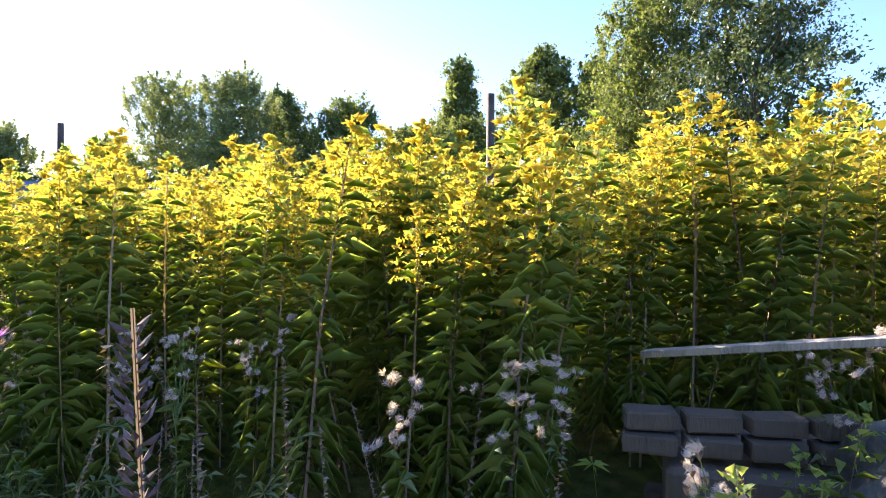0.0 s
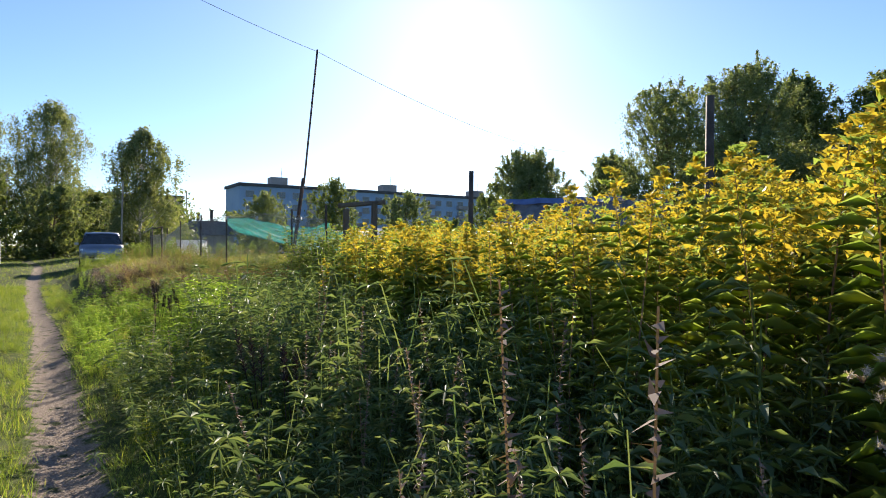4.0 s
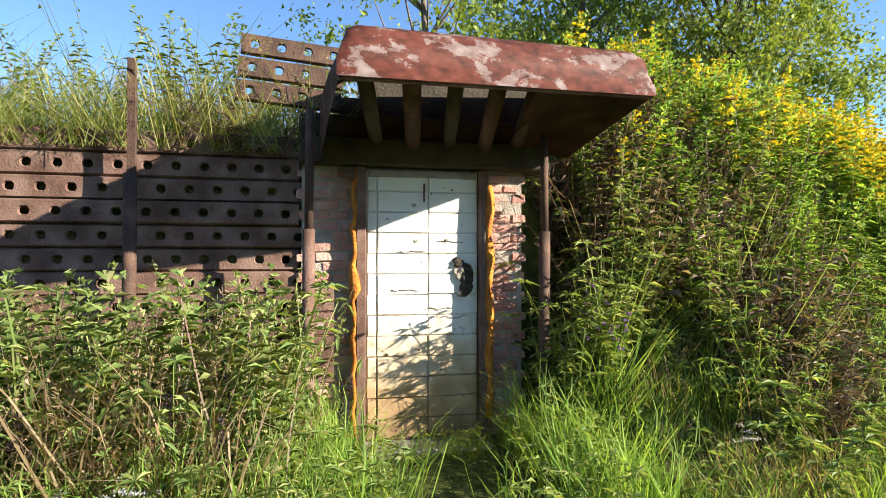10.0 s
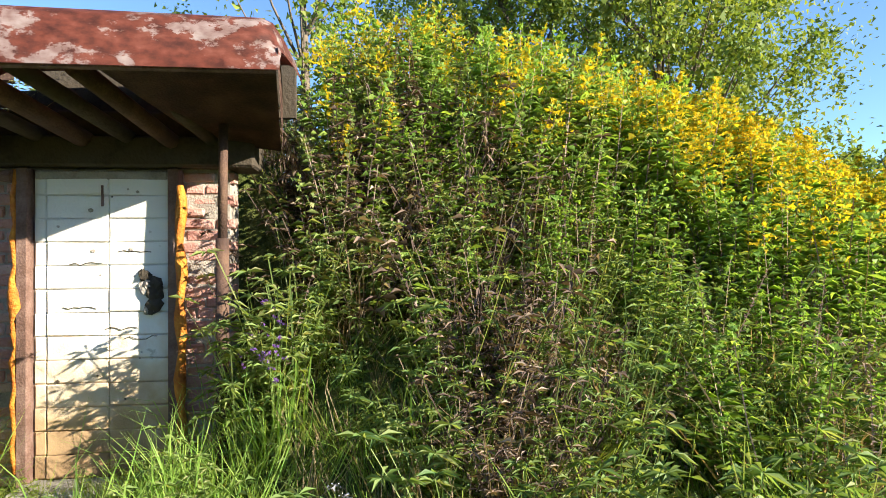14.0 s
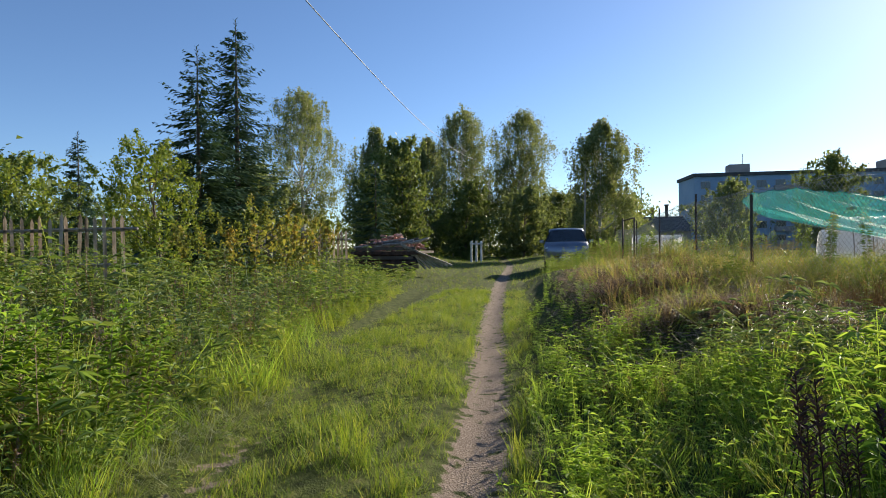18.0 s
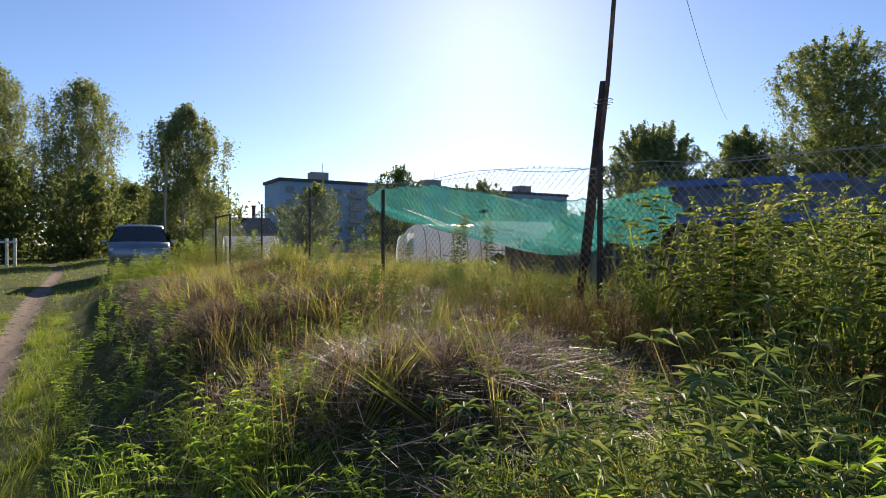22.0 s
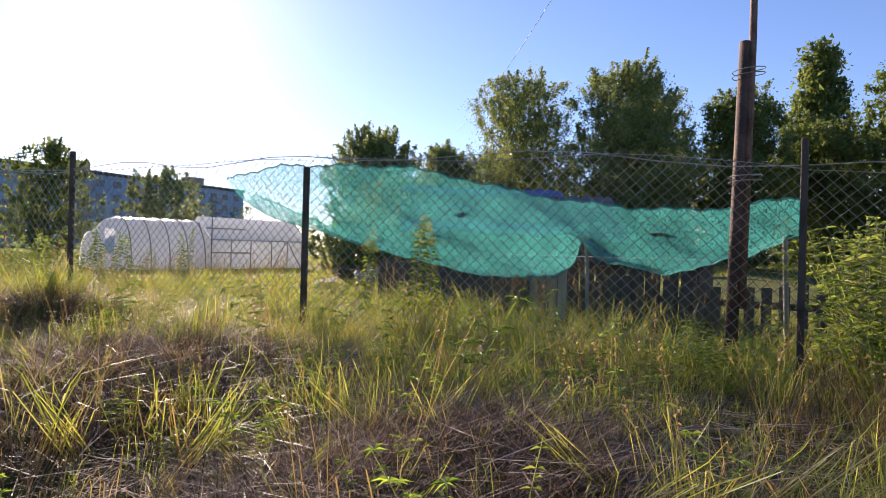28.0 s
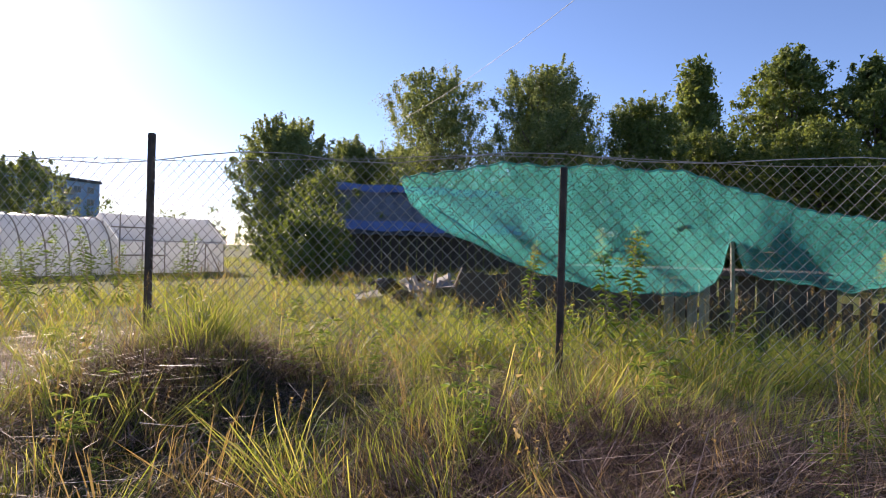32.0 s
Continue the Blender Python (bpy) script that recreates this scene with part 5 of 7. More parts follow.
tagged(part("street_lamp", tube([(8.4, 90, 0), (8.4, 90, 9.2), (7.6, 90, 9.5)], 0.07, 6), M_POST), "distant thin street lamp post", "street lamp")
for x, y, h in ((0.48, 37.3, 5.0), (-8.6, 66, 8.0), (-11.0, 60, 6.5)):
    tagged(part("garden_pole", tube([(x, y, 0.3), (x + 0.1, y, h)], [0.055, 0.04], 7), M_GREYWOOD), "thin grey wooden pole standing by the track", "pole", "thin poles")

# ---- scrap heap beside the track's start ----
heap = tagged(empty("scrap_heap", 2.0, -1.8, 0.1), "heap of scrap: a bleached plank, blocks and a crumpled dirty sheet", "scrap heap")
a, b = Vector((2.35, -1.12, 1.03)), Vector((1.75, -2.2, 1.27))
bm = boxes((-0.5, 0.5, -0.075, 0.075, -0.016, 0.016), bevel=0.003)
mid, way = (a + b) / 2, (b - a)
part("plank", bm, M_GREYWOOD, heap, "bleached grey plank").matrix_basis = Matrix.Translation(mid) @ way.to_track_quat("X", "Z").to_matrix().to_4x4() @ Matrix.Diagonal((way.length, 0.55, 0.8, 1))
for k in range(8):
    part("beam", boxes((2.0 + 0.2 * (k % 4), 2.18 + 0.2 * (k % 4), -2.5 + 0.06 * k, -1.05 - 0.03 * k, 0.05 + 0.35 * (k // 4), 0.38 + 0.35 * (k // 4)), bevel=0.02), M_DARKWOOD, heap, "old dark beam")
for k in range(2):
    for j in range(4):
        place("grey_block", block_mesh("grey_block", 0.17, 0.06, 0.1, M_DARKWOOD, 0.006, 60 + 4 * k + j), heap, pose(2.12 + 0.03 * k + 0.02 * j, -1.12 - 0.19 * j, 0.76 + 0.07 * k, 0, 0, 5 * k + 4 * j))
g = []
hr = random.Random(3)
for i in range(22):
    row = []
    for j in range(22):
        u, v = i / 21, j / 21
        edge = min(u, 1 - u, v, 1 - v)
        zz = 0.25 + 0.66 * min(1, edge * 4) ** 0.7 + 0.07 * math.sin(9 * u + 4 * v) * math.sin(7 * v - 3 * u) + hr.uniform(-0.03, 0.03)
        row.append((1.45 + 0.9 * u + hr.uniform(-0.02, 0.02), -2.9 + 1.5 * v + hr.uniform(-0.02, 0.02), zz))
    g.append(row)
part("crumpled_sheet", sheet(g), M_DIRTSHEET, heap, "crumpled dirty grey sheet", False)
part("dry_branch", tube([(1.15, -0.75, 0.15), (1.35, -0.95, 0.42), (1.42, -1.02, 0.62), (1.6, -1.2, 0.8)], [0.012, 0.01, 0.008, 0.004], 6), M_BARK, heap)

# ---- rubbish beyond the pen ----
junk = tagged(empty("rubbish_pile", 9.6, 23.4, 0.7), "pile of rubbish: crates, sacks and a blue bucket", "rubbish pile")
jr = random.Random(9)
for k in range(26):
    x, y, s = 8.3 + jr.uniform(-1.3, 1.3), 22.2 + jr.uniform(-0.8, 0.8), jr.uniform(0.07, 0.2)
    bm = boxes((-s, s, -s * 0.7, s * 0.7, 0, s * (1.1 if k % 3 < 2 else 0.25)), bevel=0.015)
    for v in bm.verts:
        v.co += Vector((jr.uniform(-1, 1), jr.uniform(-1, 1), jr.uniform(-1, 1))) * 0.03
    part(("crate", "sack", "board_offcut")[k % 3], bm, (M_DARKWOOD, M_RUSTDARK, M_GREYWOOD, M_DIRTSHEET, M_DARKWOOD)[k % 5], junk).matrix_basis = pose(x, y, float(land(x, y)) - 0.02 + 0.16 * (k % 3), jr.uniform(-25, 25), jr.uniform(-25, 25), jr.uniform(0, 180))
for k in range(9):
    x, y = 7.2 + 0.28 * k, 21.9 + jr.uniform(-0.4, 0.4)
    z0 = float(land(x, y))
    part("loose_board", tube([(x, y, z0 - 0.02), (x + jr.uniform(-0.7, 0.7), y + jr.uniform(-0.3, 0.5), z0 + jr.uniform(0.25, 0.6))], 0.035, 4), M_DARKWOOD if k % 2 else M_GREYWOOD, junk)
part("white_board", boxes((-0.16, 0.16, -0.012, 0.012, 0, 0.42)), M_WHITE, junk, "white painted board").matrix_basis = pose(8.0, 22.0, 0.85, -35, 12, 40)
part("bucket", tube([(9.0, 23.0, 0.72), (9.0, 23.0, 1.12)], [0.13, 0.17], 14), M_BLUE, junk, "blue bucket")
part("leaning_slat", tube([(8.6, 23.2, 0.7), (7.9, 22.9, 1.1)], 0.03, 4), M_GREYWOOD, junk)

# ---- trees ----
def limb_path(p, d, n, step, r, wig, up):
    pts = [np.array(p, float)]
    d = np.array(d, float)
    for _ in range(n):
        d = d + r.normal(0, wig, 3) + np.array((0, 0, up))
        d /= np.linalg.norm(d)
        pts.append(pts[-1] + d * step)
    return pts


def leaf_cloud(centres, radii, per, size, r, flat=0.6, hang=0.0, shoots=None):
    """Leaves as small slim chips about the centres, or strung along shoots that start there."""
    n = len(centres) * per
    c = np.repeat(np.asarray(centres), per, 0)
    rad = np.repeat(np.asarray(radii), per)
    off = r.normal(0, 1, (n, 3))
    off /= np.linalg.norm(off, axis=1)[:, None]
    off *= (np.minimum(np.abs(r.normal(0, 0.62, n)), 1.15) * rad)[:, None]
    off[:, 2] *= flat
    if shoots is not None:
        u = r.uniform(0, 1, n)[:, None]
        off = off * (1 - 0.75 * u) + np.repeat(np.asarray(shoots), per, 0) * u
    if hang:
        off[:, 2] -= np.abs(r.normal(0, hang, n))
    p = c + off
    a = r.normal(0, 1, (n, 3))
    a /= np.linalg.norm(a, axis=1)[:, None]
    b = np.cross(a, r.normal(0, 1, (n, 3)))
    b /= np.linalg.norm(b, axis=1)[:, None] + 1e-9
    s = (size * r.uniform(0.7, 1.45, n))[:, None]
    v = np.stack([p - a * s, p + b * s * 0.95, p + a * s - b * s * 0.25], 1)
    return v.reshape(-1, 3), np.arange(3 * n).reshape(-1, 3)


def broadleaf(name, x, y, h, w, leaf, bark, label, seed, clumps=110, per=55, size=0.1, low=0.18, hang=0.0, top=0.75, trunk_r=None, puff=0.068, spray=0.0, airy=0.0, inner=20):
    """A crown of leaf clumps round a tapered stem. spray: length of the upward shoots; airy: how far clumps gather on a few limbs, leaving gaps."""
    r = np.random.default_rng(seed)
    z0 = float(land(x, y))
    t = tagged(empty(name, x, y, z0), label, "tree")
    tr = trunk_r or 0.012 * h + 0.03
    spine = limb_path((x, y, z0 - 0.2), (0, 0, 1), 9, h * 0.86 / 9, r, 0.05, 0.1)
    bm = tube(spine, [tr * (1 - 0.085 * k) for k in range(10)], 8)
    limbs = [(r.uniform(0, 6.28), r.uniform(0.6, 1.15)) for _ in range(13)]
    cs, rs, sh = [], [], []
    for k in range(clumps):
        u = low + (1 - low) * (k + r.random()) / clumps
        uu = (u - low) / (1 - low)
        if top < 0.88:
            oval = math.sqrt(max(0.05, 1 - ((uu - 0.42) / 0.6) ** 2)) ** 0.92 if uu > 0.42 else 0.62 + 0.38 * uu / 0.42
            prof = oval * (0.97 + 0.2 * math.sin(17 * u + seed) * math.sin(5 * u + 2 * seed))
        else:
            prof = 1.28 * min(1.0, 0.4 + 1.5 * uu) * max(0.07, 1 - uu ** 2.7) ** 0.66 * (1 + 0.25 * math.sin(13 * u + seed))
        a, rad = r.uniform(0, 2 * math.pi), w * prof * r.uniform(0.2, 1.0) ** 0.5
        if airy:
            la, lw = limbs[int(uu * 12.99)]
            if r.random() < airy:
                a, rad = la + r.choice((0, 2.2, 4.1)) + r.normal(0, 0.35), rad * lw
        i = min(8, int(u * 9))
        base = spine[i]
        c = np.array((base[0] + rad * math.cos(a), base[1] + rad * math.sin(a), z0 + (h - 0.5 * spray) * u + r.normal(0, 0.02 * h)))
        cs.append(c)
        rs.append((puff * h + 0.12) * r.uniform(0.45, 1.5) * (0.5 + 0.5 * prof))
        d = np.array((math.cos(a) * 0.55 * rad / w, math.sin(a) * 0.55 * rad / w, 1.0)) + r.normal(0, 0.22, 3)
        sh.append(d / np.linalg.norm(d) * spray * r.uniform(0.4, 1.3))
        if k % 4 == 0 and rad > 0.15 * w:
            j = max(1, i - 1)
            s = spine[j]
            mid = (s + c) / 2 + np.array((0, 0, -0.03 * h))
            tube([s, mid, c], [tr * 0.3, tr * 0.16, tr * 0.05], 4, bm, False)
    part("trunk", bm, bark, t, "", True)
    v, f = leaf_cloud(cs, rs, per, size, r, 0.75, hang, sh if spray else None)
    mid = [np.array((*(spine[min(8, int(9 * (c[2] - z0) / h))] * 0.5 + c * 0.5)[:2], c[2])) for c in cs]
    v2, f2 = leaf_cloud(mid, np.array(rs) * 1.1, inner, size * 2.0, r, 0.9)
    quads("crown", np.concatenate([v, v2]), np.concatenate([f, f2 + len(v)]), [leaf], parent=t)
    return t


def spruce(x, y, h, w, seed, label="dark green spruce with drooping tiers of boughs"):
    """Whorls of boughs, each a drooping rib with side twigs and an upturned tip."""
    r = np.random.default_rng(seed)
    z0 = float(land(x, y))
    t = tagged(empty("spruce_tree", x, y, z0), label, "tree")
    part("trunk", tube([(x, y, z0 - 0.2), (x, y, z0 + h)], [0.016 * h, 0.012], 7), M_BARK, t)
    V = []
    tiers = int(h * 3.1)
    for k in range(tiers):
        u = 0.04 + 0.93 * k / tiers
        rad = w * (1 - u) ** 0.8 * (1.0 + 0.12 * math.sin(2.3 * k)) + 0.1
        for j in range(int(8 + 9 * (1 - u))):
            a = r.uniform(0, 2 * math.pi)
            uj = u + r.uniform(-0.5, 0.5) * 0.93 / tiers
            ln = rad * r.uniform(0.55, 1.2)
            n = int(5 + 10 * ln)
            for q in range(n):
                s = (q + r.random()) / n
                p = np.array((x + math.cos(a) * ln * s, y + math.sin(a) * ln * s, z0 + h * uj + (0.3 if u > 0.75 else -0.1) * ln * s - 0.3 * ln * s * (1 - s) + r.normal(0, 0.02)))
                fan = (1 - s) * 0.34 * ln + 0.13
                tip = a + r.choice((-1, 1)) * r.uniform(0.25, 1.0)
                d = np.array((math.cos(tip), math.sin(tip), r.uniform(-0.45, 0.1)))
                sd = np.array((-d[1], d[0], r.normal(0, 0.4))) * 0.034
                V += [p - sd, p + d * fan * 0.5 - sd * 1.2 - (0, 0, 0.01), p + d * fan - (0, 0, 0.04), p + d * fan * 0.5 + sd * 1.2]
    for q in range(14):
        p = np.array((x, y, z0 + h * (0.95 + 0.05 * q / 14)))
        d = np.array((math.cos(2.4 * q), math.sin(2.4 * q), 0.7)) * 0.13
        sd = np.array((-d[1], d[0], 0)) * 0.2
        V += [p - sd, p + d * 0.5 - sd, p + d, p + d * 0.5 + sd]
    V = np.array(V)
    quads("bough_foliage", V, np.arange(len(V)).reshape(-1, 4), [M_NEEDLE], parent=t)
    return t


BIRCH, ALDER, WILLOW = "birch with fine drooping foliage and a pale trunk", "dense dark green alder tree", "tall leafy willow bush behind the mound"
for x, y, h, w, s in ((-26, 60.2, 16.2, 4.9, 1), (-11.0, 69, 15.9, 3.7, 2), (-6.2, 69.3, 14.6, 3.6, 3), (1.9, 56, 10.6, 2.8, 4), (-18.1, 60.3, 11.8, 2.8, 5), (-14.6, 61.4, 11.2, 2.9, 6)):
    broadleaf("birch_tree", x, y, h, w, M_BIRCH, M_BIRCHBARK, BIRCH, s, 330, 110, 0.08, 0.24 if s < 4 else 0.05, 0.75, 0.9, None, 0.045, 0.0, 0.75, 4)
# sallows and alders behind the shed, aspens above them
for x, y, h, w, s, low in ((39.0, 32.5, 13.6, 4.9, 11, 0.03), (35.9, 24.4, 12.2, 4.1, 12, 0.03), (29.2, 38.7, 8.3, 3.3, 15, 0.02), (39.3, 39.4, 9.2, 2.6, 16, 0.02)):
    broadleaf("sallow_tree", x, y, h, w, M_SALLOW, M_BARK, "broad grey-green sallow with upright shoots", s, 430, 140, 0.07, low, 0.0, 0.82, None, 0.075, 0.9)
for x, y, h, w, s in ((41.4, 19.5, 11.5, 3.6, 13), (43.6, 24.9, 12.6, 3.4, 14), (35.9, -2.4, 15.0, 4.4, 17), (41, 9, 9.5, 4.8, 18), (46, 14, 10.0, 4.5, 23)):
    broadleaf("alder_tree", x, y, h, w, M_DARKLEAF, M_BARK, ALDER, s, 420, 100, 0.085, 0.03, 0.0, 0.82, None, 0.07, 0.6)
for x, y, h, w, s, low in ((59.3, 14.7, 19.4, 2.9, 19, 0.1), (63.2, 5.9, 21.0, 5.9, 20, 0.3), (58.5, -0.2, 18.4, 4.3, 21, 0.1), (64, 46, 13, 6, 22, 0.03)):
    broadleaf("aspen_tree", x, y, h, w, M_DARKLEAF, M_BARK, "tall airy aspen standing above the far thicket", s, 330, 90, 0.14, low, 0.0, 0.8, None, 0.055, 0.6, 0.55)
for x, y, h, w, s in ((-11.5, 46, 8.0, 2.6, 23), (-15, 50, 6.5, 2.8, 24), (-9, 56, 6.5, 2.6, 25), (-4.5, 60, 6.0, 2.8, 26), (-1, 70, 6.5, 3.2, 27), (-19, 40, 5.5, 2.6, 28), (20.5, 62, 8, 3.0, 29), (28, 60, 7, 3.5, 30), (15, 74, 7.5, 3.6, 32)):
    broadleaf("garden_tree", x, y, h, w, M_DARKLEAF if s % 2 else M_SALLOW, M_BARK, "rounded garden tree at the far end of the track", s, 190, 90, 0.075, 0.03, 0.0, 0.8, None, 0.065, 0.5)
broadleaf("willow_tree", -8.4, 9.3, 6.6, 2.3, M_WILLOW, M_BARK, WILLOW, 41, 460, 130, 0.034, 0.05, 0.2, 0.75, None, 0.068, 0.0, 0.3, 8)
broadleaf("willow_tree", -9.8, 7.2, 6.8, 2.4, M_WILLOW, M_BARK, WILLOW, 42, 300, 120, 0.036, 0.05, 0.2, 0.75, None, 0.068, 0.0, 0.3, 8)
broadleaf("willow_tree", -8.5, 3.8, 5.2, 1.8, M_WILLOW, M_BARK, WILLOW, 43, 110, 90, 0.034, 0.1, 0.1, 0.75, None, 0.068, 0.0, 0.3, 6)
spruce(-14.2, 27.9, 8.6, 3.1, 51)
spruce(-14.6, 31.2, 10.9, 3.3, 52)
spruce(-8.2, 31.5, 4.2, 1.3, 53, "small spruce among the garden shrubs")
spruce(-33, 62, 14, 2.6, 54, "distant tall spruce above the hedge")
spruce(-30, 38, 8, 1.8, 55, "distant tall spruce above the hedge")
broadleaf("pine_tree", 31.5, -8.2, 15.6, 5.0, M_PINE, M_BARK, "spreading pine at the edge of the goldenrod field", 56, 300, 150, 0.085, 0.06, 0.0, 0.8, None, 0.055, 0.0, 0.8)
broadleaf("autumn_shrub", -7.2, 20.2, 1.8, 1.9, M_REDLEAF, M_BARK, "green shrub turning red and orange", 57, 70, 90, 0.04, 0.02, 0.0, 0.8, None, 0.07, 0.5, 0.5, 4)
broadleaf("autumn_shrub", -10.2, 20.8, 3.6, 1.5, M_WILLOW, M_BARK, "green shrub with a few orange leaves", 58, 90, 130, 0.034, 0.05, 0.0, 0.8, None, 0.07, 0.4, 0.4, 8)
broadleaf("autumn_shrub", -9.2, 26.5, 1.7, 1.8, M_REDLEAF, M_BARK, "shrub turning red and orange", 59, 60, 80, 0.045, 0.02, 0.0, 0.8, None, 0.07, 0.3, 0.4, 6)
for x, y, h, w, s in ((-14, 18, 3.6, 2.4, 61), (-18, 22, 4.2, 3.0, 62), (-22, 26, 4.6, 3.2, 63), (-27, 30, 5, 3.5, 64), (-20, 33, 4.6, 3, 65), (23, 33, 4.2, 2.4, 66), (27, 35, 5.0, 2.6, 67), (14.3, 28.2, 2.0, 1.3, 68), (20.4, 31.0, 4.2, 2.0, 70), (16.4, 29.0, 2.4, 1.2, 72)):
    broadleaf("garden_shrub", x, y, h, w, M_WILLOW if s % 2 else M_DARKLEAF, M_BARK, "overgrown leafy garden shrub", s, 100, 120, 0.045, 0.02, 0.0, 0.8, None, 0.08, 0.4, 0.3, 12)
r = np.random.default_rng(70)
cs = [(x, y, hh * u) for x, y, hh in [(r.uniform(-120, 130), r.uniform(95, 150), r.uniform(4, 9)) for _ in range(160)] + [(r.uniform(62, 100), r.uniform(-40, 60), r.uniform(7, 13)) for _ in range(120)] + [(r.uniform(-90, -36), r.uniform(-20, 95), r.uniform(4, 9)) for _ in range(140)] for u in (0.25, 0.6, 0.95)]
near_cs = [(x, y, hh * u) for x, y, hh in [(r.uniform(-48, 8), r.uniform(76, 86), r.uniform(3.5, 6.0)) for _ in range(90)] + [(r.uniform(-60, 6), r.uniform(62, 74), r.uniform(3.5, 7.0)) for _ in range(110)] + [(r.uniform(44, 62), r.uniform(2, 46), r.uniform(5, 10)) for _ in range(130)] + [(r.uniform(66, 76), r.uniform(-25, 60), r.uniform(6, 11)) for _ in range(70)] for u in (0.15, 0.5, 0.85)]
v, f = leaf_cloud(cs, r.uniform(1.2, 3.0, len(cs)), 48, 0.29, r, 0.9)
v2, f2 = leaf_cloud(near_cs, r.uniform(1.0, 2.6, len(near_cs)), 85, 0.17, r, 0.9)
v, f = np.concatenate([v, v2]), np.concatenate([f, f2 + len(v)])
tagged(quads("far_woods", v, f, [M_DARKLEAF]), "belt of distant woods closing the view", "woods", kind="stuff")


# ---- herbs and grasses ----
def rod_plant(seed, flowers=True, leaves=24, lod=0):
    r = np.random.default_rng(seed)
    p = Plant()
    bend = r.normal(0, 0.05, 2)
    at = lambda u: np.array((bend[0] * u * u, bend[1] * u * u, u))
    p.stalk([at(0), at(0.55), at(0.97)], 0.004, 0.002, 1)
    for k in range(leaves):
        u = 0.14 + 0.74 * (k + r.random() * 0.7) / leaves
        a = k * 2.4 + r.normal(0, 0.3)
        ln = (0.105 if u < 0.75 else 0.08) * r.uniform(0.75, 1.25) * (1.5 if lod == 1 else 1)
        d = np.array((math.cos(a), math.sin(a), 0.4 if u > 0.35 else -0.1))
        if lod == 1:
            s = np.array((-d[1], d[0], 0)) * ln * 0.13
            p.tri(at(u) + d * ln * 0.3 - s, at(u) + d * ln * 0.3 + s, at(u) + d * ln - (0, 0, 0.35 * ln), 0)
        else:
            p.leaf(at(u), d + r.normal(0, 0.22, 3), ln, ln * 0.055, 0, 0.4 if u > 0.3 else 0.7)
    if lod in (2, 3):
        nb, nq, nc, size = (26, 10, 2, 0.0085) if lod == 2 else (15, 8, 1, 0.0125)
    else:
        nb, nq, nc, size = (9, 3, 1, 0.034) if lod == 1 else (15, 6, 1, 0.019) if flowers else (8, 3, 2, 0.014)
    tall = r.uniform(0.66, 0.77) if lod == 2 else r.uniform(0.74, 0.82)
    for k in range(nb):
        u = tall + (1 - tall) * (k + r.random()) / nb
        a = k * 2.4 + r.normal(0, 0.4)
        ln = ((1.015 - u) * (0.55 if lod == 2 else 0.7) * r.uniform(0.75, 1.1) + 0.008) if lod in (2, 3) else (1.02 - u) * 0.62 * r.uniform(0.65, 1.1)
        b, d = at(u), np.array((math.cos(a), math.sin(a), 0.42 if lod in (2, 3) else 0.55))
        m = 2 if flowers and r.random() > 0.08 else 0
        if lod == 2:
            e = np.array((-d[1], d[0], 0)) * 0.0012
            p.tri(b - e, b + e, b + d * ln - np.array((0, 0, 0.4 * ln)), 0)
        for q in range(nq):
            s = (q + 0.7) / nq
            c = b + d * ln * s + np.array((0, 0, 0.01 - 0.4 * ln * s * s))
            for _ in range(nc):
                w = d * size * r.uniform(1.0, 2.0) + r.normal(0, 0.55 * size, 3)
                e = np.cross(d, r.normal(0, 1, 3)) * size * 0.5
                o = c + r.normal(0, 0.005, 3) * (1, 1, 0.6)
                p.tri(o - w * 0.5 - e, o - w * 0.4 + e, o + w * 0.6, m if r.random() > (0.2 if lod in (2, 3) else 0.24) else 0)
    return p.arrays()


def tuft(seed, blades=14, spread=0.1, wide=0.0055, m=0, curl=0.5, simple=False):
    r = np.random.default_rng(seed)
    p = Plant()
    for _ in range(blades):
        a, h = r.uniform(0, 6.28), r.uniform(0.45, 1.0)
        d = np.array((math.cos(a), math.sin(a), 0))
        b = np.array((*r.normal(0, spread, 2), 0))
        out = curl * r.uniform(0.2, 1.0) * h
        s = np.array((-d[1], d[0], 0)) * wide
        p1, p2 = b + d * out * 0.35 + np.array((0, 0, 0.65 * h)), b + d * out + np.array((0, 0, h * r.uniform(0.6, 1.0)))
        if simple:
            p.tri(b - s, b + s, p2, m)
        else:
            p.quad(b - s, b + s, p1 + s * 0.8, p1 - s * 0.8, m)
            p.tri(p1 - s * 0.8, p1 + s * 0.8, p2, m)
    return p.arrays()


def seed_grass(seed):
    """A few tall stems with feathery seed heads."""
    r = np.random.default_rng(seed)
    p = Plant()
    for _ in range(4):
        b, lean = np.array((*r.normal(0, 0.05, 2), 0)), r.normal(0, 0.12, 2)
        h = r.uniform(0.7, 1.0)
        tip = b + np.array((lean[0], lean[1], h))
        p.stalk([b, (b + tip) / 2 - (lean[0] * 0.15, lean[1] * 0.15, 0), tip], 0.002, 0.0012, 0)
        for k in range(9):
            c = tip - (tip - b) * 0.022 * k
            p.chip(c + r.normal(0, 0.008, 3), 0.014, r, 0)
    return p.arrays()


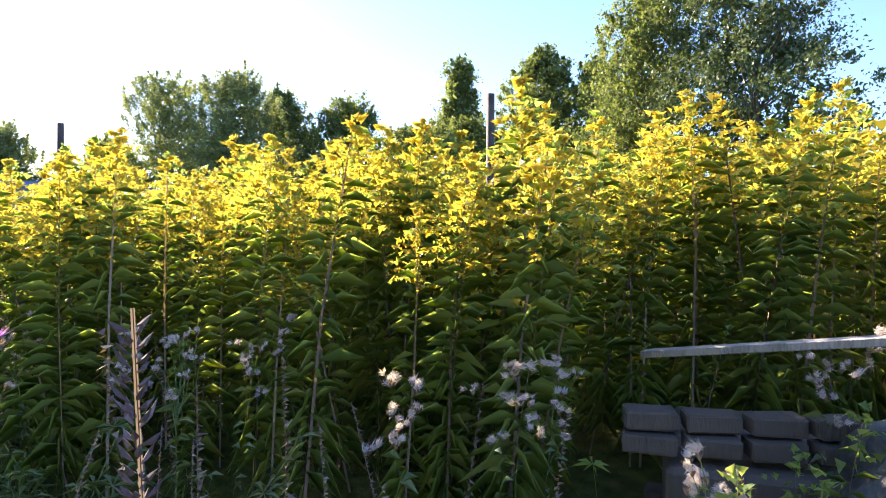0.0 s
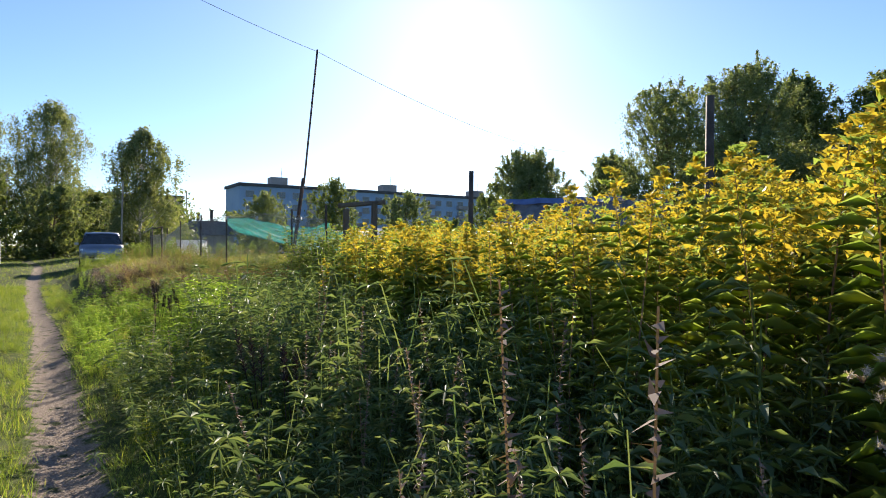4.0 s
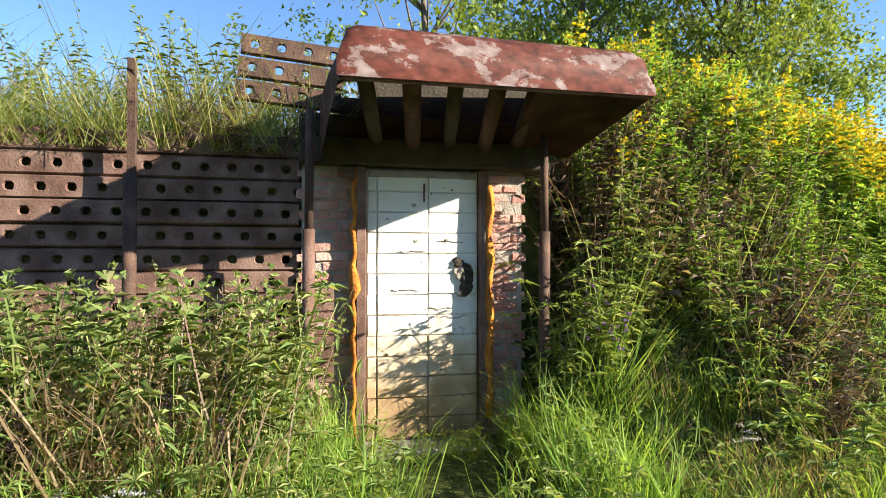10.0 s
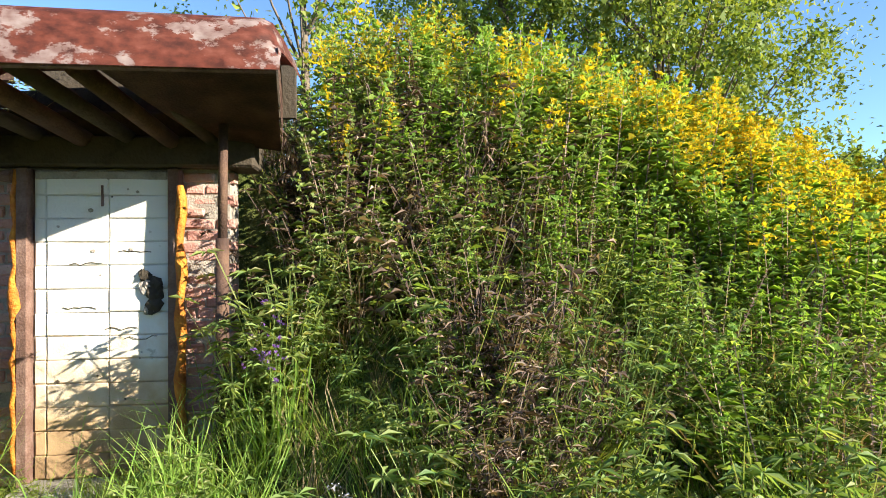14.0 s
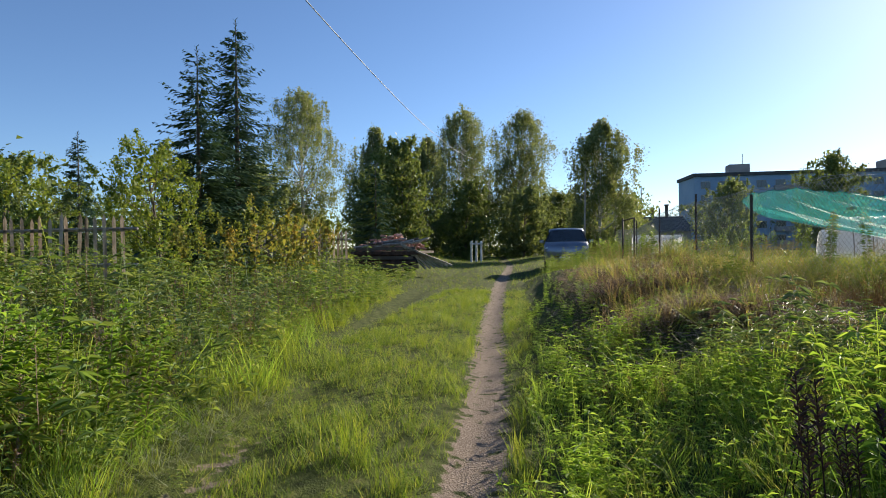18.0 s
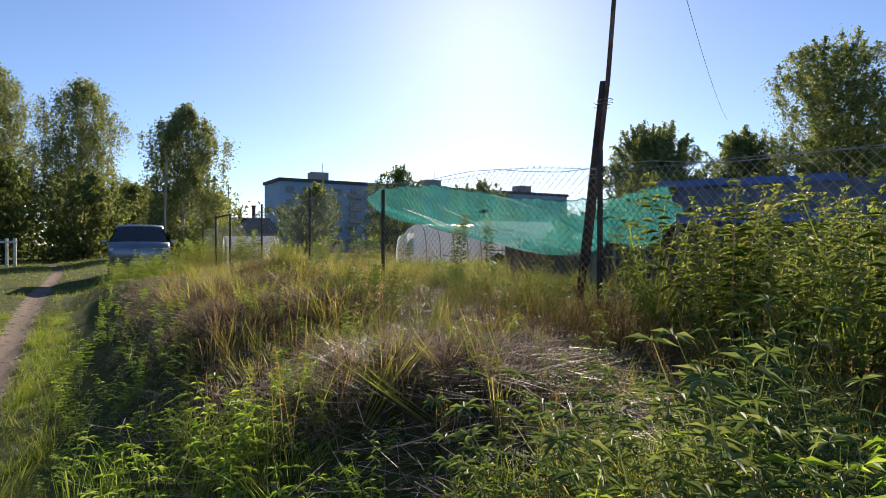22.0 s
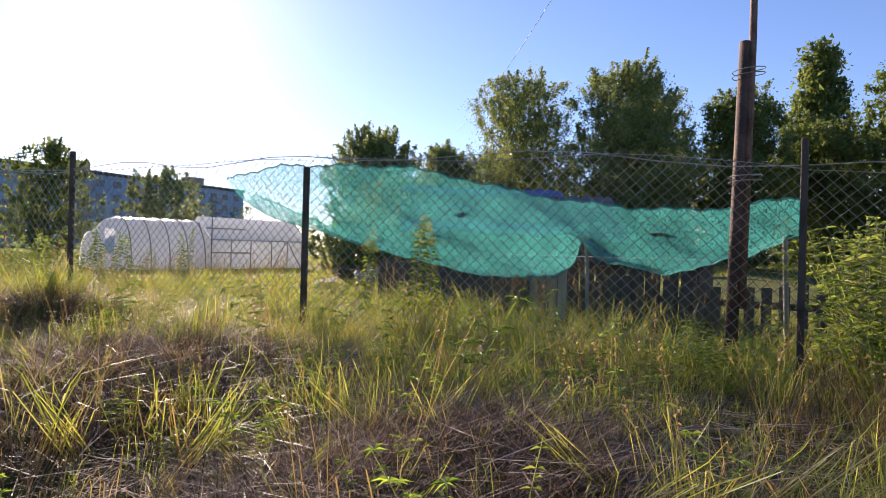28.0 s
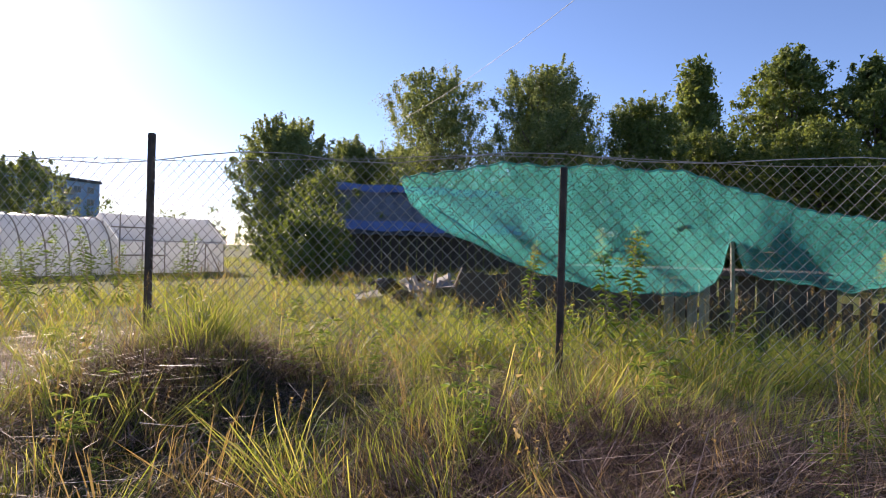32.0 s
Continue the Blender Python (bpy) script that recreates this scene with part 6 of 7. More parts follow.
def weed(seed, stems=4, leaflets=6, lf=0.13, whorls=3):
    """A bushy herb with fans of leaflets."""
    r = np.random.default_rng(seed)
    p = Plant()
    for _ in range(stems):
        a = r.uniform(0, 6.28)
        h = r.uniform(0.45, 1.0)
        tip = np.array((math.cos(a) * 0.34 * h, math.sin(a) * 0.34 * h, h))
        p.stalk([(0, 0, 0), tip], 0.0042, 0.003, 0)
        for k in range(whorls):
            c = tip * (1 - 0.24 * k) + r.normal(0, 0.02, 3)
            t0, n = r.uniform(0, 6.28), leaflets + r.integers(-1, 2)
            tilt = r.normal(0, 0.3, 2)
            for q in range(n):
                b = t0 + q * 6.28 / n
                d = np.array((math.cos(b), math.sin(b), tilt[0] * math.cos(b) + tilt[1] * math.sin(b) + 0.15))
                p.leaf(c, d, lf * r.uniform(0.7, 1.3), lf * 0.17, 0, 0.25)
    return p.arrays()


def nettle(seed):
    """An upright herb with pairs of broad toothed leaves."""
    r = np.random.default_rng(seed)
    p = Plant()
    bend = r.normal(0, 0.08, 2)
    at = lambda u: np.array((bend[0] * u * u, bend[1] * u * u, u))
    p.stalk([at(0), at(1)], 0.0042, 0.003, 0)
    for k in range(9):
        u = 0.2 + 0.8 * k / 9
        for s in (0, math.pi):
            a = k * 1.57 + s + r.normal(0, 0.2)
            ln = 0.15 * (1.15 - 0.6 * u) * r.uniform(0.8, 1.2)
            p.leaf(at(u), (math.cos(a), math.sin(a), 0.2), ln, ln * 0.27, 0, 0.4)
    return p.arrays()


def dead_spike(seed):
    """A withered flower spike with curled pods."""
    r = np.random.default_rng(seed)
    p = Plant()
    at = lambda u: np.array((0.06 * u * u * math.sin(seed), 0.05 * u * u, u))
    p.stalk([at(0), at(0.5), at(1)], 0.004, 0.002, 0)
    n = 64
    for k in range(n):
        u = 0.3 + 0.69 * k / n
        a = k * 2.4 + r.normal(0, 0.3)
        d = np.array((math.cos(a), math.sin(a), r.uniform(-0.2, 1.2)))
        ln = r.uniform(0.02, 0.055) * (1.2 - 0.6 * u)
        s = np.array((-d[1], d[0], 0.4)) * 0.008
        p.tri(at(u) - s, at(u) + s, at(u) + d * ln - (0, 0, 0.4 * ln), 0)
    return p.arrays()


def pod_spike(seed):
    """A stout dead spike whose split pods curl outwards and upwards."""
    r = np.random.default_rng(seed)
    p = Plant()
    at = lambda u: np.array((0.02 * math.sin(5 * u), 0.015 * u, u))
    p.stalk([at(0), at(0.5), at(1)], 0.005, 0.003, 0)
    for k in range(84):
        u = 0.45 + 0.53 * k / 84
        a = k * 2.4 + r.normal(0, 0.3)
        d = np.array((math.cos(a), math.sin(a), r.uniform(0.1, 0.9)))
        ln = r.uniform(0.022, 0.042) * (1.35 - 0.6 * u)
        e = np.array((-d[1], d[0], 0.0)) * 0.006
        up = np.array((0, 0, 0.006))
        b = at(u) + d * 0.003
        m, t = b + d * ln * 0.55, b + d * ln + np.array((0, 0, 0.3 * ln))
        for q0, q1 in ((-e, up), (up, e), (e, -up), (-up, -e)):
            p.tri(b, m + q0, m + q1, 0)
            p.tri(m + q0, t, m + q1, 0)
    return p.arrays()


def dead_lupin(seed):
    """A dead lupin: a stout stalk with a dense spike of blackened pods."""
    r = np.random.default_rng(seed)
    p = Plant()
    for j in range(3):
        b, h = np.array((*r.normal(0, 0.05, 2), 0)), r.uniform(0.75, 1.0)
        tip = b + np.array((*r.normal(0, 0.06, 2), h))
        p.stalk([b, tip], 0.005, 0.003, 0)
        for k in range(46):
            u, a = 0.62 + 0.37 * k / 46, k * 2.4
            d = np.array((math.cos(a), math.sin(a), 0.9))
            p.leaf(b + (tip - b) * u, d, 0.055 * (1.35 - 0.5 * u), 0.017, 0, 0.1)
    return p.arrays()


def yarrow(seed):
    """Flat heads of tiny white flowers."""
    r = np.random.default_rng(seed)
    p = Plant()
    for j in range(5):
        tip = np.array((*r.normal(0, 0.12, 2), r.uniform(0.8, 1.0)))
        p.stalk([(0, 0, 0), tip], 0.003, 0.002, 0)
        for k in range(36):
            p.chip(tip + np.array((*r.normal(0, 0.035, 2), r.normal(0, 0.008))), 0.013, r, 1)
    return p.arrays()


def bare_stalks(seed):
    """Several thin dry canes leaning apart, with shrivelled leaves."""
    r = np.random.default_rng(seed)
    p = Plant()
    for _ in range(4):
        l1, h = r.normal(0, 0.14, 2), r.uniform(0.6, 1.0)
        tip = np.array((l1[0], l1[1], h))
        p.stalk([(0, 0, 0), tip * (0.4, 0.4, 0.5), tip], 0.003, 0.0015, 0)
        for k in range(7):
            u, a = r.uniform(0.25, 1), r.uniform(0, 6.28)
            d = np.array((math.cos(a), math.sin(a), -0.7))
            p.leaf(tip * u, d, 0.06, 0.02, 0, 0.4)
    return p.arrays()


def thistle(seed):
    """Branching stem whose heads have burst into soft down."""
    r = np.random.default_rng(seed)
    p = Plant()
    top = np.array((r.normal(0, 0.03), r.normal(0, 0.03), 0.72))
    p.stalk([(0, 0, 0), top * (0.4, 0.4, 0.5), top], 0.0024, 0.0018, 0)
    for j in range(11):
        u = r.uniform(0.75, 1.0)
        a, ln = r.uniform(0, 6.28), r.uniform(0.02, 0.11)
        h = np.array((top[0] * u + ln * math.cos(a), top[1] * u + ln * math.sin(a), 0.72 * u + r.uniform(0.1, 0.27)))
        b = top * u
        p.stalk([b, (b + h) / 2 + np.array((0.2, 0.2, -0.1)) * ln, h], 0.0018, 0.0012, 0)
        for k in range(10):
            a = k * 0.63
            d = np.array((math.cos(a), math.sin(a), 1.6)) * 0.009
            p.leaf(h - (0, 0, 0.008), d, 0.02, 0.007, 2, -0.1)
        blow, fluff = r.normal(0, 0.5, 2), r.uniform(0.5, 1.0)
        clumps = [h + np.array((0, 0, 0.012)) + r.normal(0, 0.009, 3) * (1, 1, 0.7) + np.array((blow[0], blow[1], 0.3)) * 0.012 * q for q in range(3)]
        for k in range(int(560 * fluff)):
            c = clumps[k % 3] + r.normal(0, 0.0035, 3)
            d = r.normal(0, 0.8, 3) + (1.6 * blow[0], 1.6 * blow[1], 0.5)
            s = np.cross(d, r.normal(0, 1, 3)) * 0.0003
            p.tri(c - s, c + s, c + d * r.uniform(0.002, 0.012) * fluff, 1)
    for k in range(22):
        a, u = k * 2.4, r.uniform(0.1, 0.7)
        p.leaf((0, 0, u), (math.cos(a), math.sin(a), 0.3), r.uniform(0.04, 0.09), 0.016, 0, 0.4)
    return p.arrays()


def knapweed(seed):
    """One thin stem with a tuft of purple florets on a brown cup."""
    r = np.random.default_rng(200 + seed)
    p = Plant()
    top = np.array((0.02, 0.01, 1.0))
    p.stalk([(0, 0, 0), (0.02, 0, 0.5), top], 0.0026, 0.0018, 0)
    for k in range(14):
        a = k * 2.4
        p.leaf(top - (0, 0, 0.022), (math.cos(a) * 0.5, math.sin(a) * 0.5, 0.8), 0.022, 0.012, 2, -0.1)
    for k in range(160):
        d = r.normal(0, 1, 3) * (0.42, 0.42, 0.3) + (0, 0, 1.0)
        e = np.cross(d, r.normal(0, 1, 3)) * 0.0009
        p.tri(top - e, top + e, top + d * r.uniform(0.006, 0.017), 1)
    for k in range(9):
        a, u = k * 2.4, 0.15 + 0.07 * k
        p.leaf((0.02, 0, u), (math.cos(a), math.sin(a), 0.5), 0.09, 0.014, 0, 0.3)
    return p.arrays()


def sow(n, x0, x1, y0, y1, keep, r):
    x, y = r.uniform(x0, x1, n), r.uniform(y0, y1, n)
    k = keep(x, y)
    x, y = x[k], y[k]
    return np.stack([x, y, land(x, y) - 0.01], -1)


def drift(x, y, f=1.0):
    """Uneven cover: thick here, thin there."""
    return r.random(len(x)) < np.clip(0.55 + 0.9 * wobble(f * x * 0.9, f * y * 0.9), 0.06, 1)


def clear_of(x, y):
    """Off the bunker, its threshold and the walls."""
    wall = (x < WALL_X + 0.05) & (x > WALL_X - 0.5) & (y < 4.3)
    trodden = (np.abs(y - (2.12 - 0.2 * (x - 0.08))) < 0.2 + 0.05 * np.sin(9 * x)) & (x < -1.7) & (x > -4.3)
    return ~wall & ~trodden & ~((x > WALL_X - 0.5) & (x < WALL_X + 0.85 + 0.9 * (y > 2.7)) & (y > 2.4) & (y < 3.5))


def stuff(name, kinds, pos, lo, hi, mats, lean, label, category, lumpy=0.0):
    """lumpy: how far the growth swells and sinks from spot to spot."""
    size = r.uniform(lo, hi, len(pos))
    if lumpy:
        size = size * (1 + lumpy * np.clip(1.5 * wobble(1.7 * pos[:, 0] + 2, 1.7 * pos[:, 1]) + 0.9 * wobble(4.1 * pos[:, 0], 4.1 * pos[:, 1] + 1), -1, 1))
    ob = scatter(name, kinds, pos, size, mats, lean, r)
    return tagged(ob, label, category, kind="stuff")


RODS_FINE = [rod_plant(40 + k, True, 70, 2) for k in range(6)]
RODS_MID = [rod_plant(50 + k, True, 16, 3) for k in range(4)]
RODS_FAR = [rod_plant(10 + k, True, 16, 1) for k in range(4)]
RODS_BANK = [rod_plant(60 + k, True, 34, 3) for k in range(5)]
RODS_CREST = [rod_plant(80 + k, True, 34, 2) for k in range(4)]
RODS_GREEN = [rod_plant(20 + k, False, 44) for k in range(4)]
WEEDS = [weed(k, 5, 7, 0.12, 3) for k in range(5)]
BUSHY = [weed(20 + k, 8, 7, 0.075, 5) for k in range(4)]
BIGWEEDS = [weed(10 + k, 5, 8, 0.14, 3) for k in range(4)]
NETTLES = [nettle(k) for k in range(4)]
SPIKES = [dead_spike(k) for k in range(4)]
CANES = [bare_stalks(k) for k in range(4)]
THISTLES = [thistle(k) for k in range(3)]
TUFTS = [tuft(k) for k in range(6)]
LAWN = [tuft(30 + k, 14, 0.3, 0.017, 0, 0.8, True) for k in range(5)]
LONG = [tuft(70 + k, 13, 0.1, 0.0045, 0, 0.75) for k in range(5)]
FARTUFTS = [tuft(60 + k, 6, 0.14, 0.018, 0, 0.5, True) for k in range(4)]
SEEDS = [seed_grass(k) for k in range(4)]
HAY = [tuft(90 + k, 20, 0.3, 0.009, 0, 2.4, True) for k in range(4)]


def straws(seed):
    """Dry straws lying about on the ground."""
    r = np.random.default_rng(seed)
    p = Plant()
    for _ in range(9):
        a, ln = r.uniform(0, 6.28), r.uniform(0.4, 1.0)
        b, d = np.array((*r.normal(0, 0.4, 2), r.uniform(0.02, 0.12))), np.array((math.cos(a), math.sin(a), r.normal(0, 0.18)))
        s = np.array((-d[1], d[0], 0.3)) * 0.0048
        p.tri(b - s, b + s, b + d * ln, 0)
    return p.arrays()


STRAWS = [straws(k) for k in range(4)]
MROD = [M_ROD, M_DEAD, M_FLOWER]
r = np.random.default_rng(100)


def field_edge(y):
    return np.interp(y, [-8, -2, 1, 3, 6, 9.5], [2.05, 1.95, 2.0, 2.45, 2.8, 3.15]) + 0.15 * np.sin(3 * y)


# goldenrod to the right of the track
def rod_height(pos, lo, hi):
    """The field stands tallest towards its south end."""
    return r.uniform(lo, hi, len(pos)) * np.interp(pos[:, 1], [-4, -1, 1.5, 4, 7], [1.12, 1.06, 1.0, 0.92, 0.9])


def rods(kinds, pos, lo, hi, lean, label):
    pos[:, 2] -= 0.2 * smooth(2.5, 6, pos[:, 1])
    tagged(scatter("goldenrod_field", kinds, pos, rod_height(pos, lo, hi), MROD, lean, r), label, "goldenrod", kind="stuff")


pos = sow(760, 1.8, 3.6, -6, 9.3, lambda x, y: (x > field_edge(y)) & ~((x < 2.95) & (y < -0.75) & (y > -3.0)), r)
flowering = r.random(len(pos)) < 0.72
rods(RODS_GREEN, pos[~flowering], 0.7, 1.35, 0.1, "leafy green goldenrod shoots not yet in flower")
rods(RODS_FINE, pos[flowering], 1.25, 1.72, 0.08, "dense stand of tall goldenrod in full yellow flower")
pos = sow(950, 3.6, 5.8, -7.5, 9.8, lambda x, y: (x > field_edge(y)), r)
rods(RODS_MID + RODS_GREEN[:1], pos, 1.25, 1.76, 0.08, "dense stand of tall goldenrod in full yellow flower")
pos = sow(2600, 5.8, 15, -9, 14, lambda x, y: (y < 10.5) | (x > 8.5), r)
rods(RODS_FAR, pos, 1.15, 1.8, 0.09, "goldenrod field stretching back to the trees")
# the bank beside the bunker
high = lambda x, y: land(x, y) > np.where(y < 7.2, 1.35, 0.42)
pos = sow(3600, -8.5, -3.4, 4.35, 12.0, lambda x, y: high(x, y) & (y > 4.4) & (r.random(len(x)) < 0.42), r)
stuff("goldenrod_bank", RODS_BANK[:3] + RODS_GREEN[:3], pos, 0.95, 1.45, [M_LUSH, M_DEAD, M_BANKFLOWER], 0.11, "goldenrod in flower along the top of the earth bank", "goldenrod")
pos = sow(950, -6.5, -2.6, 5.0, 11.5, lambda x, y: clear_of(x, y) & (x < np.where(y < 6.6, -3.9, -2.7) - 0.2 * np.sin(2 * y)), r)
stuff("bank_herbs", RODS_GREEN, pos, 0.5, 1.15, [M_LUSH, M_DEAD, M_LUSH], 0.18, "leafy green stems crowding the bank", "herbs")
pos = sow(500, -7.5, -4.75, -4.0, 4.4, lambda x, y: x < WALL_X - 0.5, r)
stuff("bank_herbs", RODS_GREEN, pos, 0.45, 1.1, [M_PALEWEED, M_DEAD, M_PALEWEED], 0.25, "leafy stems on the earth roof", "herbs")
pos = sow(430, -5.4, -3.0, 3.9, 6.6, lambda x, y: clear_of(x, y) & ((x < -4.0) | (y > 5.2)) & (r.random(len(x)) < np.interp(y, [3.9, 5.0, 6.0, 6.6], [1, 1, 0.4, 0.15])), r)
stuff("withered_stalks", SPIKES + CANES * 2, pos, 0.6, 1.3, [M_WITHERED], 0.25, "withered brown stalks crowding the bank beside the doorway", "dead stalks")
pos = sow(150, -5.2, -3.9, 4.4, 6.4, lambda x, y: clear_of(x, y), r)
stuff("bank_herbs", RODS_GREEN + BUSHY[:2], pos, 0.6, 1.15, [M_PALEWEED, M_DEAD, M_PALEWEED], 0.25, "pale leafy stems rising through the withered growth", "herbs")
pos = sow(190, -5.0, -2.8, 7.0, 10.0, lambda x, y: clear_of(x, y), r)
stuff("withered_stalks", SPIKES + CANES, pos, 0.5, 1.0, [M_DEAD], 0.2, "withered brown stalks on the bank", "dead stalks")
pos = sow(260, -4.9, -3.1, 3.9, 5.8, lambda x, y: clear_of(x, y) & ((x < -4.0) | (y > 5.2)), r)
stuff("withered_weeds", BUSHY[:2] + NETTLES[:2], pos, 0.5, 1.1, [M_WITHERED], 0.3, "shrivelled brown weeds tangled on the bank", "dead weeds")
pos = sow(230, -4.4, -1.3, 4.6, 11, lambda x, y: clear_of(x, y) & (x < left_x(y) - 0.55), r)
stuff("bank_weeds", BIGWEEDS + NETTLES, pos, 0.4, 0.8, [M_WEED], 0.25, "lupin and nettle leaves at the foot of the bank", "weeds")
pos = sow(2300, -4.3, -2.0, 3.6, 9.5, lambda x, y: clear_of(x, y) & drift(x, y, 1.5) & ((y > 5.4) | (r.random(len(x)) < 0.4)), r)
stuff("bank_foot_grass", LONG + TUFTS[:2], pos, 0.28, 0.6, [M_LUSH, M_LUSH], 0.5, "long bright green grass leaning over the foot of the bank", "grass", 0.5)
pos = sow(800, -5.0, -2.4, 4.2, 8.5, lambda x, y: clear_of(x, y) & drift(x + 3, y, 1.5), r)
stuff("bank_foot_dry_grass", LONG + SEEDS[:1], pos, 0.3, 0.7, [M_DRYGRASS], 0.4, "dry tangled grass over the foot of the bank", "grass")
pos = sow(120, -4.1, -3.0, 3.85, 7.5, lambda x, y: clear_of(x, y) & (y > 5.0) & drift(x, y + 2, 2.0), r)
stuff("doorway_mugwort", BUSHY, sow(15, -4.05, -3.75, 3.85, 4.4, lambda x, y: x < 0, r), 0.95, 1.3, [M_PALEWEED], 0.1, "tall leafy green mugwort clump beside the doorway", "weeds")
stuff("bank_mugwort", BUSHY, pos, 0.6, 1.05, [M_WEED], 0.25, "bushy pale green mugwort clumps beside the doorway", "weeds")
pos = sow(1100, -7.0, -4.1, 5.6, 10.8, lambda x, y: (land(x, y) > np.interp(y, [5.6, 8, 10.8], [1.6, 0.95, 0.35])) & (r.random(len(x)) < 0.6), r)
beside = pos[:, 1] < 7.0
stuff("goldenrod_crest", RODS_BANK[:2] + RODS_GREEN[:3], pos[beside], 1.2, 1.5, [M_LUSH, M_DEAD, M_BANKFLOWER], 0.08, "tall goldenrod partly in flower on the bank beside the hood", "goldenrod")
stuff("goldenrod_crest", RODS_CREST, pos[~beside], 1.2, 1.5, [M_LUSH, M_DEAD, M_BANKFLOWER], 0.08, "tall goldenrod in full flower along the crest of the bank", "goldenrod")
# right verge
pos = sow(1350, 0.0, 3.4, -2.5, 14.5, lambda x, y: (x > rut_x(y) + 0.34) & (x < np.interp(y, [0, 4, 9, 13.5], [1.9, 2.3, 3.3, 3.0])), r)
pos = pos[(pos[:, 1] < 7.5) | (pos[:, 0] < rut_x(pos[:, 1]) + 1.75)]
low = pos[:, 1] > 8.6
stuff("verge_weeds", WEEDS + NETTLES[:2] + BUSHY[:2], pos[~low], 0.28, 0.66, [M_DARKWEED], 0.2, "dense leafy weeds along the path's edge", "weeds", 0.35)
stuff("lush_weeds", WEEDS + NETTLES[:2], pos[low], 0.2, 0.42, [M_LUSH], 0.25, "bright green weeds on the raised edge of the path", "weeds", 0.4)
pos = sow(420, 1.2, 3.4, 7.5, 13.0, lambda x, y: x > rut_x(y) + 1.6, r)
# Weeds outside this patch take darker leaves, painting in the corner's shade.
near = (pos[:, 0] < 2.1) & (pos[:, 1] > 8.6) & (pos[:, 1] < 12)
stuff("verge_weeds", WEEDS + NETTLES[:2] + BUSHY[:2], pos[near], 0.3, 0.55, [M_LUSH], 0.2, "fresh green weeds behind the path's edge", "weeds", 0.35)
stuff("verge_weeds", WEEDS + NETTLES[:2] + BUSHY[:2], pos[~near], 0.3, 0.6, [M_DARKWEED], 0.2, "leafy weeds behind the path's edge, coloured dark for the shade there", "weeds", 0.35)
pos = sow(1700, -0.6, 2.4, 8.6, 14.6, lambda x, y: (x > rut_x(y) + 0.36) & (x < rut_x(y) + 1.9) & drift(x, y, 1.2), r)
stuff("lush_grass", LONG + TUFTS[:2], pos, 0.2, 0.42, [M_LUSH], 0.4, "bright green grass on the raised edge of the path", "grass", 0.4)
pos = sow(260, 1.5, 2.8, 2.0, 8.5, lambda x, y: x > rut_x(y) + 0.9, r)
stuff("verge_bushes", BUSHY + NETTLES, pos, 0.55, 0.95, [M_DARKWEED], 0.15, "rank bushy weeds before the goldenrod", "weeds", 0.3)
pos = sow(80, 0.6, 2.2, -2, 8.0, lambda x, y: x > rut_x(y) + 0.75, r)
stuff("withered_stalks", SPIKES, pos, 0.55, 0.95, [M_DEAD], 0.12, "withered brown willowherb spikes", "dead stalks")
pos = sow(15, 1.35, 2.1, -2.2, 1.8, lambda x, y: x > 1.1, r)
stuff("seeding_thistles", THISTLES, np.array([(0.86, 0.8, 0.0), (0.93, 0.73, 0.0), (0.98, 0.82, 0.0), (1.0, 0.57, 0.0), (1.1, 0.95, 0.0)]), 1.26, 1.36, [M_DARKWEED, M_FLUFF, M_DEAD], 0.03, "tall thistles gone to white fluffy seed", "thistles")
stuff("seeding_thistles", THISTLES, pos, 0.9, 1.12, [M_DARKWEED, M_FLUFF, M_DEAD], 0.1, "thistles gone to white fluffy seed", "thistles")
stuff("purple_thistles", THISTLES, np.array([(-3.9, 4.3, 0.3), (-3.75, 4.05, 0.2), (-3.6, 4.2, 0.2)]), 0.85, 1.0, [M_WEED, M_PURPLE, M_WEED], 0.08, "thistles still in purple flower", "thistles")
stuff("purple_knapweed", [knapweed(k) for k in range(2)], np.array([(0.778, 0.079, 0.0), (0.565, 0.006, 0.0)]), 1.24, 1.28, [M_DARKWEED, M_PURPLE, M_DEAD], 0.01, "single purple flower heads on thin stems", "knapweed")
stuff("tall_dead_spikes", SPIKES, np.array([(1.4, 0.3, 0.0), (1.3, 1.9, 0.05), (1.5, 2.6, 0.1), (2.2, 6.4, 0.1)]), 1.15, 1.3, [M_DEAD], 0.04, "tall withered willowherb spikes by the path", "dead stalks")
stuff("podded_spike", [pod_spike(9)], np.array([(0.905, -0.17, 0.0)]), 1.33, 1.36, [M_POD], 0.01, "stout withered spike covered in curled grey-brown pods", "dead stalks")
pos = np.array([(1.45 + 0.11 * (k % 5), -0.9 - 0.075 * k, 0.05) for k in range(24)])
stuff("heap_weeds", RODS_GREEN + BUSHY[:1], pos, 0.6, 0.95, [M_ROD, M_DEAD, M_ROD], 0.12, "leafy stems growing up before the scrap heap", "herbs")
# before the plank wall
pos = sow(300, -4.2, -2.1, -4.5, 4.4, lambda x, y: clear_of(x, y) & (x < -2.35 - 0.3 * np.sin(2 * y)), r)
stuff("wall_foot_weeds", WEEDS + NETTLES, pos, 0.3, 0.65, [M_PALEWEED], 0.2, "lush weeds and lupin leaves before the wall", "weeds")
pos = sow(480, -4.15, -2.9, -4.5, 2.1, lambda x, y: x > WALL_X + 0.15, r)
stuff("wall_foot_herbs", RODS_GREEN[:3] + CANES + SPIKES[:2], pos, 0.7, 1.45, [M_PALEWEED, M_DEAD, M_PALEWEED], 0.2, "tall straggling herbs against the plank wall", "herbs")
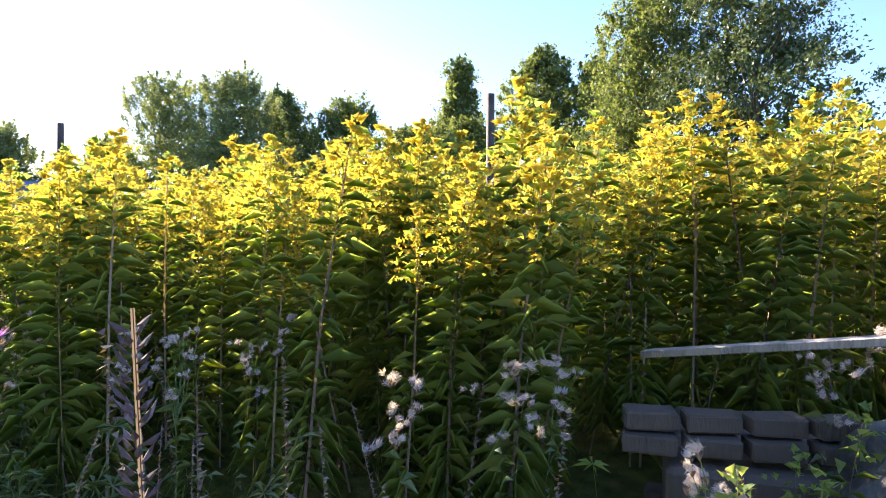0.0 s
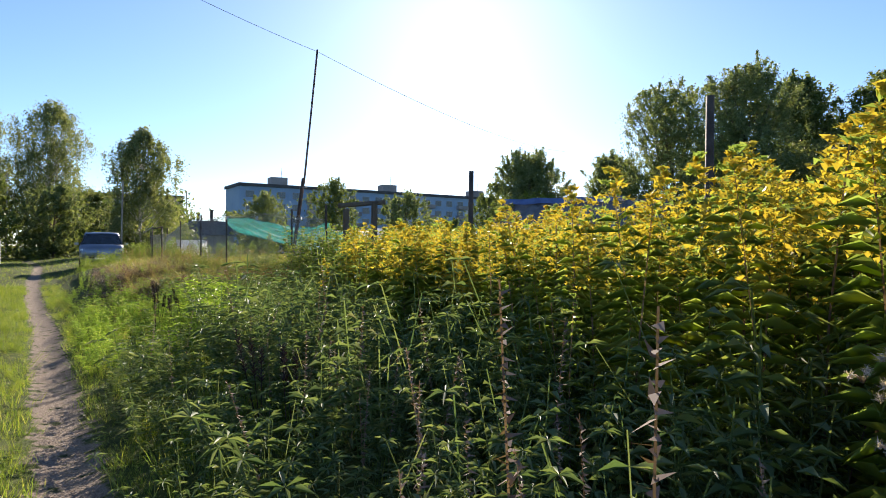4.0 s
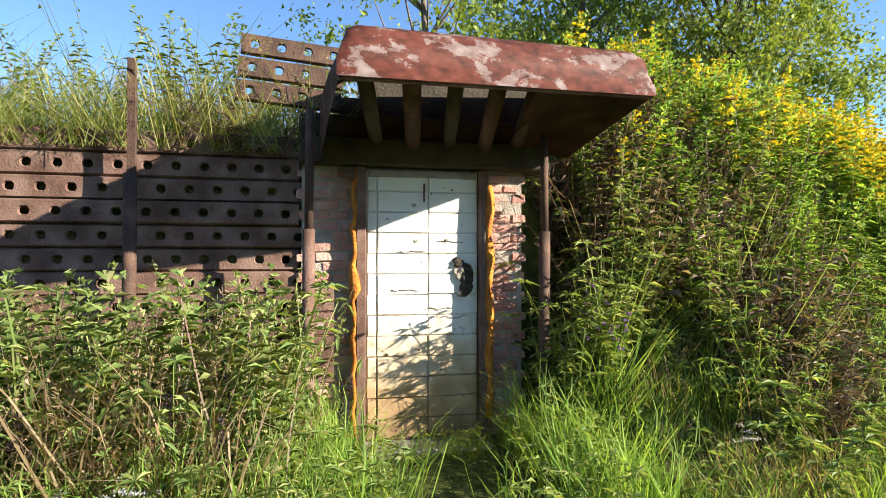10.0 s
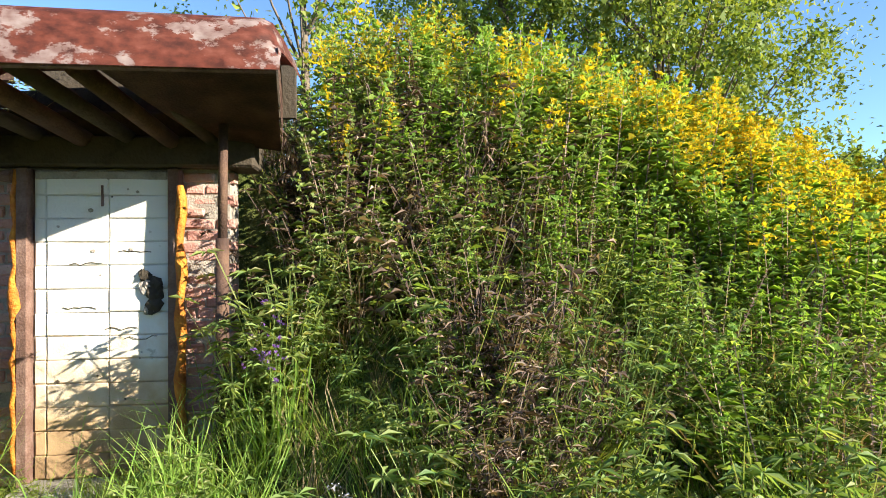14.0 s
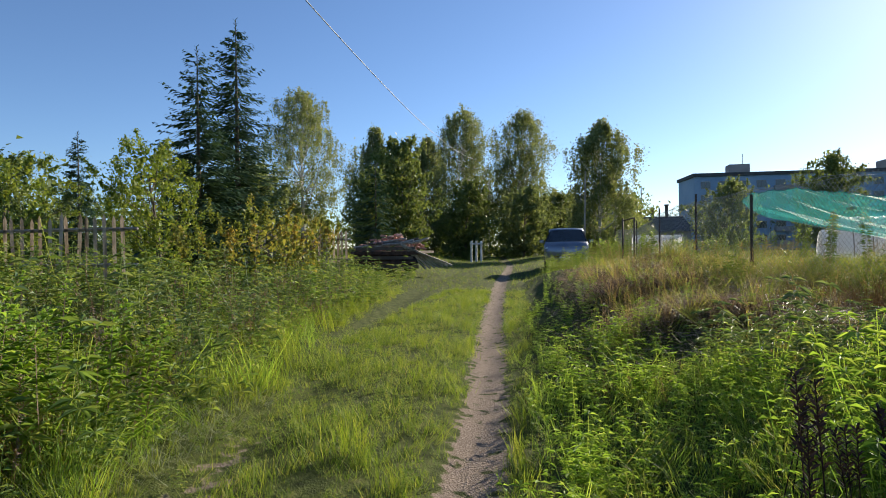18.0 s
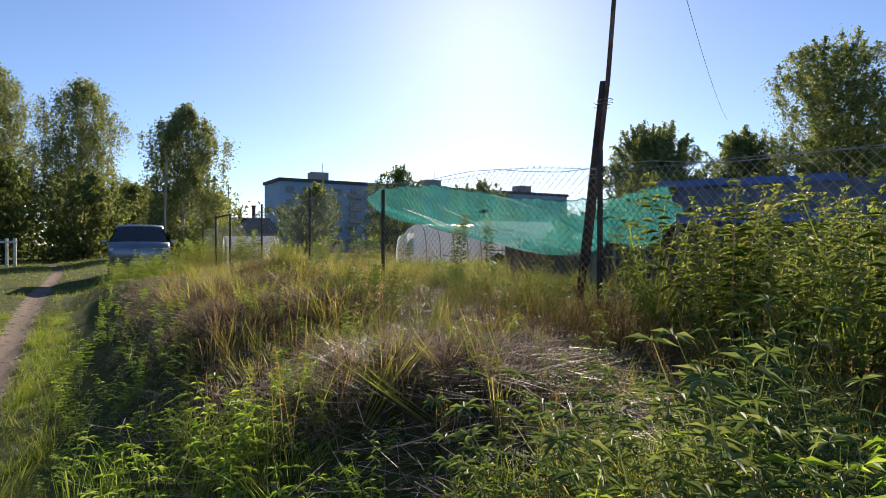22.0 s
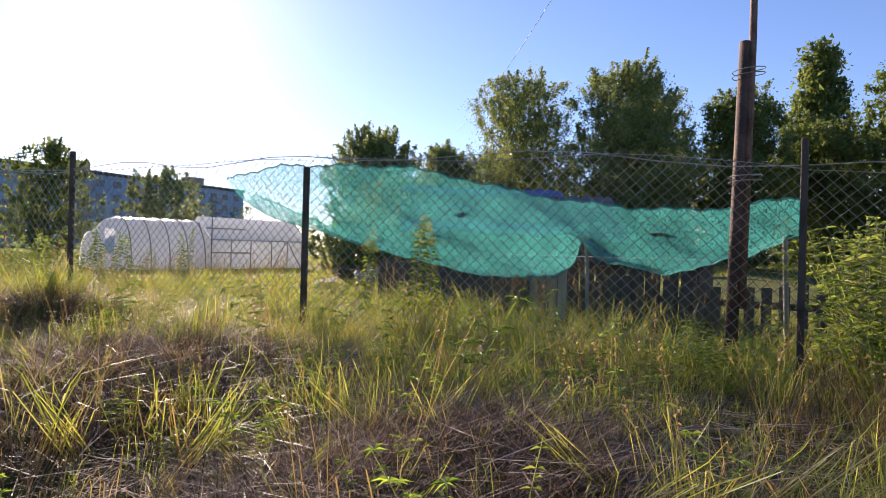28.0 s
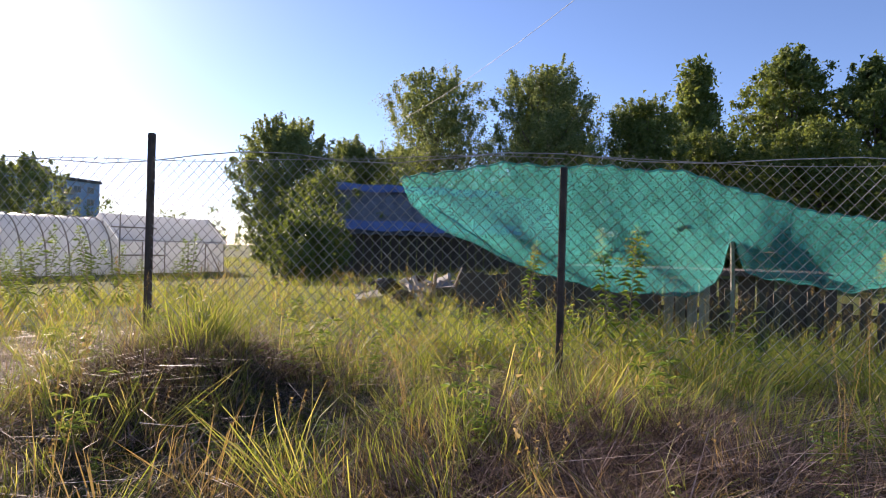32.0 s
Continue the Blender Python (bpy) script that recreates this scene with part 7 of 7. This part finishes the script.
pos = sow(900, -4.15, -2.4, -4.5, 4.2, lambda x, y: clear_of(x, y), r)
stuff("wall_foot_grass", LONG, pos, 0.45, 0.95, [M_LUSH], 0.3, "long green grass before the plank wall", "grass")
pos = sow(780, -4.15, -2.8, -4.5, 1.8, lambda x, y: clear_of(x, y), r)
stuff("wall_foot_dry_grass", LONG + SEEDS[:2], pos, 0.7, 1.4, [M_DRYGRASS], 0.3, "dry straw-coloured grass before the plank wall", "grass")
pos = sow(60, WALL_X + 0.12, WALL_X + 0.4, 2.45, 3.5, lambda x, y: x < 0, r)
stuff("threshold_weeds", TUFTS + WEEDS[:2], pos, 0.15, 0.3, [M_GRASS], 0.3, "grass and weeds growing over the threshold", "weeds")
pos = sow(150, -4.1, -3.1, -4.5, 1.8, lambda x, y: x > WALL_X + 0.1, r)
stuff("wall_foot_mugwort", BUSHY, pos, 0.8, 1.45, [M_PALEWEED], 0.2, "bushy pale green weeds half covering the plank wall", "weeds")
LUPINS, YARROWS = [dead_lupin(k) for k in range(3)], [yarrow(k) for k in range(2)]
stuff("dead_lupins", LUPINS, np.array([(-3.0, 1.75, 0), (-2.9, 1.5, 0), (-3.2, 1.3, 0), (-3.4, 1.7, 0), (-3.55, 2.3, 0), (-3.1, 0.8, 0), (0.95, 9.9, 0.2), (1.15, 10.1, 0.2), (1.0, 10.4, 0.2), (1.3, 10.0, 0.2), (1.35, 5.3, 0.1), (1.5, 5.0, 0.1)]), 0.62, 0.85, [M_LUPIN], 0.08, "blackened dead lupin spikes among the weeds", "lupins")
stuff("white_yarrow", YARROWS, np.array([(-2.75, 1.25, 0), (-2.8, 1.0, 0), (-2.6, 1.4, 0), (-2.9, 4.6, 0)]), 0.42, 0.5, [M_WEED, M_YARROW], 0.1, "white yarrow flower heads at the edge of the weeds", "yarrow")
pos = sow(260, -3.3, -1.9, -3, 3.9, lambda x, y: clear_of(x, y) & (x < -2.1 - 0.2 * np.sin(2 * y)), r)
stuff("lupin_leaves", BIGWEEDS, pos, 0.3, 0.55, [M_PALEWEED], 0.2, "low lupin leaves spread before the wall", "weeds")
# left verge beyond the bank
pos = sow(900, -7.0, -1.4, 8.2, 27, lambda x, y: x < left_x(y) - 0.45, r)
stuff("verge_weeds", BIGWEEDS + NETTLES + WEEDS, pos, 0.3, 0.75, [M_WEED], 0.2, "leafy weeds beside the garden fence", "weeds", 0.45)
pos = sow(300, -6.0, -2.6, 9, 20, lambda x, y: x < left_x(y) - 0.7, r)
stuff("withered_stalks", SPIKES + CANES, pos, 0.5, 0.9, [M_DEAD], 0.15, "withered brown willowherb spikes", "dead stalks")
pos = sow(420, -13, -5.0, 10.5, 15.9, lambda x, y: x < left_x(y) - 2.0, r)
stuff("fence_weeds", NETTLES + RODS_GREEN[:2] + BUSHY[:2], pos, 0.6, 1.05, [M_WEED, M_DEAD, M_WEED], 0.2, "tall rank weeds before the picket fence", "weeds", 0.3)
pos = sow(420, -6.5, -2.0, 10.5, 25, lambda x, y: (x < left_x(y) - 1.0) & drift(x, y, 1.1), r)
stuff("verge_bushes", BUSHY + NETTLES + RODS_GREEN[:1], pos, 0.55, 1.05, [M_DARKWEED, M_DEAD, M_DARKWEED], 0.2, "rank bushy weeds along the garden side of the track", "weeds", 0.4)
pos = sow(1500, -4.5, -1.2, 7.5, 16, lambda x, y: (x < left_x(y) - 0.4) & drift(x, y, 1.6), r)
stuff("verge_long_grass", LONG, pos, 0.3, 0.62, [M_LUSH], 0.5, "long green grass falling over the verge", "grass", 0.5)
# tall weeds about the pen corner
pos = sow(560, 3.5, 9.0, 9.8, 15.3, lambda x, y: x > 3.45 + 0.15 * np.sin(3 * y) + 0.12 * (y - 9.8), r)
stuff("pen_corner_herbs", RODS_GREEN + BUSHY[:2] + SEEDS[:1], pos, 0.75, 1.4, [M_PALEWEED, M_DEAD, M_PALEWEED], 0.14, "tall yellow-green herbs by the pen corner", "herbs")
pos = sow(560, 2.6, 4.6, 12.4, 15.6, lambda x, y: x > 3.9 - 0.55 * (y - 12.8), r)
stuff("dry_stubble", LONG + CANES[:2], pos, 0.22, 0.5, [M_STUBBLE], 0.25, "brown dry grass stubble by the pen corner", "grass", 0.3)
# grass
on_track = lambda x, y: (np.abs(x - rut_x(y)) > 0.2 + 0.06 * r.random(len(x))) & ((np.abs(x - left_x(y)) > 0.15) | (r.random(len(x)) < np.interp(y, [10, 13], [0.6, 0.95])))
pos = sow(21000, -3.4, 1.3, -3, 24, lambda x, y: on_track(x, y) & (x < rut_x(y) + 0.75 - 0.35 * (y < 15)) & (x > left_x(y) - 0.4), r)
stuff("track_grass", LAWN, pos, 0.06, 0.16, [M_LAWN], 0.3, "short trodden grass between the wheel ruts", "grass", 0.6)
pos = sow(9000, -14, 3, 24, 60, lambda x, y: on_track(x, y), r)
stuff("track_grass", FARTUFTS, pos, 0.1, 0.22, [M_LAWN], 0.2, "sunlit short grass along the track", "grass")
pos = sow(6000, -4.9, -0.6, -4.5, 24, lambda x, y: (x < left_x(y) - 0.35) & clear_of(x, y), r)
stuff("verge_grass", TUFTS + LONG, pos, 0.18, 0.5, [M_GRASS], 0.3, "long green verge grass", "grass", 0.6)
pos = sow(3000, -9, -2.9, -5, 11, lambda x, y: clear_of(x, y) & (x < WALL_X - 0.3) | (y > 4.3), r)
stuff("bank_grass", LONG + TUFTS[:2], pos, 0.35, 0.75, [M_DRYGRASS], 0.35, "dry tangled grass on the bank", "grass", 0.6)
hang = sow(420, WALL_X - 0.35, WALL_X - 0.05, -5, 2.2, lambda x, y: x < 0, r)
hang[:, 2] = 2.2
tangle = np.array([(WALL_X - 0.1 + 0.05 * (k % 3), 1.15 + 0.045 * k, 2.2) for k in range(22)])
stuff("dead_tangle", CANES + BUSHY[:1], tangle, 0.35, 0.6, [M_WITHERED], 0.7, "dead grey-brown tangle hanging beside the hood", "dead weeds")
stuff("overhanging_grass", LONG + SEEDS[:2], hang, 0.45, 1.0, [M_PENGRASS], 0.6, "long grass hanging over the plank wall", "grass")
pos = sow(9500, 0.2, 9, 9, 28, lambda x, y: (x > rut_x(y) + 0.7) & ((y > 12.5) | (x < 3)) & drift(x, y) & ((x > 2.7) | (y < 12.6) | (r.random(len(x)) < 0.42)), r)
stuff("pen_grass", TUFTS + LONG[:2], pos, 0.12, 0.4, [M_PENGRASS], 0.45, "long rough grass beside and inside the pen", "grass", 0.6)
pos = sow(2200, 0.3, 4.5, 12, 27, lambda x, y: (x > rut_x(y) + 0.9) & drift(x + 5, y - 3, 1.4), r)
stuff("pen_dry_grass", TUFTS, pos, 0.12, 0.34, [M_DRYGRASS], 0.45, "dry yellowed grass before the wire fence", "grass", 0.6)
pos = sow(380, 0.6, 8.5, 12.5, 26, lambda x, y: (x > rut_x(y) + 1.1), r)
stuff("seeding_grass", SEEDS, pos, 0.35, 0.75, [M_DRYGRASS], 0.15, "thin grass stems gone to seed", "grass")
pos = sow(11000, 2, 40, 18, 75, lambda x, y: (x > 9) | (y > 26), r)
stuff("far_grass", FARTUFTS, pos, 0.25, 0.5, [M_PENGRASS], 0.25, "rough grass of the far gardens", "grass")
pos = sow(6500, -40, -4, 12, 60, lambda x, y: x < rut_x(y) - 4.5, r)
stuff("garden_grass", FARTUFTS, pos, 0.3, 0.6, [M_GRASS], 0.25, "overgrown grass of the gardens", "grass")
near_heap = lambda x, y: np.any([((x - hx) / (1.25 * hw)) ** 2 + ((y - hy) / (1.25 * hl)) ** 2 < 0.35 + r.random(len(x)) for hx, hy, hw, hl, hh in HEAPS], axis=0)
pos = sow(5500, -0.2, 4.2, 13.8, 23, lambda x, y: (x > rut_x(y) + 0.8) & drift(x - 2, y + 1, 1.2), r)
stuff("mown_hay", HAY, pos, 0.07, 0.2, [M_HAY], 0.7, "thin layer of mown hay drying on the ground", "hay")
pos = sow(11000, 0, 4, 12.5, 22.5, near_heap, r)
pos[:, 2] += r.uniform(0, 0.06, len(pos))
stuff("hay_heaps", HAY, pos, 0.1, 0.27, [M_HEAP], 0.6, "dark brown heaps of mown hay", "hay")
pos = sow(9000, 0.2, 4.2, 13.2, 23.5, lambda x, y: (x > rut_x(y) + 0.9) & drift(x, y, 0.8), r)
stuff("loose_straw", STRAWS, pos, 0.25, 0.6, [M_HAY], 0.1, "bleached straws strewn over the mown strip", "straw")
stuff("lone_goldenrod", RODS_FINE, np.array([(4.25, 18.72, 0.75), (4.9, 18.9, 0.75), (4.6, 19.6, 0.75)]), 1.0, 1.15, MROD, 0.04, "single goldenrod stems flowering inside the pen", "goldenrod")
pos = sow(150, 3.6, 7.5, 10.5, 15.2, lambda x, y: x > 3.3 + 0.1 * (y - 10.5), r)
stuff("reed_grass", LONG, pos, 0.6, 1.0, [M_GRASS], 0.2, "tall yellow-green reed grass by the pen corner", "grass")
pos = sow(2400, 0.4, 2.6, 2.5, 13, lambda x, y: (x > rut_x(y) + 0.45) & drift(x, y, 1.3), r)
stuff("verge_grass", TUFTS, pos, 0.14, 0.36, [M_LAWN], 0.35, "bright green grass on the path's edge", "grass")

pos = sow(1500, -0.6, 3.6, 10.5, 24, lambda x, y: (x > rut_x(y) + 0.55) & (x < rut_x(y) + 0.75 + 1.6 * r.random(len(x)) ** 2 + 0.8 * (y < 13)), r)
stuff("path_edge_weeds", WEEDS + NETTLES, pos, 0.14, 0.36, [M_LUSH], 0.25, "bright low weeds along the raised edge of the path", "weeds")
pos = sow(800, 1.0, 5.5, 12.5, 22.5, lambda x, y: drift(x + 1, y + 4, 1.1), r)
stuff("pen_weeds", WEEDS + NETTLES + RODS_GREEN[:1], pos, 0.1, 0.36, [M_WEED, M_DEAD, M_WEED], 0.25, "scattered leafy weeds among the rough grass", "weeds", 0.6)
pos = sow(1100, -2.6, 0.9, 2, 24, lambda x, y: (x < rut_x(y) + 0.6) & (x > left_x(y) - 0.4) & on_track(x, y), r)
stuff("track_weeds", WEEDS[:3], pos, 0.06, 0.19, [M_WEED], 0.3, "small clumps of weeds in the track's grass", "weeds")
pos = sow(3800, -3.2, 0.9, 2, 24, lambda x, y: (x < rut_x(y) + 0.6) & (x > left_x(y) - 0.4) & on_track(x, y) & drift(x, y, 1.7), r)
stuff("track_tufts", TUFTS, pos, 0.08, 0.3, [M_GRASS], 0.4, "longer tufts in the track's trodden grass", "grass", 0.6)
pos = sow(2300, 0.7, 4.0, 14.8, 22.0, lambda x, y: (x > rut_x(y) + 1.1) & drift(x, y - 2, 1.6), r)
stuff("pen_front_grass", LONG + TUFTS[:3], pos, 0.18, 0.4, [M_PENGRASS], 0.5, "long bright grass before the wire fence", "grass", 0.6)
pos = sow(260, 0.6, 6.0, 24.5, 34.5, lambda x, y: (x > rut_x(y) + 2.6) & ((np.abs(x + 0.28) > 1.3) | (np.abs(y - 33) > 2.6)), r)
stuff("far_garden_herbs", RODS_GREEN, pos, 0.6, 1.1, [M_ROD, M_DEAD, M_ROD], 0.2, "tall weeds of the far garden strip", "herbs")
pos = sow(110, -0.9, 1.1, 25.0, 30.0, lambda x, y: x > -2, r)
stuff("car_front_weeds", BUSHY + NETTLES, pos, 0.3, 0.75, [M_WEED], 0.2, "weeds standing before the parked car", "weeds")
pos = sow(1300, -3.9, -1.3, 7.6, 13.0, lambda x, y: (x < left_x(y) - 0.25) & (x > left_x(y) - 1.7) & drift(x + 2, y, 1.3), r)
stuff("cut_grass", HAY, pos, 0.14, 0.3, [M_CUT], 0.6, "pale cut grass lying over the verge", "grass")
